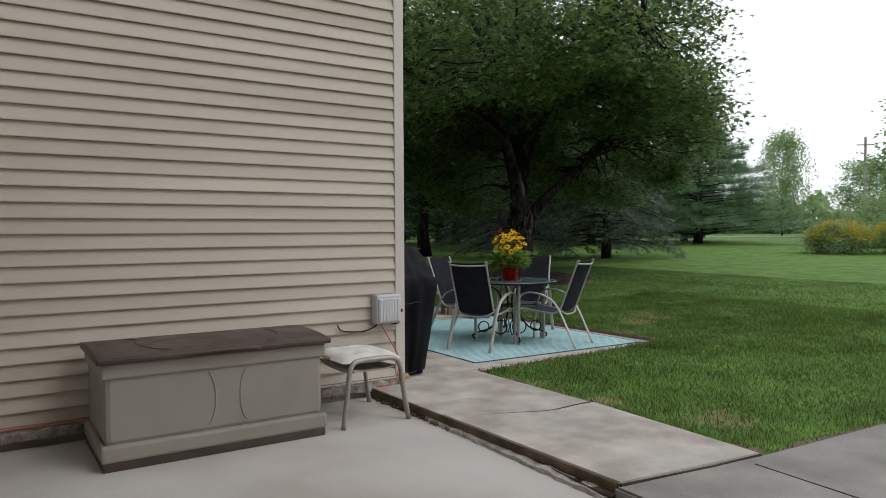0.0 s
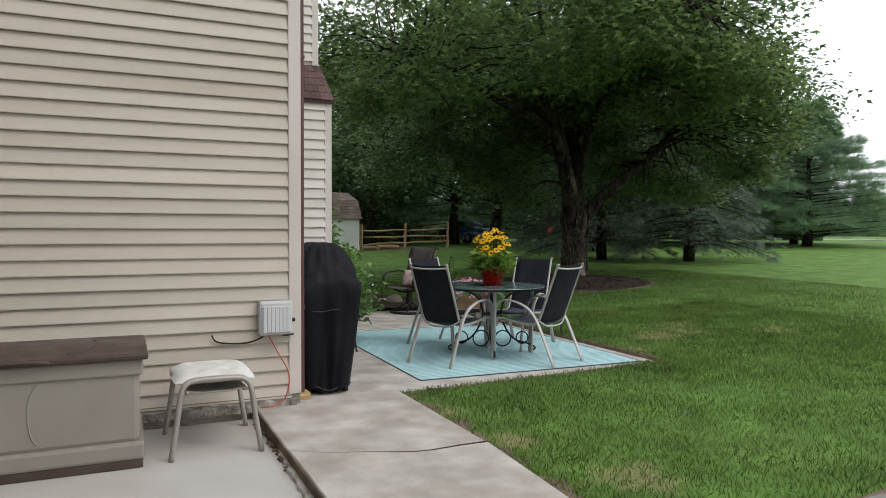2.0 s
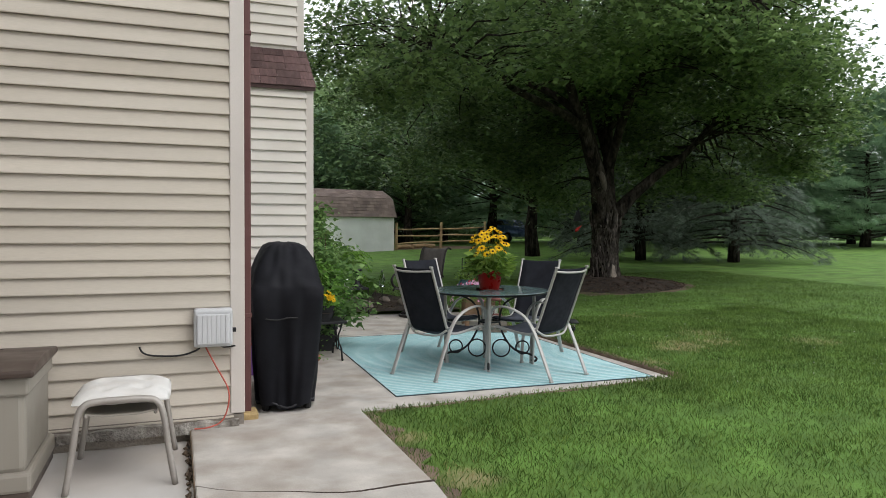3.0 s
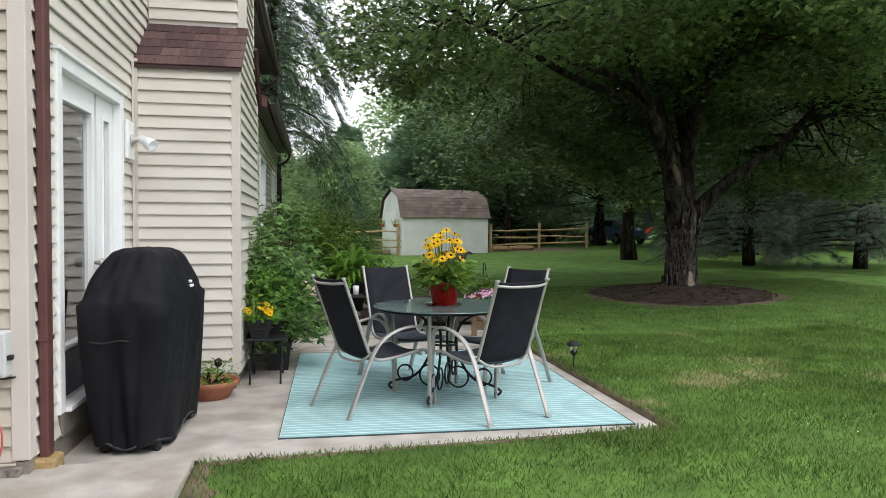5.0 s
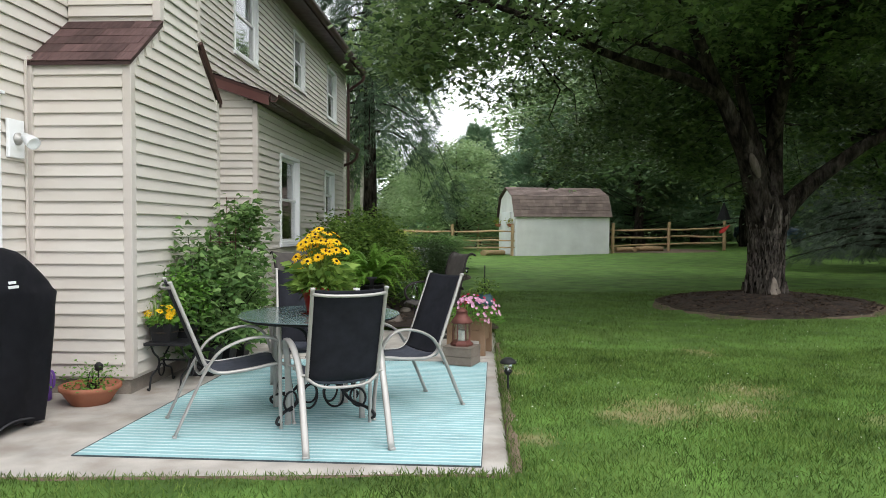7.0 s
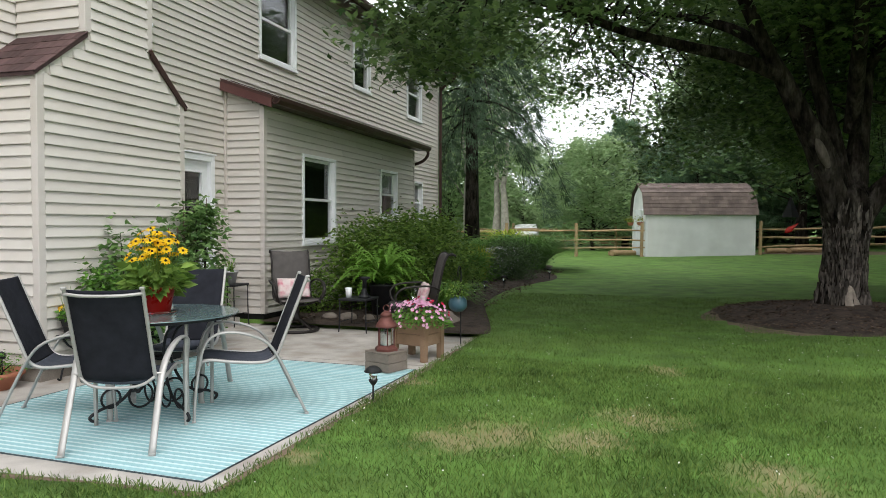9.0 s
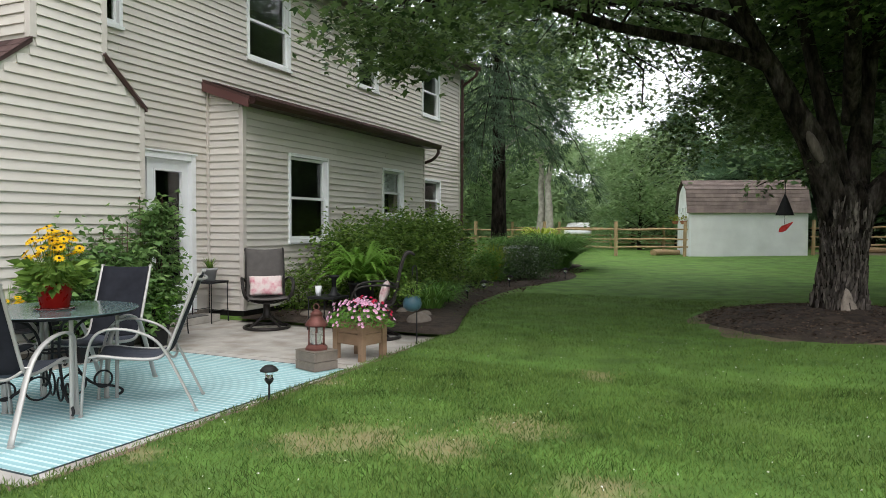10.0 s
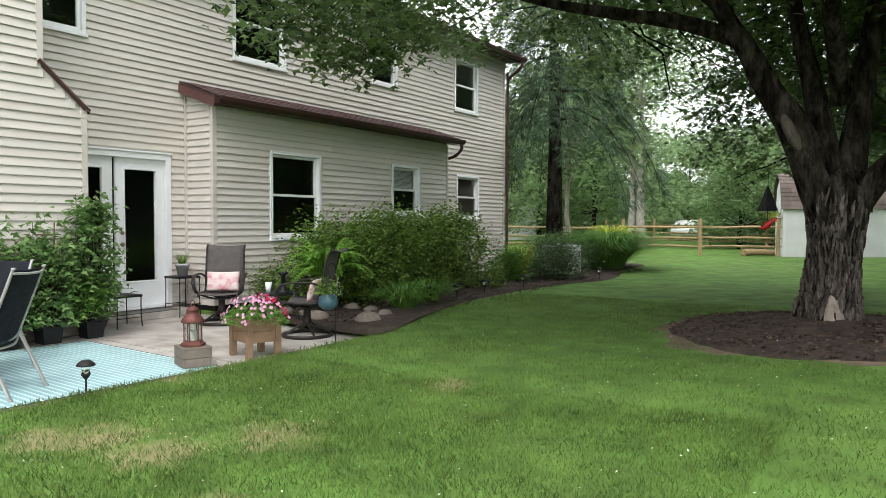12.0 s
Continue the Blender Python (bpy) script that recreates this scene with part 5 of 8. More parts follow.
def edge_strip(line, width, seed):
    """Bare worn turf along a paved edge: a ragged strip on the lawn side."""
    rs = random.Random(seed)
    bm = bmesh.new()
    pts = [Vector(p) for p in line]
    rows = []
    n = 26
    for k in range(n + 1):
        p = pts[0].lerp(pts[1], k / n)
        d = (pts[1] - pts[0]).normalized()
        side = Vector((d.y, -d.x))
        w = width * rs.uniform(0.35, 1.3)
        rows.append([bm.verts.new((q.x, q.y, ground_z(q.x, q.y) + h)) for q, h in ((p - side * 0.022, -0.05), (p - side * 0.012, -0.004), (p + side * w * 0.6, 0.007), (p + side * w, 0.001))])
    for a, b in zip(rows, rows[1:]):
        for i in range(3):
            bm.faces.new((a[i], a[i + 1], b[i + 1], b[i]))
    bmesh.ops.recalc_face_normals(bm, faces=bm.faces)
    return tagged(part("ground_edge", bm, DRY_SOIL, smooth=True), "worn bare soil along the paving edge", "soil", kind="structure")


edge_strip([(3.81, 5.25), (3.72, 2.33)][::-1], 0.16, 1)
edge_strip([(3.85, 5.30), (6.84, 5.54)], 0.06, 2)
edge_strip([(6.85, 9.9), (6.85, 5.55)][::-1], 0.06, 3)
edge_strip([(3.72, 2.34), (9.0, 2.07)][::-1], 0.07, 4)

# bark chips on the mulch
CHIP = leaf_material("bark_chip", (0.035, 0.024, 0.018), (0.16, 0.115, 0.085), 0.9, 0.0)
n = 5200
a, r = rng.uniform(0, 2 * np.pi, n), 1.68 * np.sqrt(rng.uniform(0.03, 1, n))
cx_, cy_ = 11.30 + r * np.cos(a), 13.5 + r * np.sin(a)
bxs, bys = rng.uniform(3.7, 6.3, 5200), rng.uniform(11.3, 22.5, 5200)
pts = np.array([(x, y, ground_z(x, y) + 0.035) for x, y in zip(np.concatenate([cx_, bxs]), np.concatenate([cy_, bys]))])
tagged(foliage("bark_chips", pts, rng.uniform(0.02, 0.07, len(pts)), CHIP, None, OVAL, 9, 0.5), "scattered brown bark chips on mulch", "mulch", kind="stuff")


# lawn blades where the walk passes


def lawn_blades(count, x0, x1, y0, y1, seed, length, dry=False):
    rs = np.random.RandomState(seed)
    x, y = rs.uniform(x0, x1, count), rs.uniform(y0, y1, count)
    keep = ~((x < 6.815) & (y > 5.32 + 0.08 * np.clip(x - 3.82, 0, 3.02)) & (y < 11.22)) & ~((x < 3.79) & (y < 5.35)) & ~(y < 2.34 - 0.045 * np.clip(x - 3.8, 0, 12))
    keep &= np.hypot(x - 11.28, y - 13.43) > 1.74 + 0.1 * np.sin(9 * np.arctan2(y - 13.45, x - 11.35))
    keep &= ~((x < 6.2) & (y > 11.2))
    worn = np.zeros(count, bool)
    for px, py, pr in PATCHES:
        worn |= np.hypot(x - px, y - py) < pr * 0.95 * rs.uniform(0.1, 1.0, count)
    keep &= worn if dry else (~worn | (rs.rand(count) < 0.42))
    x, y = x[keep], y[keep]
    z = np.array([ground_z(p, q) for p, q in zip(x, y)])
    n = len(x)
    low = 0.80 + 0.16 * np.sin(x * 2.1 + 1.3 * np.sin(y * 1.7)) * np.sin(y * 2.6 + np.sin(x))
    out = np.stack([rs.normal(0, 0.75, n), rs.normal(0, 0.75, n), np.ones(n)], 1)
    if dry:
        return foliage("dry_grass", np.stack([x, y, z - 0.004], 1), rs.uniform(0.5, 1.0, n) * length, DRY_GRASS, None, BLADE, seed, 0.9, out, "", 0.3)
    return foliage("lawn_grass", np.stack([x, y, z - 0.004], 1), rs.uniform(0.6, 1.2, n) * length * low, GRASS_LEAF, None, BLADE, seed, 0.9, out)


tagged(lawn_blades(190000, 3.8, 11.5, 1.9, 9.5, 61, 0.052), "short green lawn grass blades", "grass", kind="stuff")
tagged(lawn_blades(150000, 6.2, 16.0, 4.5, 16.0, 62, 0.050), "short green lawn grass blades", "grass", kind="stuff")
tagged(lawn_blades(70000, 3.8, 10.5, 2.3, 10.0, 63, 0.038, True), "dry straw-coloured grass in worn lawn patches", "grass", kind="stuff")


def shrub(name, m, size, mat, label, seed, clusters=120, per=40, leaf=0.05, shape=OVAL, category="shrub", stems=14, out_up=0.0):
    """A leafy bush: stems from the ground, clumps of leaves in an uneven dome of the given half-sizes."""
    t = thing(name, m, label, category)
    rs = random.Random(seed)
    sx, sy, sz = size
    st, cen = bmesh.new(), []
    for k in range(clusters):
        a, q, w = rs.uniform(0, 2 * math.pi), rs.random() ** 0.4, rs.random()
        f = math.sin(math.pi * (0.2 + 0.68 * w)) ** 0.8 * (1 + 0.18 * math.sin(3 * a + seed) + 0.12 * math.sin(6 * a))
        c = (sx * q * f * math.cos(a), sy * q * f * math.sin(a), sz * (0.08 + 0.92 * w) * (1 + 0.12 * rs.uniform(-1, 1)))
        cen.append(c)
        if k < stems:
            add_tube(st, branch_line((rs.uniform(-0.1, 0.1) * sx, rs.uniform(-0.2, 0.2) * sy, -0.03), c, 0.06, 4, 0.15, rs), taper(5, 0.010, 0.003), 5)
    part("stem", st, BARK, t)
    cen = np.array(cen)
    rr = np.random.RandomState(seed)
    s = 0.14 * min(sx, sy, sz) + 0.05
    pl = np.repeat(cen, per, axis=0) + rr.normal(0, 1, (len(cen) * per, 3)) * np.array([s, s, s * 0.8])
    pl[:, 2] = np.maximum(pl[:, 2], 0.02)
    tagged(foliage("leaf_mass", pl, rr.uniform(0.7, 1.3, len(pl)) * leaf, mat, t, shape, seed, 0.7), kind="stuff")
    return t


def clump(name, m, mat, label, seed, blades=160, length=0.6, spread=0.35, width=0.012, arch=0.5, category="plant"):
    """Arching strap leaves from one root."""
    t = thing(name, m, label, category)
    rs = random.Random(seed)
    vs, fs = [], []
    for k in range(blades):
        a, l = rs.uniform(0, 2 * math.pi), length * rs.uniform(0.55, 1.1)
        u = Vector((math.cos(a), math.sin(a), 0))
        w = Vector((-u.y, u.x, 0)) * width
        root = u * (spread * 0.25 * rs.random())
        reach = spread * rs.uniform(0.4, 1.2)
        n0 = len(vs)
        for j in range(6):
            s = j / 5
            p = root + u * (reach * s ** 1.4) + Vector((0, 0, l * (s - arch * s ** 2.6)))
            q = w * (1 - s ** 2 * 0.9)
            vs += [tuple(p - q), tuple(p + q)]
        for j in range(5):
            fs.append((n0 + 2 * j, n0 + 2 * j + 1, n0 + 2 * j + 3, n0 + 2 * j + 2))
    tagged(mesh_np("blade", np.array(vs), np.array(fs), mat, t), kind="stuff")
    return t


GOLD = leaf_material("golden_foliage", (0.30, 0.36, 0.03), (0.42, 0.42, 0.05))
for q in ((4.55, 12.9, 0.75, 0.75, 1.25, 71), (4.45, 14.1, 0.8, 0.85, 1.38, 72), (4.5, 15.3, 0.8, 0.85, 1.36, 73), (4.45, 16.2, 0.7, 0.65, 1.42, 74)):
    shrub("hedge_shrub", at(q[0], q[1]), q[2:5], SHRUB_LEAF, "dense green foundation shrub below the windows", q[5], 190, 36, 0.078)
shrub("low_shrub", at(3.95, 12.05), (0.28, 0.3, 0.62), SHRUB_LEAF, "small green shrub by the house corner", 75, 60, 30, 0.05)
shrub("box_shrub", at(5.45, 18.9), (0.62, 0.62, 0.88), DARK_LEAF, "rounded dark-green glossy shrub in the bed", 76, 200, 44, 0.05)
shrub("bright_shrub", at(4.9, 17.8), (0.4, 0.4, 0.65), BRIGHT_LEAF, "light-green leafy perennial in the bed", 77, 90, 36, 0.06)
clump("ornamental_grass", at(4.9, 18.3), GOLD, "feathery yellow-green ornamental grass", 78, 260, 1.25, 0.45, 0.006, 0.35)
clump("ornamental_grass", at(5.2, 22.6), MOUND_GRASS, "large arching green ornamental grass mound", 79, 2000, 2.1, 1.7, 0.012, 0.62)
clump("ornamental_grass", at(4.2, 22.0), MOUND_GRASS, "large arching green ornamental grass mound", 80, 1500, 1.9, 1.4, 0.012, 0.62)
clump("gold_shrub", at(3.4, 27.6), LIME, "bright yellow-green palm-like shrub beyond the bed", 81, 260, 2.3, 1.1, 0.035, 0.62, "shrub")
clump("daylily", at(5.75, 13.0), BRIGHT_LEAF, "arching strap-leaved lily clump at the bed edge", 82, 210, 0.95, 0.7, 0.012, 0.7)
clump("daylily", at(5.55, 13.9), BRIGHT_LEAF, "arching strap-leaved lily clump at the bed edge", 83, 190, 0.9, 0.62, 0.012, 0.7)
shrub("low_shrub", at(5.2, 16.4), (0.35, 0.4, 0.45), SHRUB_LEAF, "low green plant in the mulch", 84, 50, 26, 0.05)


BLOOM = leaf_material("goldenrod_bloom", (0.50, 0.38, 0.03), (0.70, 0.56, 0.06), 0.7, 0.4)


def goldenrod(m, size, seed):
    """Green stems and leaves, with plumes of small yellow flowers over the top."""
    t = shrub("goldenrod", m, size, OAK_LEAF, "green goldenrod with yellow plumes at lawn edge", seed, 150, 40, 0.10)
    rr = np.random.RandomState(seed)
    n = 150
    a, q = rr.uniform(0, 2 * np.pi, n), np.sqrt(rr.uniform(0, 1, n))
    top = np.stack([size[0] * q * np.cos(a), size[1] * q * np.sin(a), size[2] * (1.02 - 0.45 * q ** 2) * rr.uniform(0.82, 1.08, n)], 1)
    pl = np.repeat(top, 26, axis=0) + rr.normal(0, 1, (n * 26, 3)) * np.array([0.07, 0.07, 0.10])
    tagged(foliage("plume", pl, rr.uniform(0.05, 0.09, len(pl)), BLOOM, t, OVAL, seed, 0.9, label="yellow flower plumes"), kind="stuff")
    return t


goldenrod(at(26.8, 13.6), (0.9, 1.3, 1.15), 85)
goldenrod(at(28.2, 11.6), (1.3, 1.6, 1.35), 86)
shrub("wild_shrub", at(33.5, 14.2), (2.0, 2.4, 2.3), OAK_LEAF, "wild green shrubs behind the goldenrod", 87, 200, 40, 0.16)
shrub("wild_shrub", at(34.0, 10.5), (2.4, 3.0, 3.0), OAK_LEAF, "wild green shrubs behind the goldenrod", 88, 200, 40, 0.16)


# ---- far woods ----
def far_woods(seed, d0, d1, lo, hi, count, size, mat, top):
    """An uneven belt of woodland far round the lawn."""
    rs = np.random.RandomState(seed)
    a = np.radians(rs.uniform(lo, hi, count))
    d = rs.uniform(d0, d1, count)
    x, y = 8 + d * -np.sin(a), 6 + d * np.cos(a)
    crown = top * (0.72 + 0.2 * np.sin(a * 23) + 0.16 * np.sin(a * 57 + 1) + 0.1 * np.sin(a * 131))
    z = rs.uniform(0, 1, count) ** 0.75 * crown
    return foliage("far_woods", np.stack([x, y, z + 0.3], 1), rs.uniform(0.6, 1.3, count) * size, mat, None, LOBED, seed, 0.9)


# the OAK_LEAF belts carry their haze in the leaf colour
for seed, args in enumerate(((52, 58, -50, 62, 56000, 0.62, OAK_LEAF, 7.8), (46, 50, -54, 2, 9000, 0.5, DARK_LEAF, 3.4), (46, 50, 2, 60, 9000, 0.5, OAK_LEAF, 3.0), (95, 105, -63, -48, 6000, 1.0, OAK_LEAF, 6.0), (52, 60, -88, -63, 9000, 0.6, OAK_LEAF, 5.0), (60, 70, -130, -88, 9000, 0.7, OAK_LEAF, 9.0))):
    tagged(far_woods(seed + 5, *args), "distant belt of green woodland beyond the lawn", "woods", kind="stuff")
ASPHALT = material("pale_road", (0.30, 0.30, 0.30), 0.9, spread=0.08, size=0.6, fine=30, bump=0.2)
bm = box(-40, -2.6, 0, 40, 2.6, 0.03)
road = part("road", bm, ASPHALT)
road.matrix_basis = pose(54, 33, ground_z(54, 33) + 0.01, 0, 0, 122)
tagged(road, "pale grey road beyond the lawn", "road", kind="structure")
pole = thing("utility_pole", pose(66, 31.5, 0.5), "slender wooden utility pole by the far road", "pole")
part("shaft", tube([(0, 0, -0.3), (0, 0, 9.0)], [0.14, 0.10], 8), BARK_PALE, pole)
part("cross_arm", tube([(-0.5, 0.5, 8.3), (0.5, -0.5, 8.3)], 0.05, 6), BARK_PALE, pole)


# ---- things by the near wall ----
RESIN = material("taupe_resin", (0.30, 0.275, 0.235), 0.6, spread=0.04, size=2, fine=300, bump=0.1, depth=0.002, second=(0.17, 0.145, 0.12), stain=2, amount=0.4)
LID = material("brown_resin", (0.070, 0.050, 0.041), 0.45, spread=0.08, size=3, fine=300, bump=0.15, depth=0.002, second=(0.125, 0.10, 0.085), stain=4, amount=0.5)


def deck_box():
    d = thing("deck_box", pose(1.25, 4.675, 0.0), "taupe resin deck storage box with brown lid", "storage box")
    hx, hy = 0.685, 0.365
    bm = bmesh.new()
    add_box(bm, -hx + 0.025, -hy + 0.025, 0.14, hx - 0.025, hy - 0.025, 0.60, bevel=0.03)
    part("body", bm, RESIN, d)
    part("base_band", box(-hx, -hy, 0.05, hx, hy, 0.15, 0.018), RESIN, d)
    part("foot", box(-hx + 0.01, -hy + 0.01, 0.0, hx - 0.01, hy - 0.01, 0.055, 0.006), LID, d, "dark brown foot")
    part("rim_band", box(-hx + 0.008, -hy + 0.008, 0.525, hx - 0.008, hy - 0.008, 0.612, 0.012), RESIN, d)
    bm = bmesh.new()
    add_box(bm, -hx - 0.02, -hy - 0.03, 0.615, hx + 0.02, hy, 0.652, bevel=0.012)
    bmesh.ops.subdivide_edges(bm, edges=[e for e in bm.edges if e.calc_length() > 0.3], cuts=11, use_grid_fill=True)
    for v in bm.verts:
        if v.co.z > 0.64:
            w = v.co.y / hy
            v.co.z += 0.026 * max(0.0, 1 - w * w)
    lid = part("lid", bm, LID, d, "weathered brown lid")
    for s in (-1, 1):
        swoop = smooth_path([(s * 0.30, -hy * 0.86, 0.659), (s * 0.40, -hy * 0.62, 0.667), (s * 0.44, -hy * 0.2, 0.676), (s * 0.42, hy * 0.2, 0.676), (s * 0.46, hy * 0.55, 0.669)], 5)
        part("moulded_ridge", tube(swoop, 0.007, 6), LID, lid, smooth=True)
    part("lid_handle", tube(smooth_path([(-0.22, -hy - 0.03, 0.628), (-0.14, -hy - 0.042, 0.64), (0.14, -hy - 0.042, 0.64), (0.22, -hy - 0.03, 0.628)], 5), 0.012, 6), LID, lid, smooth=True)
    for s, x in ((1, -0.10), (-1, 0.17)):
        arc = [(x + s * 0.06 * math.cos(a), -hy + 0.024, 0.345 + 0.165 * math.sin(a)) for a in (-1.3 + 2.6 * k / 14 for k in range(15))]
        part("moulded_arc", tube(arc, 0.005, 6), RESIN, d)


deck_box()
TAN_METAL = material("taupe_metal", (0.36, 0.33, 0.30), 0.45, metal=0.3, spread=0.06, size=8, bump=0.05)
CUSHION = material("white_cushion", (0.66, 0.645, 0.62), 0.95, spread=0.05, size=14, fine=300, bump=0.4, depth=0.003, second=(0.42, 0.37, 0.32), stain=7, amount=0.4)


def footstool():
    seat_place = pose(2.33, 4.66, 0.0, 0, 0, 90) @ Matrix.Diagonal((1.17, 0.86, 0.97, 1))
    s = thing("footstool", seat_place, "taupe metal footstool with worn white cushion", "stool")
    for x in (-0.25, 0.25):
        hoop = smooth_path([(x * 1.04, -0.30, 0), (x, -0.26, 0.22), (x * 0.99, -0.235, 0.38), (x * 0.97, -0.205, 0.445), (x * 0.95, -0.13, 0.468), (x * 0.95, 0.13, 0.468), (x * 0.97, 0.205, 0.445), (x * 0.99, 0.235, 0.38), (x, 0.26, 0.22), (x * 1.04, 0.30, 0)], 4)
        part("side_frame", tube(hoop, 0.019, 10), TAN_METAL, s, smooth=True)
    for y in (-0.19, 0.19):
        part("cross_bar", tube(smooth_path([(-0.245, y, 0.395), (-0.1, y, 0.375), (0.1, y, 0.375), (0.245, y, 0.395)], 3), 0.011, 8), TAN_METAL, s, smooth=True)
    part("sling", sling([(-0.2, 0.40), (-0.1, 0.385), (0.1, 0.385), (0.2, 0.40)], 0.235, 0.01), RESIN, s)
    bm = bmesh.new()
    n = 22
    for side in (0, 1):
        rows = []
        for i in range(n + 1):
            row = []
            for j in range(n + 1):
                u, w = -1 + 2 * i / n, -1 + 2 * j / n
                puff = (1 - u ** 6) * (1 - w ** 6)
                tuft = sum(math.exp(-((u - a) ** 2 + (w - b) ** 2) / 0.02) for a in (-0.4, 0.4) for b in (-0.4, 0.4))
                z = 0.436 + (0.060 * puff - 0.034 * tuft * puff + 0.006 * noise.noise(Vector((u * 3, w * 3, 1)))) * (1 if side else -0.4)
                row.append(bm.verts.new((u * 0.218 * (1 - 0.04 * w * w), w * 0.245 * (1 - 0.04 * u * u), z)))
            rows.append(row)
        for i in range(n):
            for j in range(n):
                bm.faces.new((rows[i][j], rows[i + 1][j], rows[i + 1][j + 1], rows[i][j + 1]))
    bmesh.ops.remove_doubles(bm, verts=bm.verts, dist=0.001)
    bmesh.ops.recalc_face_normals(bm, faces=bm.faces)
    c = part("cushion", bm, CUSHION, None, smooth=True)
    c.matrix_basis = seat_place @ pose(0, 0, 0.078) @ Matrix.Diagonal((1.10, 1.14, 0.86, 1))
    tagged(c, "worn white tufted cushion on the footstool", "cushion")
    c.name = "seat_cushion"


footstool()
GREY_BOX = material("grey_plastic", (0.52, 0.52, 0.53), 0.45, spread=0.03, size=4, bump=0.05)
RED_CABLE = material("red_cable", (0.48, 0.11, 0.08), 0.5, spread=0.05, size=10, bump=0)
BLACK_RUBBER = material("black_rubber", (0.015, 0.015, 0.015), 0.6, spread=0.1, size=20, bump=0.05)
u = thing("utility_box", pose(2.812, 5.12, 0.715), "grey ribbed plastic utility box on siding", "utility box")
part("housing", box(-0.113, -0.085, -0.118, 0.117, 0.01, 0.12, 0.014), GREY_BOX, u)
part("cover", box(-0.10, -0.10, -0.105, 0.104, -0.08, 0.092, 0.012), GREY_BOX, u)
for k in range(7):
    part("rib", box(-0.09 + k * 0.027, -0.104, -0.095, -0.070 + k * 0.027, -0.098, 0.085, 0.002), GREY_BOX, u)
part("latch", box(0.115, -0.07, -0.03, 0.14, -0.03, -0.005, 0.004), BLACK_RUBBER, u)


def cable(name, pts, r, mat, label):
    return tagged(part(name, tube(smooth_path(pts, 6), r, 6), mat, smooth=True), label, "cable")


cable("cable", [(2.74, 5.10, 0.61), (2.72, 5.105, 0.575), (2.62, 5.105, 0.545), (2.48, 5.107, 0.55), (2.41, 5.107, 0.57), (2.385, 5.107, 0.61)], 0.006, BLACK_RUBBER, "black cable stapled along the siding")
cable("cable", [(2.84, 5.10, 0.61), (2.88, 5.10, 0.585), (2.95, 5.10, 0.59)], 0.006, BLACK_RUBBER, "short black cable below the utility box")
cable("red_cable", [(2.76, 5.10, 0.61), (2.83, 5.07, 0.47), (2.90, 5.05, 0.33), (2.90, 5.04, 0.22), (2.86, 5.03, 0.13), (2.78, 5.02, 0.10), (2.70, 5.05, 0.09)], 0.005, RED_CABLE, "thin red cable hanging to the ground")
cable("red_cable", [(0.62, 5.09, 0.15), (0.4, 5.09, 0.145), (0.1, 5.09, 0.135), (-0.6, 5.09, 0.14)], 0.006, RED_CABLE, "thin red cable along the wall's foot")


def flood_light():
    f = thing("flood_light", pose(F + 0.022, 7.10, 2.05), "white outdoor spotlight on siding block", "wall light")
    part("mounting_block", box(0.0, -0.1, -0.15, 0.03, 0.09, 0.15, 0.008), WHITE, f)
    b = lathe([(0.05, 0.0), (0.05, 0.012), (0.02, 0.03), (0.012, 0.05)], 16)
    bmesh.ops.transform(b, matrix=pose(0.03, 0, 0, 0, 90, 0), verts=b.verts)
    part("mount", b, SILVER, f, smooth=True)
    part("arm", tube(smooth_path([(0.05, 0, 0), (0.09, -0.01, 0.02), (0.12, -0.02, 0.01)], 4), 0.012, 8), WHITE, f)
    h = lathe([(0.01, 0.0), (0.034, 0.004), (0.038, 0.055), (0.046, 0.06), (0.050, 0.115), (0.051, 0.13), (0.041, 0.128), (0.02, 0.115)], 18)
    bmesh.ops.transform(h, matrix=pose(0.10, -0.015, 0.015, 0, 118, -25), verts=h.verts)
    part("lamp_head", h, WHITE, f, smooth=True)
    part("conduit", box(0.004, 0.13, -2.0, 0.020, 0.145, 0.65), TRIM, f)


flood_light()


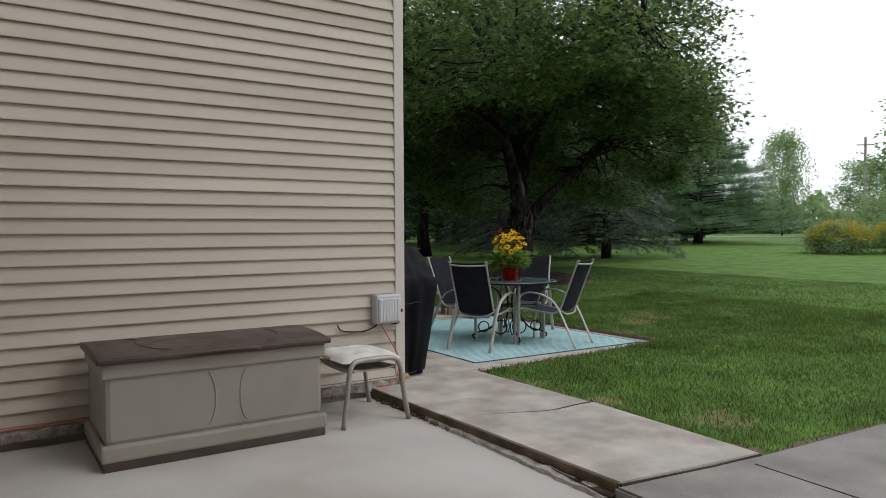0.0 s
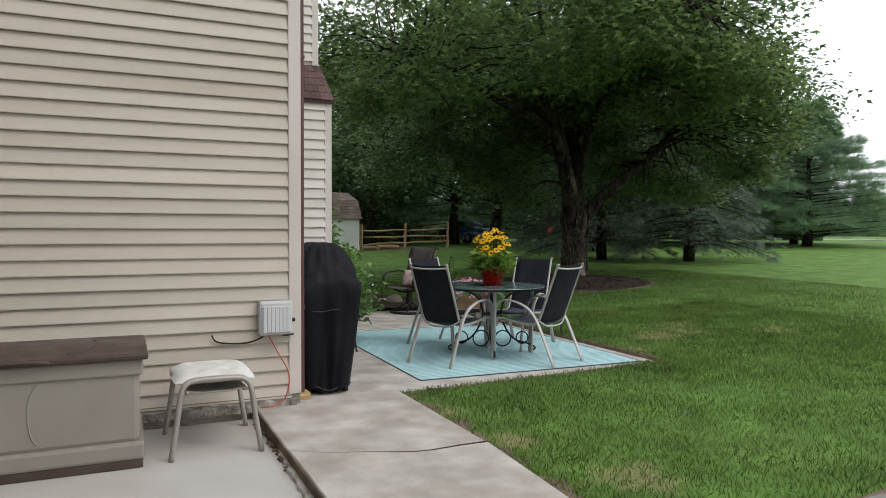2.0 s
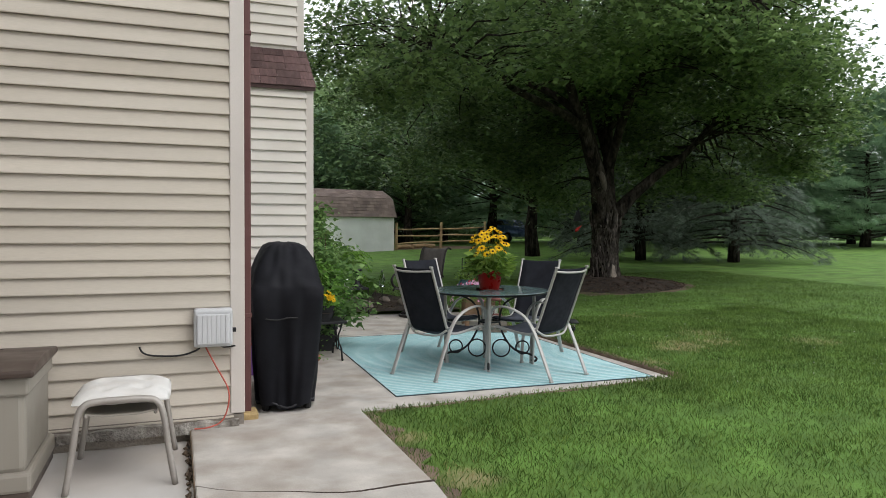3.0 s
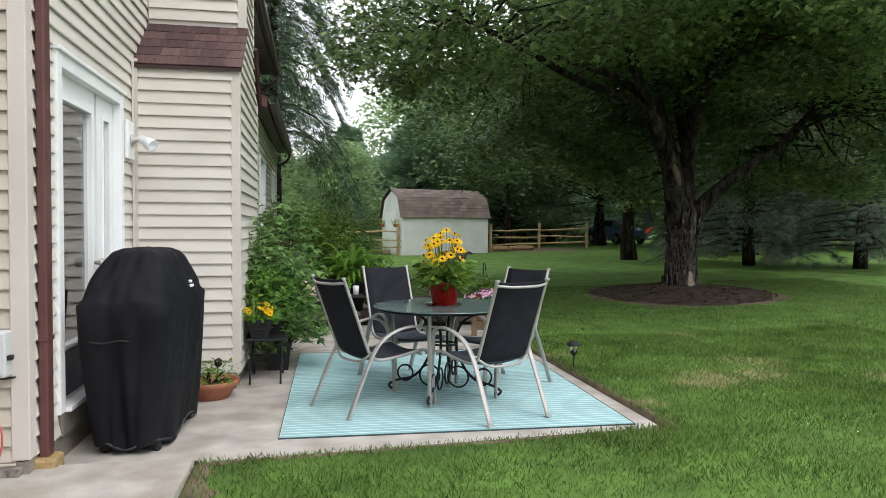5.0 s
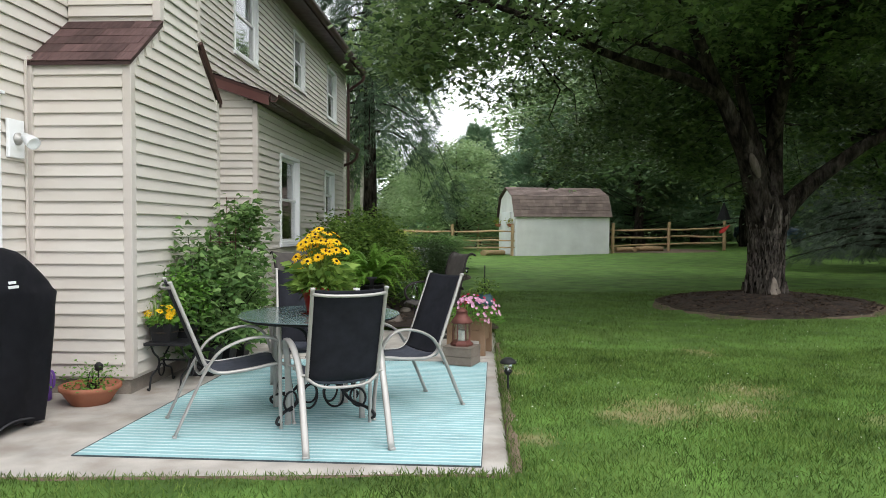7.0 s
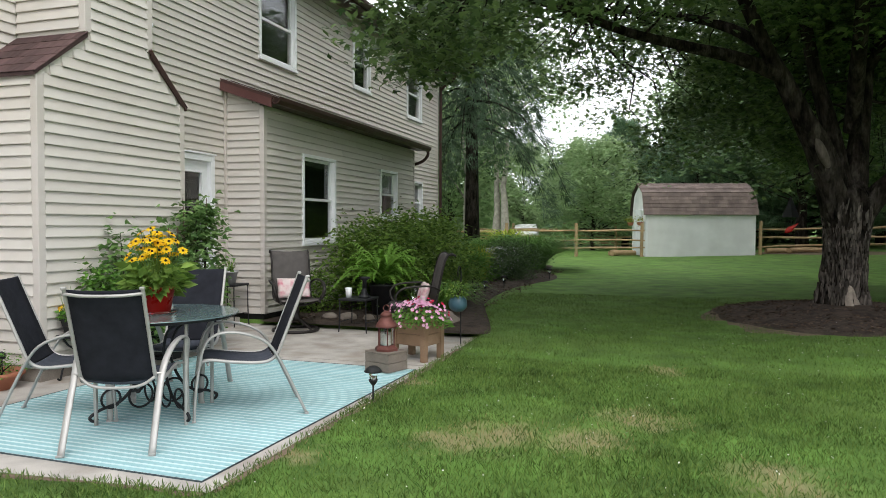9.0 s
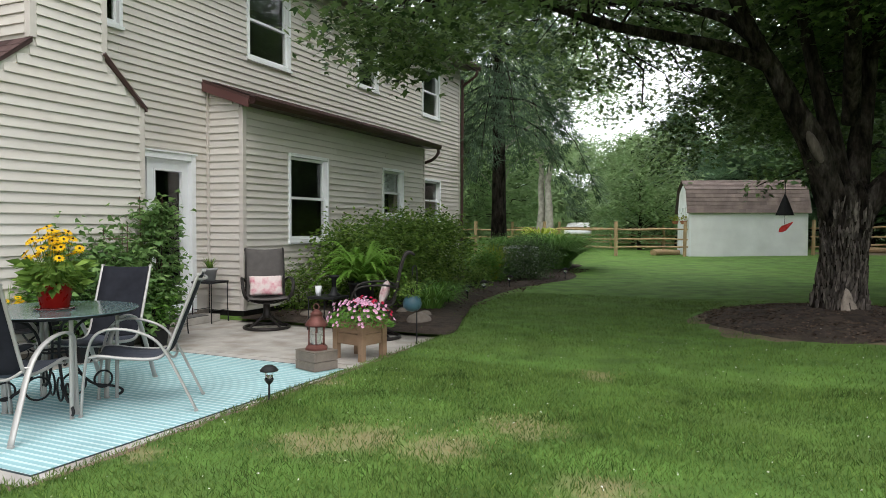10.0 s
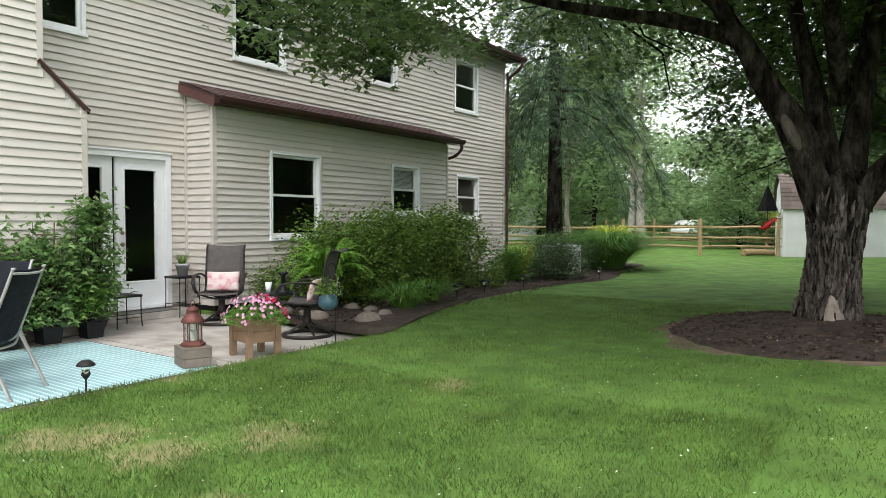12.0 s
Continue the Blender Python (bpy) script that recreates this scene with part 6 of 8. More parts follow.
def grill():
    g = thing("covered_grill", pose(3.385, 6.06, 0.0, 0, 0, -4), "barbecue grill under a black fabric cover", "grill")
    bm = bmesh.new()
    levels = [(0.035, 0.215, 0.47), (0.10, 0.22, 0.48), (0.22, 0.232, 0.50), (0.36, 0.24, 0.52), (0.52, 0.248, 0.54), (0.68, 0.255, 0.56), (0.82, 0.260, 0.572), (0.91, 0.262, 0.576),
              (0.935, 0.258, 0.570), (0.98, 0.245, 0.53), (1.04, 0.228, 0.475), (1.10, 0.208, 0.42), (1.16, 0.182, 0.365), (1.20, 0.155, 0.32), (1.222, 0.11, 0.25), (1.23, 0.04, 0.10)]
    n = 120
    rings = []
    for z, hx, hy in levels:
        row = []
        for k in range(n):
            a = 2 * math.pi * k / n
            c, s = math.cos(a), math.sin(a)
            p = 11.0 if z < 0.92 else 6.0
            q = (abs(c) ** p + abs(s) ** p) ** (-1 / p)
            if z < 0.93:
                w = (1 - z / 0.93) ** 0.7
                crease = abs(math.sin(3.5 * a + 0.9 + 0.7 * z)) ** 5 + 0.7 * abs(math.sin(5.0 * a + 2.1 - 1.1 * z)) ** 7
                fold = -0.085 * w * crease + 0.022 * w * math.sin(9 * a + 3 * z) + 0.018 * noise.noise(Vector((c * 3, s * 3, z * 4)))
            else:
                fold = 0.05 * noise.noise(Vector((c * 2.6, s * 2.6, z * 7))) - 0.03 * abs(math.sin(4 * a + 6 * z)) ** 6
            row.append(bm.verts.new((c * q * hx * (1 + fold * 1.3), s * q * hy * (1 + fold), z + 0.025 * math.sin(5 * a) * (z < 0.05) + 0.014 * noise.noise(Vector((c * 4, s * 4, z * 9))) * (z > 0.92))))
        rings.append(row)
    for a, b in zip(rings, rings[1:]):
        for k in range(n):
            bm.faces.new((a[k], a[(k + 1) % n], b[(k + 1) % n], b[k]))
    bm.faces.new(rings[-1])
    part("cover", bm, COVER, g, "black fabric cover with soft folds", True)
    # hem colour raised above the cover's black to imitate a reflected strip
    HEM = material("reflecting_hem_cloth", (0.045, 0.045, 0.05), 0.8, spread=0.25, size=12, bump=0.2)
    part("hem", tube([(math.cos(a) * 0.212 * (abs(math.cos(a)) ** 5 + abs(math.sin(a)) ** 5) ** -0.2, math.sin(a) * 0.462 * (abs(math.cos(a)) ** 5 + abs(math.sin(a)) ** 5) ** -0.2, 0.06 + 0.025 * math.sin(5 * a)) for a in (2 * math.pi * k / 48 for k in range(48))], 0.007, 6, close=True), HEM, g, "hem painted grey for its reflected light")
    part("drawstring", tube(smooth_path([(-0.16, -0.568, 0.70), (-0.08, -0.572, 0.69), (0.0, -0.572, 0.705), (0.06, -0.568, 0.70)], 4), 0.006, 6), BLACK_RUBBER, g)
    for k, (w, dz) in enumerate(((0.06, 0.0), (0.09, -0.028))):
        part("printed_bar", box(0.228 + 0.007 * k, 0.10 - w / 2, 1.0 + dz - 0.008, 0.252 + 0.008 * k, 0.10 + w / 2, 1.0 + dz + 0.010, 0.002), WHITE, g, "white printed mark")
    for x in (-0.15, 0.15):
        for y in (-0.36, 0.36):
            part("caster", lathe([(0.02, 0.0), (0.03, 0.01), (0.03, 0.05), (0.02, 0.06)], 10), BLACK_RUBBER, g).location = (x, y, 0)


grill()

# ---- pots and small tables by the chimney ----
TERRACOTTA = material("terracotta", (0.34, 0.125, 0.07), 0.75, spread=0.08, size=8, fine=150, bump=0.2, second=(0.42, 0.22, 0.15), stain=5, amount=0.35)
BLACK_POT = material("black_plastic_pot", (0.02, 0.02, 0.022), 0.5, spread=0.1, size=8, bump=0.05)
RED_POT = material("red_glazed_pot", (0.42, 0.018, 0.014), 0.3, spread=0.05, size=8, bump=0.03)
PETAL_YELLOW = leaf_material("yellow_petal", (0.78, 0.46, 0.01), (0.88, 0.62, 0.03), 0.6, 0.35)
PETAL_PINK = leaf_material("pink_petal", (0.50, 0.13, 0.32), (0.78, 0.46, 0.62), 0.6, 0.25)
PETAL_RED = leaf_material("red_petal", (0.40, 0.01, 0.04), (0.55, 0.03, 0.08), 0.6, 0.25)
DARK_EYE = material("flower_eye", (0.035, 0.018, 0.01), 0.9, spread=0.2, size=30, bump=0.2)


def pot(name, m, profile, mat, label, n=28, group=""):
    p = thing(name, m, label, "plant pot", group)
    part("pot_body", lathe(profile, n, True), mat, p, smooth=n > 8)
    part("potting_soil", lathe([(profile[-1][0] * 0.02, profile[-1][1] - 0.03), (profile[-2][0] * 0.9, profile[-1][1] - 0.03), (profile[-2][0] * 0.9, profile[-1][1] - 0.028), (0.01, profile[-1][1] - 0.012)], 20), SOIL, p)
    return p


def vessel(r0, r1, h, rim=0.012, wall=0.012):
    """Outline of a tapered pot with a rim, open at the top."""
    return [(r0 * 0.2, 0), (r0, 0), (r1, h - 0.03), (r1 + rim, h - 0.03), (r1 + rim, h), (r1 - wall, h), (r1 - wall - 0.004, h - 0.05)]


def daisies(m, count, spread, h0, h1, petal, label, name, seed, leafmat=SHRUB_LEAF, r=0.036, leaf=0.075, leaves=420, eye=True):
    """Stems with ray flowers over a mass of leaves."""
    t = thing(name, m, label, "flowers")
    rs = random.Random(seed)
    pl, out, sz = [], [], []
    for k in range(count):
        a, q = rs.uniform(0, 2 * math.pi), math.sqrt(rs.random())
        x, y = spread * q * math.cos(a), spread * q * math.sin(a)
        z = h0 + (h1 - h0) * (0.35 + 0.65 * rs.random()) * (1 - 0.35 * q * q)
        tilt = Vector((x * 3 + rs.uniform(-0.4, 0.4), y * 3 + rs.uniform(-0.4, 0.4) - 0.3, 0.8)).normalized()
        stem = smooth_path([(x * 0.2, y * 0.2, 0.0), (x * 0.6, y * 0.6, z * 0.5), (x, y, z)], 3)
        f = part("flower_stem", tube(stem, 0.0025, 5), SHRUB_LEAF, t)
        e1 = tilt.orthogonal().normalized()
        e2 = tilt.cross(e1)
        n = 11
        bm = bmesh.new()
        for j in range(n):
            b = 2 * math.pi * j / n
            d = e1 * math.cos(b) + e2 * math.sin(b)
            w = tilt.cross(d) * r * 0.24
            c = Vector((x, y, z))
            vs = [bm.verts.new(c + d * r * 0.2), bm.verts.new(c + d * r * 0.6 + w + tilt * 0.004), bm.verts.new(c + d * r * rs.uniform(0.95, 1.15) - tilt * 0.004), bm.verts.new(c + d * r * 0.6 - w + tilt * 0.004)]
            bm.faces.new(vs)
        fl = part("flower", bm, petal, t)
        if eye:
            bm = bmesh.new()
            bmesh.ops.create_icosphere(bm, subdivisions=1, radius=r * 0.23)
            bmesh.ops.translate(bm, vec=Vector((x, y, z)) + tilt * 0.004, verts=bm.verts)
            part("flower_eye", bm, DARK_EYE, fl)
    rr = np.random.RandomState(seed)
    a, q = rr.uniform(0, 2 * np.pi, leaves), np.sqrt(rr.uniform(0, 1, leaves))
    zz = rr.uniform(0.0, h0 + 0.25 * (h1 - h0), leaves)
    places = np.stack([spread * 0.95 * q * np.cos(a), spread * 0.95 * q * np.sin(a), zz], 1)
    tagged(foliage("leaf_mass", places, rr.uniform(0.6, 1.3, leaves) * leaf, leafmat, t, OVAL, seed, 0.9), kind="stuff")
    return t


pot("flower_pot", pose(5.50, 6.79, TZ + 0.012), vessel(0.095, 0.125, 0.19), RED_POT, "glossy red flower pot on the glass table")
s = lathe([(0.02, 0), (0.13, 0), (0.15, 0.012), (0.145, 0.014), (0.02, 0.008)], 28)
sa = part("saucer", s, GLASS, None, smooth=True)
sa.matrix_basis = pose(5.50, 6.79, TZ + 0.0095)
tagged(sa, "clear saucer below the red flower pot", "saucer")
daisies(pose(5.50, 6.79, TZ + 0.17), 50, 0.20, 0.10, 0.46, PETAL_YELLOW, "yellow black-eyed flowers in the red pot", "potted_flowers", 91, SHRUB_LEAF, 0.040, 0.10, 420)

pot("planter_bowl", pose(3.64, 7.04, 0.0), [(0.05, 0), (0.14, 0), (0.205, 0.10), (0.225, 0.115), (0.225, 0.145), (0.205, 0.145), (0.198, 0.11)], TERRACOTTA, "terracotta planter bowl with sparse green plants")
shrub("bowl_plant", pose(3.64, 7.04, 0.11), (0.2, 0.2, 0.13), BRIGHT_LEAF, "sparse light-green plants in the terracotta bowl", 92, 34, 12, 0.03, category="plant", stems=10)


def solar_light(m, h=0.27, name="solar_light", label="black solar path light on a stake"):
    s = thing(name, m, label, "path light", "solar path lights")
    part("stake", tube([(0, 0, -0.05), (0, 0, h * 0.55)], 0.008, 8), BLACK_RUBBER, s)
    part("lower_cup", lathe([(0.008, h * 0.45), (0.02, h * 0.5), (0.034, h * 0.58), (0.036, h * 0.62), (0.03, h * 0.62), (0.01, h * 0.55)], 16), BLACK_RUBBER, s, smooth=True)
    part("lens", lathe([(0.028, h * 0.62), (0.034, h * 0.86), (0.02, h * 0.86)], 16), GLASS, s, smooth=True)
    part("cap", lathe([(0.068, h * 0.84), (0.07, h * 0.87), (0.05, h * 0.95), (0.03, h), (0.01, h)], 20), BLACK_RUBBER, s, smooth=True)
    return s


sl = solar_light(pose(6.89, 7.51, 0.035))
for x, y, h in ((5.85, 14.3, 1.0), (5.78, 15.3, 1.0), (5.82, 16.7, 1.0), (6.35, 19.2, 1.05), (5.75, 13.7, 0.9)):
    copy_thing(sl, pose(x, y, ground_z(x, y) + 0.01))
sl2 = thing("garden_stake_light", pose(3.68, 7.08, 0.10, 8, 6, 0), "small black stake light in the terracotta bowl", "path light")
part("stake", tube([(0, 0, 0), (0, 0, 0.16)], 0.006, 8), BLACK_RUBBER, sl2)
part("cap", lathe([(0.018, 0.15), (0.03, 0.16), (0.03, 0.20), (0.012, 0.215)], 14), BLACK_RUBBER, sl2)


def scroll_table(m, w, d, h):
    """A slatted top on two scrolled iron ends."""
    t = thing("plant_stand", m, "small dark iron plant stand with scrolled legs", "plant stand")
    part("stand_top", box(-w / 2, -d / 2, h - 0.025, w / 2, d / 2, h, 0.005), IRON, t)
    for x in (-w / 2 + 0.05, w / 2 - 0.05):
        for s in (-1, 1):
            pts = [(x, s * d * 0.42, h - 0.03), (x, s * d * 0.30, h * 0.75), (x, s * d * 0.10, h * 0.58), (x, s * d * 0.16, h * 0.40), (x, s * d * 0.40, h * 0.30), (x, s * d * 0.46, h * 0.15), (x, s * d * 0.5, 0.008), (x, s * d * 0.56, 0.02)]
            part("leg", tube(smooth_path(pts, 5), 0.009, 6), IRON, t, smooth=True)
        part("ring", ring((x, 0, h * 0.34), h * 0.13, 0.007, 18, 6, "x"), IRON, t, smooth=True)
    part("stretcher", tube([(-w / 2 + 0.05, 0, h * 0.55), (w / 2 - 0.05, 0, h * 0.55)], 0.008, 6), IRON, t)
    return t


scroll_table(pose(4.04, 7.68, 0.0), 0.36, 0.46, 0.40)
pot("window_box", pose(3.99, 7.57, 0.40, 0, 0, 45), vessel(0.10, 0.135, 0.16), BLACK_POT, "square black plastic pot of yellow flowers", 4)
daisies(pose(3.99, 7.57, 0.54), 16, 0.15, 0.05, 0.17, PETAL_YELLOW, "small yellow flowers in a black pot", "potted_flowers", 93, BRIGHT_LEAF, 0.034, 0.055, 220, False)
pot("window_box", pose(4.06, 7.81, 0.40, 0, 0, 45), vessel(0.10, 0.135, 0.14), BLACK_POT, "square black plastic pot of herbs", 4)
shrub("basil_plant", pose(4.05, 7.80, 0.50), (0.18, 0.18, 0.42), BRIGHT_LEAF, "bright green leafy herb in a black pot", 94, 40, 16, 0.06, category="plant", stems=8)
clump("herb_sprig", pose(3.95, 7.50, 0.52), SHRUB_LEAF, "thin upright green sprigs in a pot", 95, 16, 0.34, 0.08, 0.004, 0.1)


def tomato(m, h, r, seed, cage=True):
    t = shrub("tomato_plant", m, (r, r, h), TOMATO_LEAF, "tall leafy green tomato plant against the siding", seed, int(72 * h), 25, 0.082, LOBED, "plant", 16)
    if cage:
        c = thing("tomato_cage", m, "thin rusty wire plant support", "plant support")
        rust = RED_METAL
        for k in range(3):
            a = 2 * math.pi * k / 3
            part("wire", tube([(0.11 * math.cos(a), 0.11 * math.sin(a), 0.0), (0.14 * math.cos(a), 0.14 * math.sin(a), h + 0.12)], 0.004, 5), rust, c)
        for z in (0.3, 0.65, 1.0):
            part("hoop", ring((0, 0, z), 0.135, 0.004, 20, 5), rust, c)
    return t


for x, y, h, r, seed, cg in ((4.12, 8.15, 0.98, 0.42, 96, False), (4.10, 8.62, 1.02, 0.38, 97, True), (4.08, 9.12, 1.34, 0.25, 98, True)):
    pot("nursery_pot", pose(x, y, 0, 0, 0, 45), vessel(0.13, 0.17, 0.27), BLACK_POT, "square black plastic nursery pot on the patio", 4, "tomato pots")
    tomato(pose(x, y, 0.22), h, r, seed, cg)
shrub("pepper_plant", pose(4.2, 9.0, 0.24), (0.2, 0.2, 0.42), BRIGHT_LEAF, "low bright green plant in a black pot", 99, 40, 20, 0.06, category="plant")
PURPLE = material("purple_plastic", (0.16, 0.07, 0.33), 0.45, spread=0.05, size=8, bump=0.03)
j = thing("plant_food_jug", pose(3.22, 7.08, 0.0), "purple plastic jug with red cap by the wall", "jug")
part("jug_body", lathe([(0.02, 0), (0.07, 0), (0.075, 0.02), (0.075, 0.2), (0.05, 0.25), (0.03, 0.27)], 18), PURPLE, j, smooth=True)
part("cap", lathe([(0.03, 0.27), (0.05, 0.275), (0.05, 0.31), (0.02, 0.315)], 14), RED_POT, j, "dark red cap")
part("jug_handle", tube(smooth_path([(0.05, 0, 0.24), (0.10, 0, 0.22), (0.10, 0, 0.12), (0.07, 0, 0.10)], 4), 0.010, 6), PURPLE, j)

# ---- by the glass door ----
def wire_table(m, w, h, label):
    t = thing("side_table", m, label, "side table")
    part("tabletop", box(-w / 2, -w / 2, h - 0.03, w / 2, w / 2, h, 0.006), IRON, t)
    for x in (-1, 1):
        for y in (-1, 1):
            q = w / 2 - 0.015
            part("leg", tube(smooth_path([(x * q, y * q, h - 0.02), (x * q, y * q, h * 0.4), (x * (q + 0.01), y * (q + 0.01), 0)], 2), 0.008, 6), IRON, t)
    for s in (-1, 1):
        part("stretcher", tube([(s * (w / 2 - 0.015), -w / 2, h * 0.3), (s * (w / 2 - 0.015), w / 2, h * 0.3)], 0.006, 6), IRON, t)
    return t


wire_table(pose(3.60, 9.80, 0.0), 0.36, 0.42, "small black metal side table beside the door")
jar = thing("glass_jar", pose(3.62, 9.74, 0.42), "clear glass jar on the side table", "jar")
part("glass", lathe([(0.01, 0), (0.035, 0), (0.038, 0.02), (0.038, 0.09), (0.028, 0.11), (0.028, 0.13), (0.025, 0.13)], 18), GLASS, jar, smooth=True)
pot("round_pot", pose(3.42, 9.55, 0.0), [(0.05, 0), (0.11, 0), (0.15, 0.10), (0.14, 0.22), (0.12, 0.25), (0.10, 0.25), (0.10, 0.22)], BLACK_POT, "rounded black garden pot by the door")
wire_table(pose(3.26, 10.95, 0.0), 0.36, 0.58, "small dark side table in the wall corner")
ZINC = material("pale_grey_pot", (0.42, 0.42, 0.42), 0.6, spread=0.05, size=8, bump=0.05)
pot("small_pot", pose(3.26, 10.95, 0.58), vessel(0.065, 0.095, 0.18), ZINC, "pale grey pot with a spiky plant")
clump("spiky_plant", pose(3.26, 10.95, 0.73), SHRUB_LEAF, "small spiky green plant in grey pot", 101, 44, 0.22, 0.13, 0.008, 0.15)

# ---- swivel chairs and what stands round them ----
DARK_FRAME = material("dark_bronze_frame", (0.028, 0.024, 0.022), 0.45, metal=0.3, spread=0.1, size=12, bump=0.03)
PILLOW = material("pink_print_cloth", (0.72, 0.60, 0.58), 0.95, spread=0.05, size=9, fine=500, bump=0.2, second=(0.55, 0.14, 0.20), stain=11, amount=0.9)


def cushion(m, w, h, label):
    bm = bmesh.new()
    n = 16
    for side in (-1, 1):
        rows = []
        for i in range(n + 1):
            row = []
            for k in range(n + 1):
                a, b = -1 + 2 * i / n, -1 + 2 * k / n
                f = (max(0, 1 - a * a) * max(0, 1 - b * b)) ** 0.4
                pinch = 1 - 0.06 * (1 - abs(a)) * (abs(b) > 0.9) - 0.05 * (1 - abs(b)) * (abs(a) > 0.9)
                row.append(bm.verts.new((a * w / 2 * pinch, side * 0.055 * f, b * h / 2 * pinch)))
            rows.append(row)
        for i in range(n):
            for k in range(n):
                bm.faces.new((rows[i][k], rows[i + 1][k], rows[i + 1][k + 1], rows[i][k + 1]))
    bmesh.ops.remove_doubles(bm, verts=bm.verts, dist=0.002)
    bmesh.ops.recalc_face_normals(bm, faces=bm.faces)
    p = part("throw_pillow", bm, PILLOW, None, smooth=True)
    p.matrix_basis = m
    return tagged(p, label, "pillow")


def swivel_chair(m):
    c = thing("swivel_chair", m, "dark-framed swivel patio chair with taupe mesh sling", "chair", "swivel chairs")
    hw = 0.25
    shape = [(-0.46, 1.02), (-0.40, 1.045), (-0.345, 1.0), (-0.30, 0.86), (-0.25, 0.62), (-0.22, 0.48), (-0.16, 0.42), (0.0, 0.415), (0.18, 0.43), (0.27, 0.425), (0.30, 0.39)]
    for s in (-1, 1):
        part("seat_rail", tube(smooth_path([(s * hw, y, z) for y, z in shape], 4), 0.014, 8), DARK_FRAME, c, smooth=True)
        arm = smooth_path([(s * 0.25, -0.28, 0.60), (s * 0.30, -0.16, 0.66), (s * 0.315, 0.02, 0.665), (s * 0.32, 0.19, 0.64), (s * 0.315, 0.27, 0.56), (s * 0.29, 0.25, 0.46), (s * 0.25, 0.18, 0.41)], 4)
        part("armrest", tube(arm, 0.022, 8, 0.55), DARK_FRAME, c, smooth=True)
    fine = [(p.y, p.z) for p in smooth_path([(0, y, z) for y, z in shape], 4)]
    part("backrest", sling(fine[1:24], hw - 0.01, waist=0.008), SLING_TAUPE, c, "taupe mesh backrest", True)
    part("seat", sling(fine[23:-3], hw - 0.01, waist=0.012), SLING_TAUPE, c, "taupe mesh seat", True)
    part("base_ring", ring((0, 0, 0.022), 0.29, 0.021, 36, 8), DARK_FRAME, c, smooth=True)
    for k in range(4):
        a = math.pi / 2 * k + 0.6
        u = Vector((math.cos(a), math.sin(a), 0))
        part("base_spoke", tube(smooth_path([u * 0.285 + Vector((0, 0, 0.03)), u * 0.16 + Vector((0, 0, 0.10)), u * 0.05 + Vector((0, 0, 0.16))], 4), 0.014, 8), DARK_FRAME, c, smooth=True)
    part("swivel_post", lathe([(0.05, 0.14), (0.06, 0.18), (0.045, 0.22), (0.045, 0.32), (0.09, 0.34), (0.09, 0.36)], 16), DARK_FRAME, c, smooth=True)
    for y in (-0.12, 0.14):
        part("seat_bar", tube(smooth_path([(-hw, y, 0.405), (-0.1, y, 0.355), (0.1, y, 0.355), (hw, y, 0.405)], 4), 0.014, 8), DARK_FRAME, c, smooth=True)
    return c


sw = swivel_chair(pose(4.38, 10.76, 0.0, 0, 0, 222))
copy_thing(sw, pose(6.08, 10.66, 0.0, 0, 0, 118))
cushion(pose(4.31, 10.84, 0.56, 16, 0, 222), 0.44, 0.27, "pink patterned throw pillow on swivel chair")
cushion(pose(6.17, 10.71, 0.56, 18, 0, 118), 0.42, 0.27, "pink patterned throw pillow on swivel chair")
wire_table(pose(5.15, 11.05, 0.0), 0.40, 0.44, "small dark metal table between swivel chairs")
mug = thing("white_cup", pose(5.03, 11.0, 0.44), "tall white cup on the small table", "cup")
part("cup_body", lathe([(0.01, 0), (0.035, 0), (0.045, 0.13), (0.040, 0.13), (0.032, 0.01)], 18), WHITE, mug, smooth=True)
cl = thing("candle_lantern", pose(5.22, 11.08, 0.44), "black metal candle lantern on the small table", "lantern")
part("base", lathe([(0.02, 0), (0.085, 0), (0.085, 0.015), (0.045, 0.05), (0.03, 0.12)], 20), IRON, cl, smooth=True)
part("neck", lathe([(0.03, 0.12), (0.028, 0.22), (0.07, 0.25), (0.07, 0.27), (0.03, 0.27)], 20), IRON, cl, smooth=True)
bot = thing("glass_bottle", pose(5.75, 11.55, 0.05), "clear glass bottle on a garden stake", "bottle")
part("stake", tube([(0, 0, 0), (0, 0, 0.34)], 0.006, 6), IRON, bot)
part("bottle_body", lathe([(0.01, 0.34), (0.045, 0.34), (0.05, 0.38), (0.05, 0.47), (0.02, 0.54), (0.018, 0.60), (0.022, 0.61)], 18), GLASS, bot, smooth=True)
pot("fern_pot", pose(5.05, 12.1, 0.04), vessel(0.14, 0.19, 0.5), BLACK_POT, "dark pot holding a large fern")


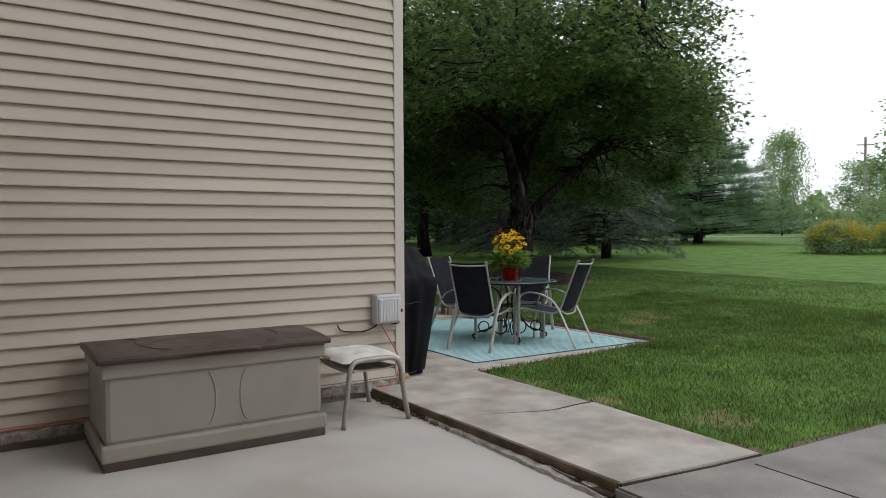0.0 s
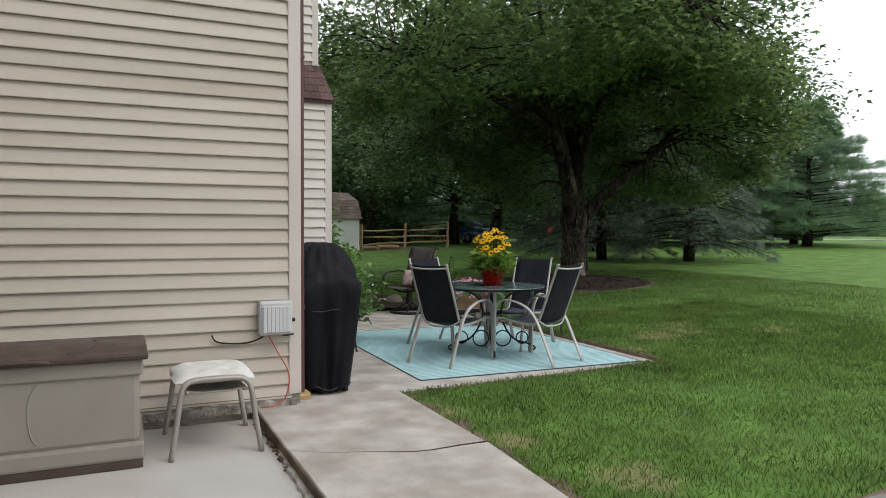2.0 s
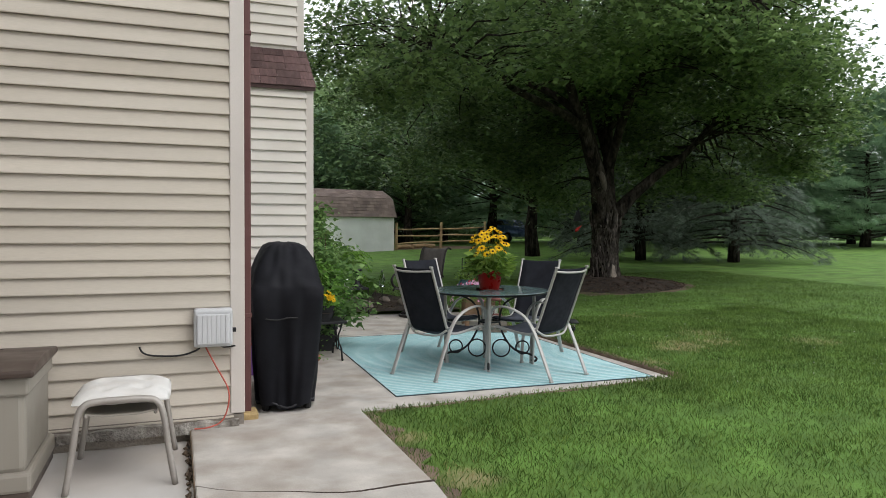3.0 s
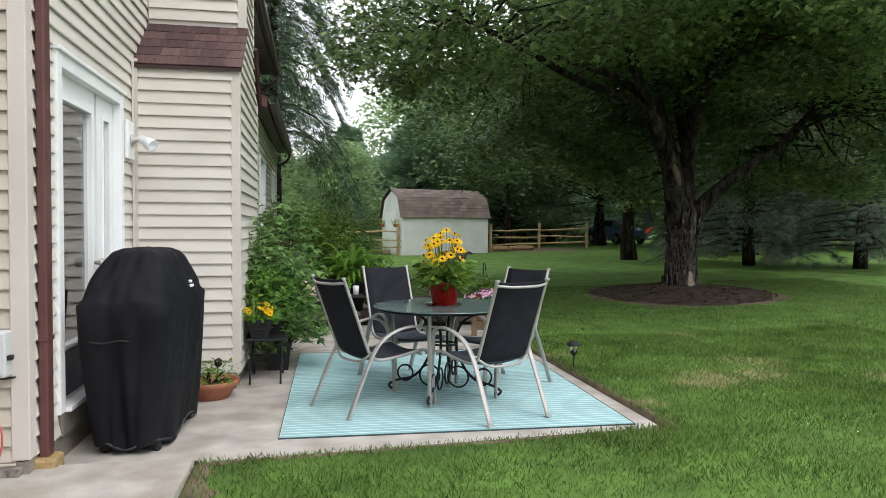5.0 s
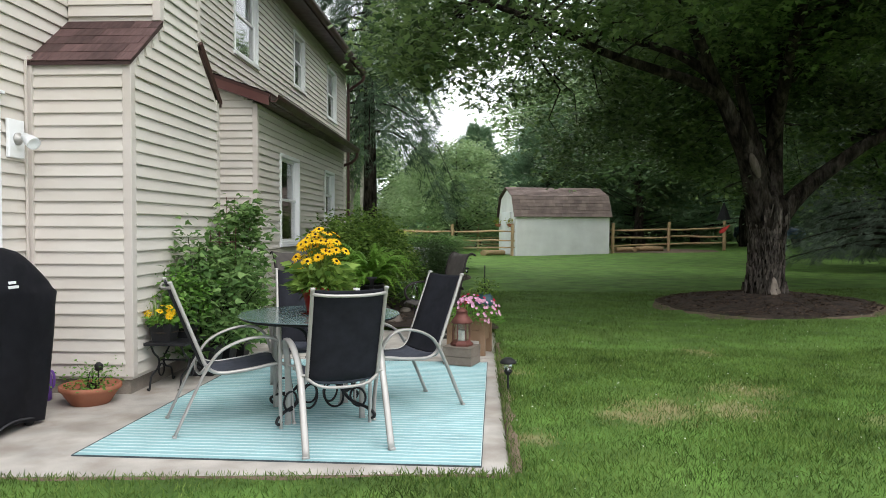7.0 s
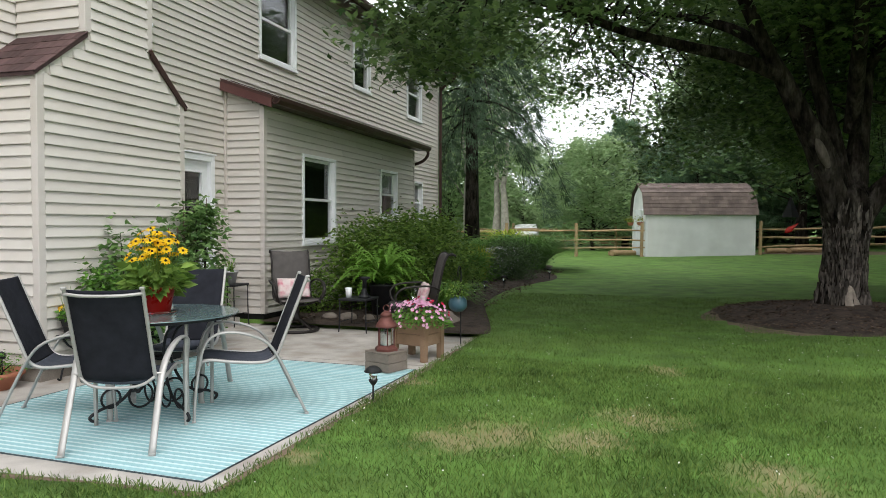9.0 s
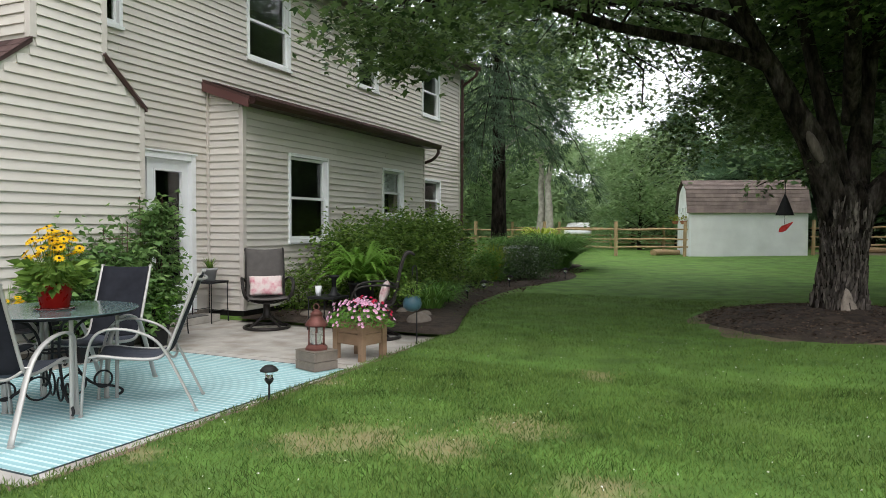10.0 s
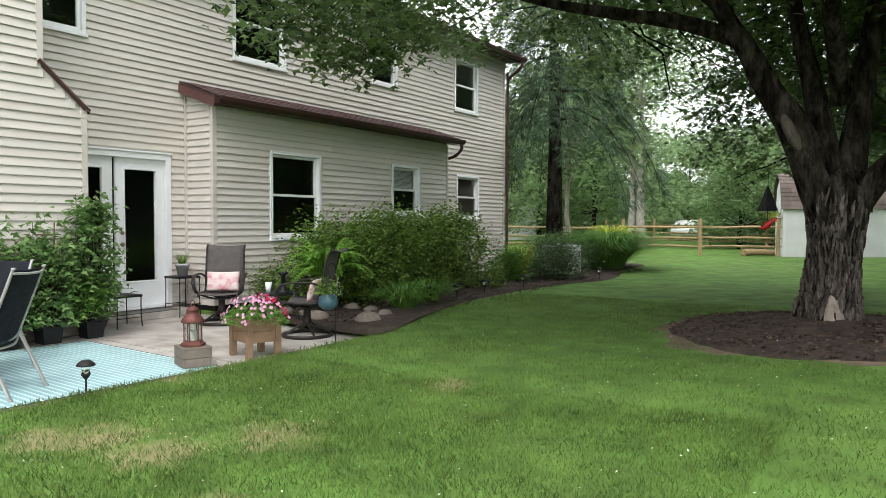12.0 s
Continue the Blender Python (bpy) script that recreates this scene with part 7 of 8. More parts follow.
def fern(m, fronds, length, seed):
    f = thing("fern", m, "large bright green fern with arching fronds", "fern")
    rs = random.Random(seed)
    for k in range(fronds):
        a = 2.4 * k + rs.uniform(-0.3, 0.3)
        u = Vector((math.cos(a), math.sin(a), 0))
        side = Vector((-u.y, u.x, 0))
        l = length * rs.uniform(0.7, 1.1)
        steep = rs.uniform(0.7, 1.5)
        bm = bmesh.new()
        n = 16
        spine = [u * (l * s * (1.25 - steep * 0.5)) + Vector((0, 0, l * (steep * s - 0.85 * s ** 2.3))) for s in (i / n for i in range(n + 1))]
        mid = [bm.verts.new(q) for q in spine]
        for j in range(1, n):
            s = j / n
            p = spine[j]
            w = 0.13 * math.sin(math.pi * min(1, s * 0.9 + 0.1)) ** 0.7 * (1.1 - s * 0.4)
            for sg in (-1, 1):
                d = side * sg + u * 0.5
                tip = p + d * w - Vector((0, 0, 0.25 * w))
                bm.faces.new((mid[j], bm.verts.new(p + d * w * 0.5 - u * 0.012), bm.verts.new(tip), bm.verts.new(p + d * w * 0.5 + u * 0.022), mid[j + 1]))
        part("frond", bm, FERN_LEAF, f)
    return f


fern(pose(5.05, 12.1, 0.52), 64, 0.92, 103)
WOOD = material("weathered_wood", (0.26, 0.165, 0.10), 0.8, spread=0.14, size=5, fine=90, bump=0.4, depth=0.003, second=(0.16, 0.12, 0.09), stain=5, amount=0.5)
GREY_WOOD = material("grey_wood", (0.20, 0.165, 0.135), 0.85, spread=0.15, size=6, fine=100, bump=0.4, depth=0.003, second=(0.11, 0.09, 0.075), stain=5, amount=0.5)


def wood_planter(m):
    p = thing("wooden_planter", m, "square wooden planter box on four legs", "planter")
    w, d, h = 0.18, 0.155, 0.40
    for x in (-w, w):
        for y in (-d, d):
            part("leg", box(x - 0.03, y - 0.03, 0.0, x + 0.03, y + 0.03, h, 0.004), WOOD, p)
    for k, z in enumerate((0.16, 0.275)):
        for y in (-d, d):
            part("board", box(-w + 0.032, y - 0.012, z, w - 0.032, y + 0.012, z + 0.11, 0.003), WOOD, p)
        for x in (-w, w):
            part("board", box(x - 0.012, -d + 0.032, z, x + 0.012, d - 0.032, z + 0.11, 0.003), WOOD, p)
    part("potting_soil", box(-w + 0.014, -d + 0.014, 0.17, w - 0.014, d - 0.014, 0.345), SOIL, p)


wood_planter(pose(6.55, 9.46, 0.0, 0, 0, -14))


def petunias(m, seed):
    t = thing("petunias", m, "trailing pink petunias with red blooms in the planter", "flowers")
    rs = random.Random(seed)
    for k in range(150):
        a, q = rs.uniform(0, 2 * math.pi), rs.random() ** 0.6
        x, y = 0.39 * q * math.cos(a), 0.32 * q * math.sin(a)
        z = 0.17 * (1 - q ** 3) + rs.uniform(-0.02, 0.06) - 0.20 * max(0, q - 0.72)
        red = y > 0.06 and rs.random() < 0.6
        tilt = Vector((x * 2.5, y * 2.5 - 0.35, 0.45)).normalized()
        e1 = tilt.orthogonal().normalized()
        e2 = tilt.cross(e1)
        bm = bmesh.new()
        c = bm.verts.new(Vector((x, y, z)))
        r = rs.uniform(0.013, 0.022)
        rim = []
        for j in range(15):
            b = 2 * math.pi * j / 15
            rr = r * (1.0 if j % 3 else 0.82)
            rim.append(bm.verts.new(Vector((x, y, z)) + (e1 * math.cos(b) + e2 * math.sin(b)) * rr + tilt * 0.014))
        for j in range(15):
            bm.faces.new((c, rim[j], rim[(j + 1) % 15]))
        fl = part("bloom", bm, PETAL_RED if red else PETAL_PINK, t)
    rr = np.random.RandomState(seed)
    n = 900
    a, q = rr.uniform(0, 2 * np.pi, n), np.sqrt(rr.uniform(0, 1, n))
    z = rr.uniform(-0.03, 0.15, n) * (1 - q ** 3) - 0.22 * np.clip(q - 0.72, 0, 1)
    tagged(foliage("leaf_mass", np.stack([0.36 * q * np.cos(a), 0.29 * q * np.sin(a), z], 1), rr.uniform(0.025, 0.06, n), BRIGHT_LEAF, t, OVAL, seed, 0.8), kind="stuff")


petunias(pose(6.55, 9.46, 0.40, 0, 0, -14), 104)
cr = thing("wooden_crate", pose(6.48, 8.77, 0.012, 0, 0, -20), "weathered grey wooden box under the lantern", "crate")
for z in (0.0, 0.085):
    for y in (-0.125, 0.125):
        part("board", box(-0.15, y - 0.009, z + 0.002, 0.15, y + 0.009, z + 0.082, 0.002), GREY_WOOD, cr)
    for x in (-0.141, 0.141):
        part("board", box(x - 0.009, -0.114, z + 0.002, x + 0.009, 0.114, z + 0.082, 0.002), GREY_WOOD, cr)
part("top_board", box(-0.152, -0.136, 0.169, 0.152, 0.136, 0.183, 0.003), GREY_WOOD, cr)
RUST_RED = material("rust_red_tin", (0.15, 0.055, 0.045), 0.55, metal=0.3, spread=0.12, size=12, bump=0.15, second=(0.10, 0.045, 0.035), stain=8, amount=0.5)
CANDLE = material("candle_wax", (0.75, 0.72, 0.64), 0.5, spread=0.03, size=10)
ln = thing("lantern", pose(6.48, 8.77, 0.197), "rust-red tin lantern with white candle", "lantern")
part("base", lathe([(0.02, 0), (0.115, 0), (0.115, 0.02), (0.085, 0.045), (0.08, 0.05)], 6), RUST_RED, ln)
part("candle", lathe([(0.01, 0.05), (0.042, 0.05), (0.042, 0.145), (0.01, 0.14)], 18), CANDLE, ln, "white pillar candle")
for k in range(6):
    a = math.pi / 3 * k
    part("post", tube([(0.08 * math.cos(a), 0.08 * math.sin(a), 0.04), (0.08 * math.cos(a), 0.08 * math.sin(a), 0.225)], 0.006, 5), RUST_RED, ln)
part("glass", lathe([(0.072, 0.05), (0.072, 0.225), (0.069, 0.225), (0.069, 0.05)], 6, False), GLASS, ln)
part("roof", lathe([(0.105, 0.22), (0.11, 0.235), (0.085, 0.27), (0.06, 0.30), (0.055, 0.33), (0.062, 0.335), (0.04, 0.36), (0.015, 0.375)], 12), RUST_RED, ln, smooth=True)
part("handle", ring((0, 0, 0.40), 0.03, 0.005, 16, 6, "y"), RUST_RED, ln)
TEAL = material("teal_ceramic", (0.045, 0.10, 0.13), 0.35, spread=0.12, size=8, bump=0.1, second=(0.08, 0.16, 0.19), stain=6, amount=0.5)
hk = thing("hook_planter", pose(6.72, 10.35, 0.03), "round teal ceramic pot hung on iron garden stake", "hanging planter")
part("stake", tube(smooth_path([(0, 0.12, -0.05), (0, 0.12, 0.5), (0, 0.12, 0.82), (0, 0.06, 0.88), (0, 0, 0.84), (0, 0, 0.78)], 5), 0.007, 6), IRON, hk, smooth=True)
part("ball", lathe([(0.02, 0.36), (0.06, 0.37), (0.10, 0.41), (0.11, 0.455), (0.095, 0.51), (0.07, 0.535), (0.075, 0.55), (0.06, 0.55)], 24), TEAL, hk, smooth=True)
part("hanger", tube([(0.08, 0, 0.55), (0, 0, 0.79), (-0.08, 0, 0.55)], 0.003, 5), IRON, hk)
shrub("trailing_plant", pose(6.72, 10.35, 0.57), (0.11, 0.11, 0.10), SHRUB_LEAF, "small green plant in hanging teal pot", 105, 20, 16, 0.04, category="plant", stems=5)
STONE = material("field_stone", (0.22, 0.185, 0.155), 0.85, spread=0.12, size=7, fine=60, bump=0.5, depth=0.006, second=(0.12, 0.10, 0.085), stain=9, amount=0.6)
for k, (x, y, r) in enumerate(((5.45, 11.5, 0.17), (5.2, 12.45, 0.15), (5.52, 12.5, 0.12), (5.55, 13.1, 0.15), (4.75, 11.55, 0.16), (4.45, 11.6, 0.13), (6.2, 11.65, 0.20), (6.0, 12.25, 0.14), (5.05, 11.6, 0.12))):
    bm = bmesh.new()
    bmesh.ops.create_icosphere(bm, subdivisions=3, radius=1)
    for v in bm.verts:
        v.co *= 1 + 0.22 * noise.noise(v.co * 1.3 + Vector((k * 7, 0, 0)))
    r *= 0.70
    bmesh.ops.transform(bm, matrix=Matrix.Diagonal((r * 1.25, r, r * 0.72, 1)), verts=bm.verts)
    ob = part("garden_stone", bm, STONE, None, smooth=True)
    ob.matrix_basis = pose(x, y, ground_z(x, y) + r * 0.34, 0, 0, 40 * k)
    tagged(ob, "rounded tan field stone edging the bed", "stone", "bed stones")
ac = thing("air_conditioner", pose(4.95, 20.3, 0.0), "pale grey air conditioner unit behind shrubs", "air conditioner")
part("cabinet", box(-0.36, -0.36, 0.0, 0.36, 0.36, 0.84, 0.03), GREY_BOX, ac)
part("top_grille", lathe([(0.05, 0.842), (0.30, 0.842), (0.31, 0.86), (0.05, 0.87)], 24), GREY_BOX, ac)
for k in range(13):
    part("louvre", box(-0.33, -0.372, 0.08 + k * 0.055, 0.33, -0.36, 0.10 + k * 0.055, 0.002), GREY_BOX, ac)

# ---- shed, fence and what lies beyond ----
SHED_WALL = material("shed_paint", (0.78, 0.78, 0.77), 0.7, spread=0.05, size=1.5, fine=120, bump=0.2, second=(0.58, 0.57, 0.55), stain=1.2, amount=0.4)


def shed():
    s = thing("garden_shed", pose(8.17, 31.3, 0.14, 0, 0, 15), "white gambrel-roofed garden shed with brown shingles", "shed")
    L, D, H = 4.22, 2.4, 1.78
    half = [(-0.08, H - 0.06), (0.30, H + 0.82), (D / 2, H + 1.22), (D - 0.30, H + 0.82), (D + 0.08, H - 0.06)]
    body = bmesh.new()
    prof = [(0, 0.08), (0, H), (0.32, H + 0.76), (D / 2, H + 1.16), (D - 0.32, H + 0.76), (D, H), (D, 0.08)]
    a = [body.verts.new((0, y, z)) for y, z in prof]
    b = [body.verts.new((L, y, z)) for y, z in prof]
    body.faces.new(a)
    body.faces.new(b)
    for i in range(len(prof)):
        k = (i + 1) % len(prof)
        body.faces.new((a[i], a[k], b[k], b[i]))
    bmesh.ops.recalc_face_normals(body, faces=body.faces)
    part("wall", body, SHED_WALL, s)
    part("skid", box(-0.02, -0.02, -0.05, L + 0.02, D, 0.085, 0.01), DARK_ROOM, s, "dark sill beam")
    for (y0, z0), (y1, z1) in zip(half, half[1:]):
        bm = bmesh.new()
        d = Vector((0, y1 - y0, z1 - z0)).normalized()
        up = Vector((1, 0, 0)).cross(d)
        rows = max(3, int(math.hypot(y1 - y0, z1 - z0) / 0.14))
        rs = random.Random(3)
        for r in range(rows):
            x = -0.1
            while x < L + 0.1:
                w = min(rs.uniform(0.25, 0.4), L + 0.1 - x)
                t0, t1 = r / rows, min(1, (r + 1.1) / rows)
                p = [Vector((x, y0 + (y1 - y0) * t, z0 + (z1 - z0) * t)) for t in (t0, t1)]
                rise = up * (0.02 if up.z > 0 else -0.02)
                e = Vector((w - 0.008, 0, 0))
                q = [bm.verts.new(v) for v in (p[0] + rise * 1.6, p[0] + e + rise * 1.6, p[1] + e + rise, p[1] + rise, p[0], p[0] + e)]
                bm.faces.new(q[:4])
                bm.faces.new((q[4], q[5], q[1], q[0]))
                x += w
        bmesh.ops.recalc_face_normals(bm, faces=bm.faces)
        tagged(part("roof_shingles", bm, SHINGLE_TAN, s), "faded brown shingles", kind="stuff")
        base = bmesh.new()
        vs = [base.verts.new(v) for v in ((-0.1, y0, z0), (L + 0.1, y0, z0), (L + 0.1, y1, z1), (-0.1, y1, z1))]
        base.faces.new(vs)
        bmesh.ops.solidify(base, geom=base.faces[:], thickness=0.03)
        part("roof_deck", base, SHINGLE_TAN, s)
    part("corner_board", box(-0.02, -0.02, 0.08, 0.07, -0.001, H - 0.05), WHITE, s)
    d = part("shed_door", box(-0.04, 0.55, 0.12, -0.002, 1.85, 1.95, 0.01), WHITE, s, "white double door")
    for y in (0.55, 1.18, 1.78):
        part("door_batten", box(-0.06, y, 0.12, -0.041, y + 0.07, 1.95), WHITE, d)
    for y in (0.28, 2.05):
        bsk = part("flower_basket", lathe([(0.02, 1.30), (0.10, 1.32), (0.14, 1.44), (0.12, 1.44)], 14), TERRACOTTA, s, "hanging flower basket")
        bsk.location = (-0.16, y, 0)
        rr = np.random.RandomState(int(y * 10))
        pl = rr.normal(0, 0.09, (90, 3)) + np.array([-0.16, y, 1.52])
        tagged(foliage("basket_flowers", pl, rr.uniform(0.05, 0.1, 90), YELLOW_LEAF, s, OVAL, 4, 0.9), kind="stuff")


shed()
RAIL = material("split_rail_wood", (0.43, 0.30, 0.165), 0.85, spread=0.15, size=4, fine=60, bump=0.5, depth=0.006, second=(0.26, 0.19, 0.12), stain=3, amount=0.5)


def rail_fence(points, label, seed):
    f = thing("split_rail_fence", pose(0, 0, 0), label, "fence")
    rs = random.Random(seed)
    for k, (x, y) in enumerate(points):
        z = ground_z(x, y)
        bm = tube([(x, y, z - 0.2), (x + rs.uniform(-0.01, 0.01), y, z + 0.6), (x + rs.uniform(-0.02, 0.02), y, z + 1.32)], [0.075, 0.07, 0.066], 6)
        part("post", bm, RAIL, f)
    for (x0, y0), (x1, y1) in zip(points, points[1:]):
        for h in (0.34, 0.66, 1.0):
            z0, z1 = ground_z(x0, y0) + h + rs.uniform(-0.04, 0.04), ground_z(x1, y1) + h + rs.uniform(-0.04, 0.04)
            u = Vector((x1 - x0, y1 - y0, 0)).normalized() * 0.12
            line = [Vector((x0, y0, z0)) - u, Vector((x0, y0, z0)).lerp(Vector((x1, y1, z1)), 0.33) + Vector((0, 0, rs.uniform(-0.03, 0.03))),
                    Vector((x0, y0, z0)).lerp(Vector((x1, y1, z1)), 0.66) + Vector((0, 0, rs.uniform(-0.03, 0.03))), Vector((x1, y1, z1)) + u]
            part("rail", tube(line, [0.035, 0.06, 0.06, 0.035], 6, 0.8), RAIL, f)
    return f


rail_fence([(12.45, 32.7), (15.1, 33.7), (17.6, 33.9)], "tan split-rail wooden fence beside the shed", 5)
rail_fence([(8.02, 31.2), (5.55, 30.7), (2.8, 30.4), (0.0, 30.1), (-2.8, 29.8), (-5.6, 29.5)], "tan split-rail wooden fence across the lawn", 6)
rail_fence([(9.2, 36.5), (6.6, 37.5), (4.0, 38.4), (1.2, 39.2), (-1.6, 40.0)], "far tan split-rail wooden fence", 7)
for k, (x, y, a) in enumerate(((13.3, 33.9, 20), (13.9, 34.2, 60), (14.5, 34.4, 5), (7.3, 31.9, 40), (6.9, 32.2, 80))):
    bm = tube(smooth_path([(-0.55, 0, 0.10), (0, 0.03, 0.12), (0.55, 0, 0.10)], 3), 0.11, 10)
    ob = part("firewood_log", bm, RAIL, None)
    ob.matrix_basis = pose(x, y, ground_z(x, y), 0, 0, a)
    tagged(ob, "cut firewood log lying behind the fence", "log", "logs")
sheet("ground_bare", wavy_circle(15.0, 34.6, 2.4, 40, 0.12, 4), 0.012, DRY_SOIL, "bare tan ground behind the fence", "soil", 0.01, 5)


def wind_chime(m):
    w = thing("wind_chime", m, "black metal cone chime with red ornament hanging", "wind chime")
    part("cord", tube([(0, 0, 0.0), (0, 0, -0.22)], 0.004, 5), IRON, w)
    part("cone", lathe([(0.01, -0.22), (0.115, -0.50), (0.105, -0.50), (0.004, -0.24)], 4), IRON, w)
    part("chain", tube([(0, 0, -0.5), (0, 0, -0.62)], 0.003, 5), IRON, w)
    bm = lathe([(0.004, 0), (0.03, 0.03), (0.042, 0.08), (0.028, 0.13), (0.012, 0.19), (0.003, 0.22)], 10)
    bmesh.ops.transform(bm, matrix=pose(-0.07, 0, -0.72, 0, 52, 0) @ Matrix.Diagonal((1, 0.45, 1, 1)), verts=bm.verts)
    part("ornament", bm, RED_POT, w, "plain red ornament", True)
    return w


wind_chime(pose(10.66, 13.55, 2.02))
part_of = thing("low_branch", pose(0, 0, 0), "low leafy maple sprig holding the chime", "branch")
part("twig", tube(smooth_path([(11.15, 13.5, 2.15), (10.9, 13.53, 2.14), (10.66, 13.55, 2.04), (10.45, 13.55, 1.98), (10.3, 13.5, 1.9)], 4), [0.014] * 8 + [0.008] * 9, 6), BARK, part_of)
rr = np.random.RandomState(8)
pl = np.stack([rr.uniform(10.15, 10.95, 90), rr.normal(13.5, 0.14, 90), np.zeros(90)], 1)
pl[:, 2] = 2.02 + 0.16 * (pl[:, 0] - 10.6) + rr.normal(0, 0.10, 90)
tagged(foliage("leaf_mass", pl, rr.uniform(0.07, 0.11, 90), MAPLE_LEAF, part_of, MAPLE_SHAPE, 3, 0.8), kind="stuff")

# rubble in the gap beside the path
rs = random.Random(12)
vs, fs = [], []
for k in range(150):
    y = rs.uniform(2.45, 5.1)
    x = 2.672 + rs.uniform(-0.03, 0.012)
    r = rs.uniform(0.006, 0.022)
    n0 = len(vs)
    for dx, dy, dz in ((1, 0, 0), (-1, 0.2, 0), (0, 1, 0), (0.2, -1, 0), (0.1, 0, 0.9), (0, 0, -0.6)):
        vs.append((x + dx * r * rs.uniform(0.7, 1.2), y + dy * r * rs.uniform(0.7, 1.4), 0.006 + dz * r))
    for f in ((0, 2, 4), (2, 1, 4), (1, 3, 4), (3, 0, 4), (2, 0, 5), (1, 2, 5), (3, 1, 5), (0, 3, 5)):
        fs.append(tuple(n0 + q for q in f))
tagged(mesh_np("rubble", np.array(vs), np.array(fs), DRY_SOIL), "broken concrete crumbs in the slab joint", "rubble", kind="stuff")


# ---- parked cars and the neighbour's house, far off ----
def parked_car(m, paint, label):
    c = thing("parked_car", m, label, "car")
    prof = [(-2.1, 0.35), (-2.15, 0.72), (-1.9, 0.92), (-1.2, 1.0), (-0.6, 1.42), (0.7, 1.45), (1.5, 1.02), (2.05, 0.95), (2.15, 0.55), (2.1, 0.35)]
    bm = bmesh.new()
    a = [bm.verts.new((x, -0.85 + 0.16 * (z > 1.1), z)) for x, z in prof]
    b = [bm.verts.new((x, 0.85 - 0.16 * (z > 1.1), z)) for x, z in prof]
    bm.faces.new(a)
    bm.faces.new(b)
    for i in range(len(prof)):
        j = (i + 1) % len(prof)
        bm.faces.new((a[i], a[j], b[j], b[i]))
    bmesh.ops.recalc_face_normals(bm, faces=bm.faces)
    bmesh.ops.bevel(bm, geom=bm.edges[:], offset=0.05, segments=2, affect="EDGES")
    part("car_body", bm, paint, c, smooth=True)
    for y in (-0.765, 0.765):
        s = 0.016 if y > 0 else -0.016
        bm = bmesh.new()
        q = [(-1.0, 1.05), (-0.55, 1.36), (0.62, 1.38), (1.25, 1.05)]
        lo = [bm.verts.new((x, y * (1.07 if z < 1.1 else 0.94), z)) for x, z in q]
        hi = [bm.verts.new((x, y * (1.07 if z < 1.1 else 0.94) + s, z)) for x, z in q]
        bm.faces.new(lo)
        bm.faces.new(hi)
        for i in range(4):
            bm.faces.new((lo[i], lo[(i + 1) % 4], hi[(i + 1) % 4], hi[i]))
        bmesh.ops.recalc_face_normals(bm, faces=bm.faces)
        part("side_window", bm, DARK_ROOM, c, "dark tinted glass")
    for x in (-1.3, 1.35):
        for y in (-0.86, 0.86):
            w = lathe([(0.05, -0.1), (0.30, -0.1), (0.33, -0.06), (0.33, 0.06), (0.30, 0.1), (0.05, 0.1)], 18)
            bmesh.ops.transform(w, matrix=pose(x, y * 0.95, 0.33, 90, 0, 0), verts=w.verts)
            tyre = part("wheel", w, BLACK_RUBBER, c, smooth=True)
            r = lathe([(0.02, -0.108), (0.19, -0.104), (0.19, 0.104), (0.02, 0.108)], 14)
            bmesh.ops.transform(r, matrix=pose(x, y * 0.95, 0.33, 90, 0, 0), verts=r.verts)
            part("rim", r, SILVER, tyre, "silver rim")
    return c


CAR_BLUE = material("blue_car_paint", (0.15, 0.23, 0.40), 0.25, metal=0.3, spread=0.03, size=2, bump=0, specular=0.5)
CAR_WHITE = material("white_car_paint", (0.75, 0.75, 0.75), 0.25, spread=0.02, size=2, bump=0, specular=0.5)
parked_car(pose(22.6, 41.6, ground_z(22.6, 41.6), 0, 0, 100), CAR_BLUE, "blue parked car behind the rail fence")
parked_car(pose(-0.6, 52.0, ground_z(-0.6, 52.0) - 0.1, 0, 0, 98), CAR_WHITE, "white parked car beyond the far fence")
nb = thing("neighbour_house", pose(-15.0, 46.5, 0.2, 0, 0, 33), "white two-storey house far behind the trees", "house")
part("wall", box(-5, -4, 0, 5, 4, 5.4), SHED_WALL, nb)
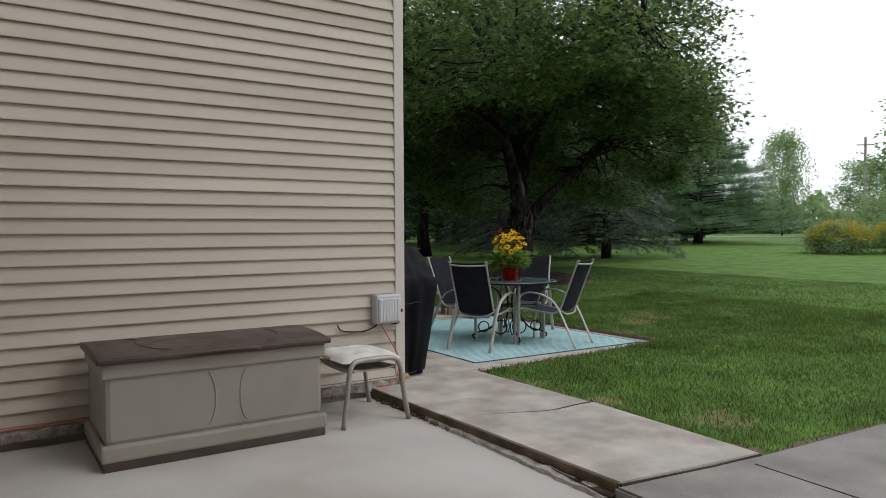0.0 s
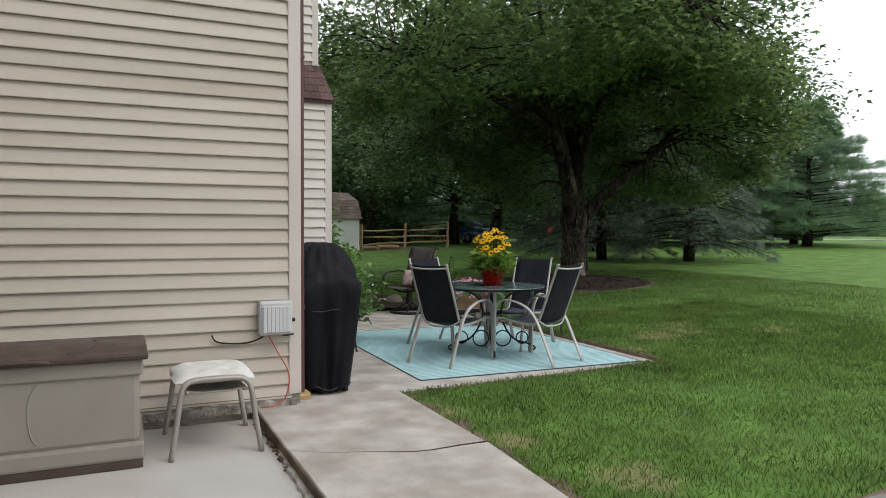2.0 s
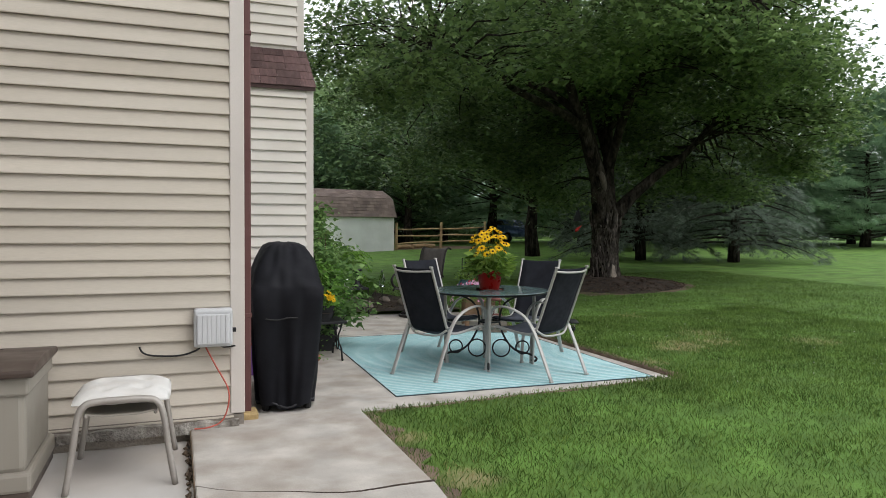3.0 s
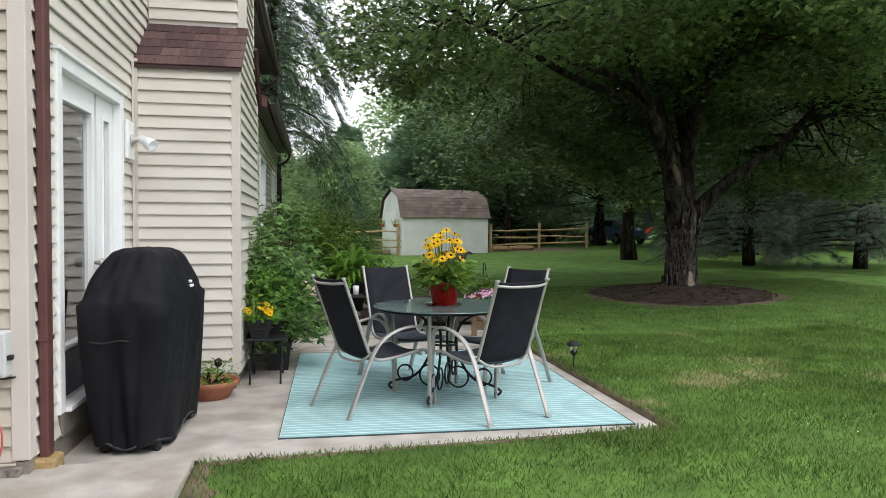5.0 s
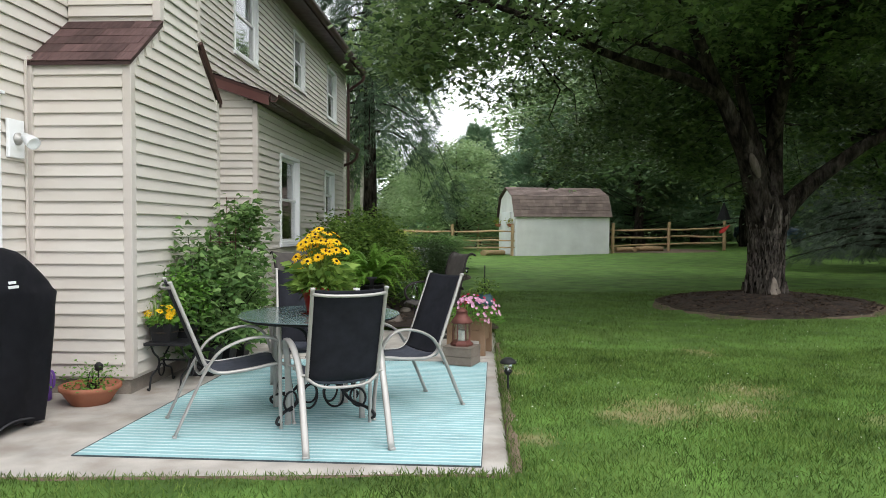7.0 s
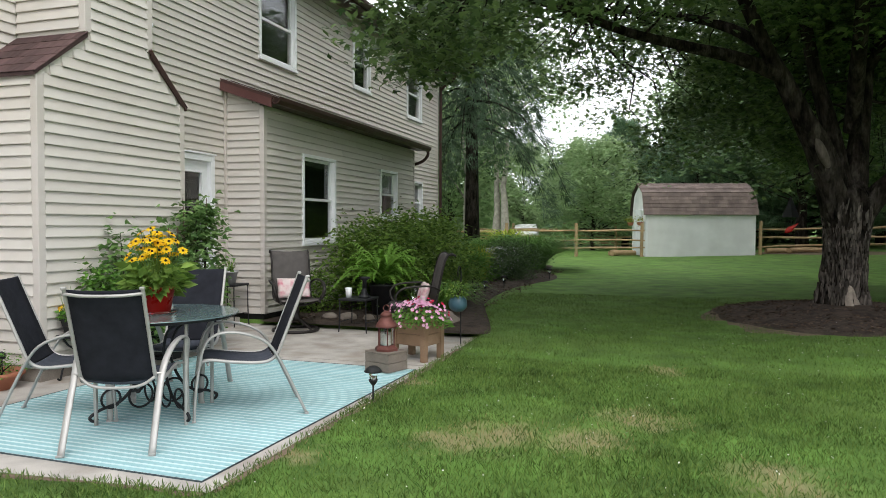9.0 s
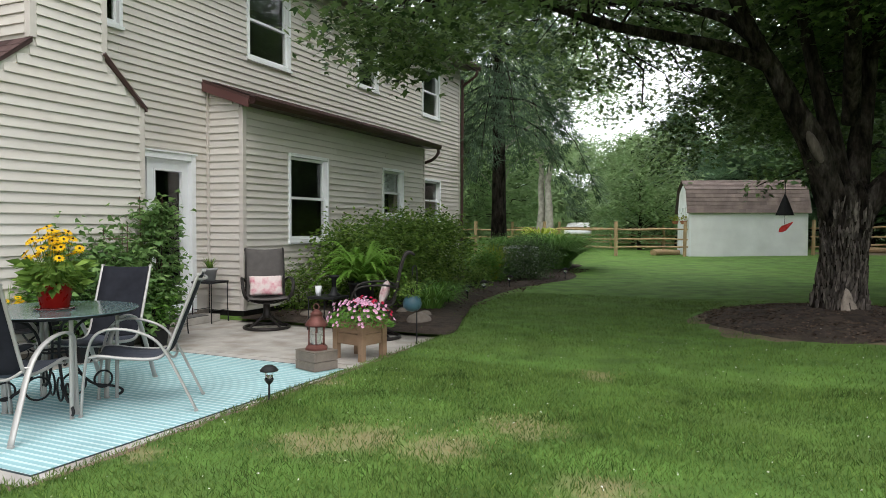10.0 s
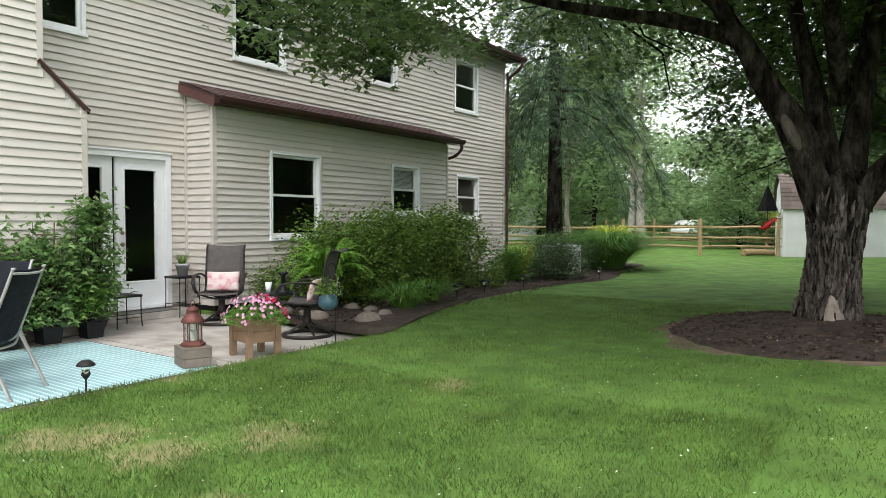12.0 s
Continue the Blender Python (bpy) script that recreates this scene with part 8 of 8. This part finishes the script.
for s in (-1, 1):
    part("roof", slope_slab(s * 5.4, 5.3, 0, 8.2, -4.3, 4.3, 0.2), SHINGLE_TAN, nb)
for x in (-3, 0, 3):
    for z in (1.0, 3.6):
        w = part("window", box(x - 0.5, -4.06, z, x + 0.5, -4.005, z + 1.3, 0.01), WHITE, nb)
        part("pane", box(x - 0.4, -4.075, z + 0.1, x + 0.4, -4.062, z + 1.2), DARK_ROOM, w)
fh = thing("roadside_house", pose(129, 80, -0.4, 0, 0, 30), "pale blue-grey house far across the road", "house")
part("wall", box(-6, -4, 0, 6, 4, 4.2), GREY_BOX, fh)
for s in (-1, 1):
    part("roof", slope_slab(s * 6.4, 4.1, 0, 6.6, -4.3, 4.3, 0.2), SHINGLE_TAN, fh)
for x in (-3.5, 0, 3.5):
    w = part("window", box(x - 0.6, -4.06, 1.2, x + 0.6, -4.005, 2.6, 0.01), WHITE, fh)
    part("pane", box(x - 0.5, -4.075, 1.3, x + 0.5, -4.062, 2.5), DARK_ROOM, w)

# ---- small things on the step and lawn ----
MAT = material("grey_mat", (0.17, 0.165, 0.16), 0.95, spread=0.15, size=20, fine=300, bump=0.6, depth=0.003)
mat = thing("door_mat", pose(3.18, 10.42, 0.10), "thin grey door mat on the low doorstep", "mat")
part("pile", box(-0.11, -0.45, 0.0, 0.115, 0.45, 0.012, 0.004), MAT, mat)
part("edging", box(-0.118, -0.458, 0.0, 0.123, 0.458, 0.006, 0.002), BLACK_RUBBER, mat)
CLOVER = leaf_material("white_clover", (0.62, 0.62, 0.56), (0.78, 0.77, 0.72), 0.8, 0.2)
rs = np.random.RandomState(404)
px, py = rs.uniform(6.9, 12.6, 420), rs.uniform(5.0, 12.5, 420)
pz = np.array([ground_z(float(a), float(b)) for a, b in zip(px, py)]) + rs.uniform(0.03, 0.055, 420)
tagged(foliage("clover_heads", np.stack([px, py, pz], 1), rs.uniform(0.010, 0.022, 420), CLOVER, None, OVAL, 405, 0.6), "white clover heads and fallen petals in lawn", "flowers", kind="stuff")
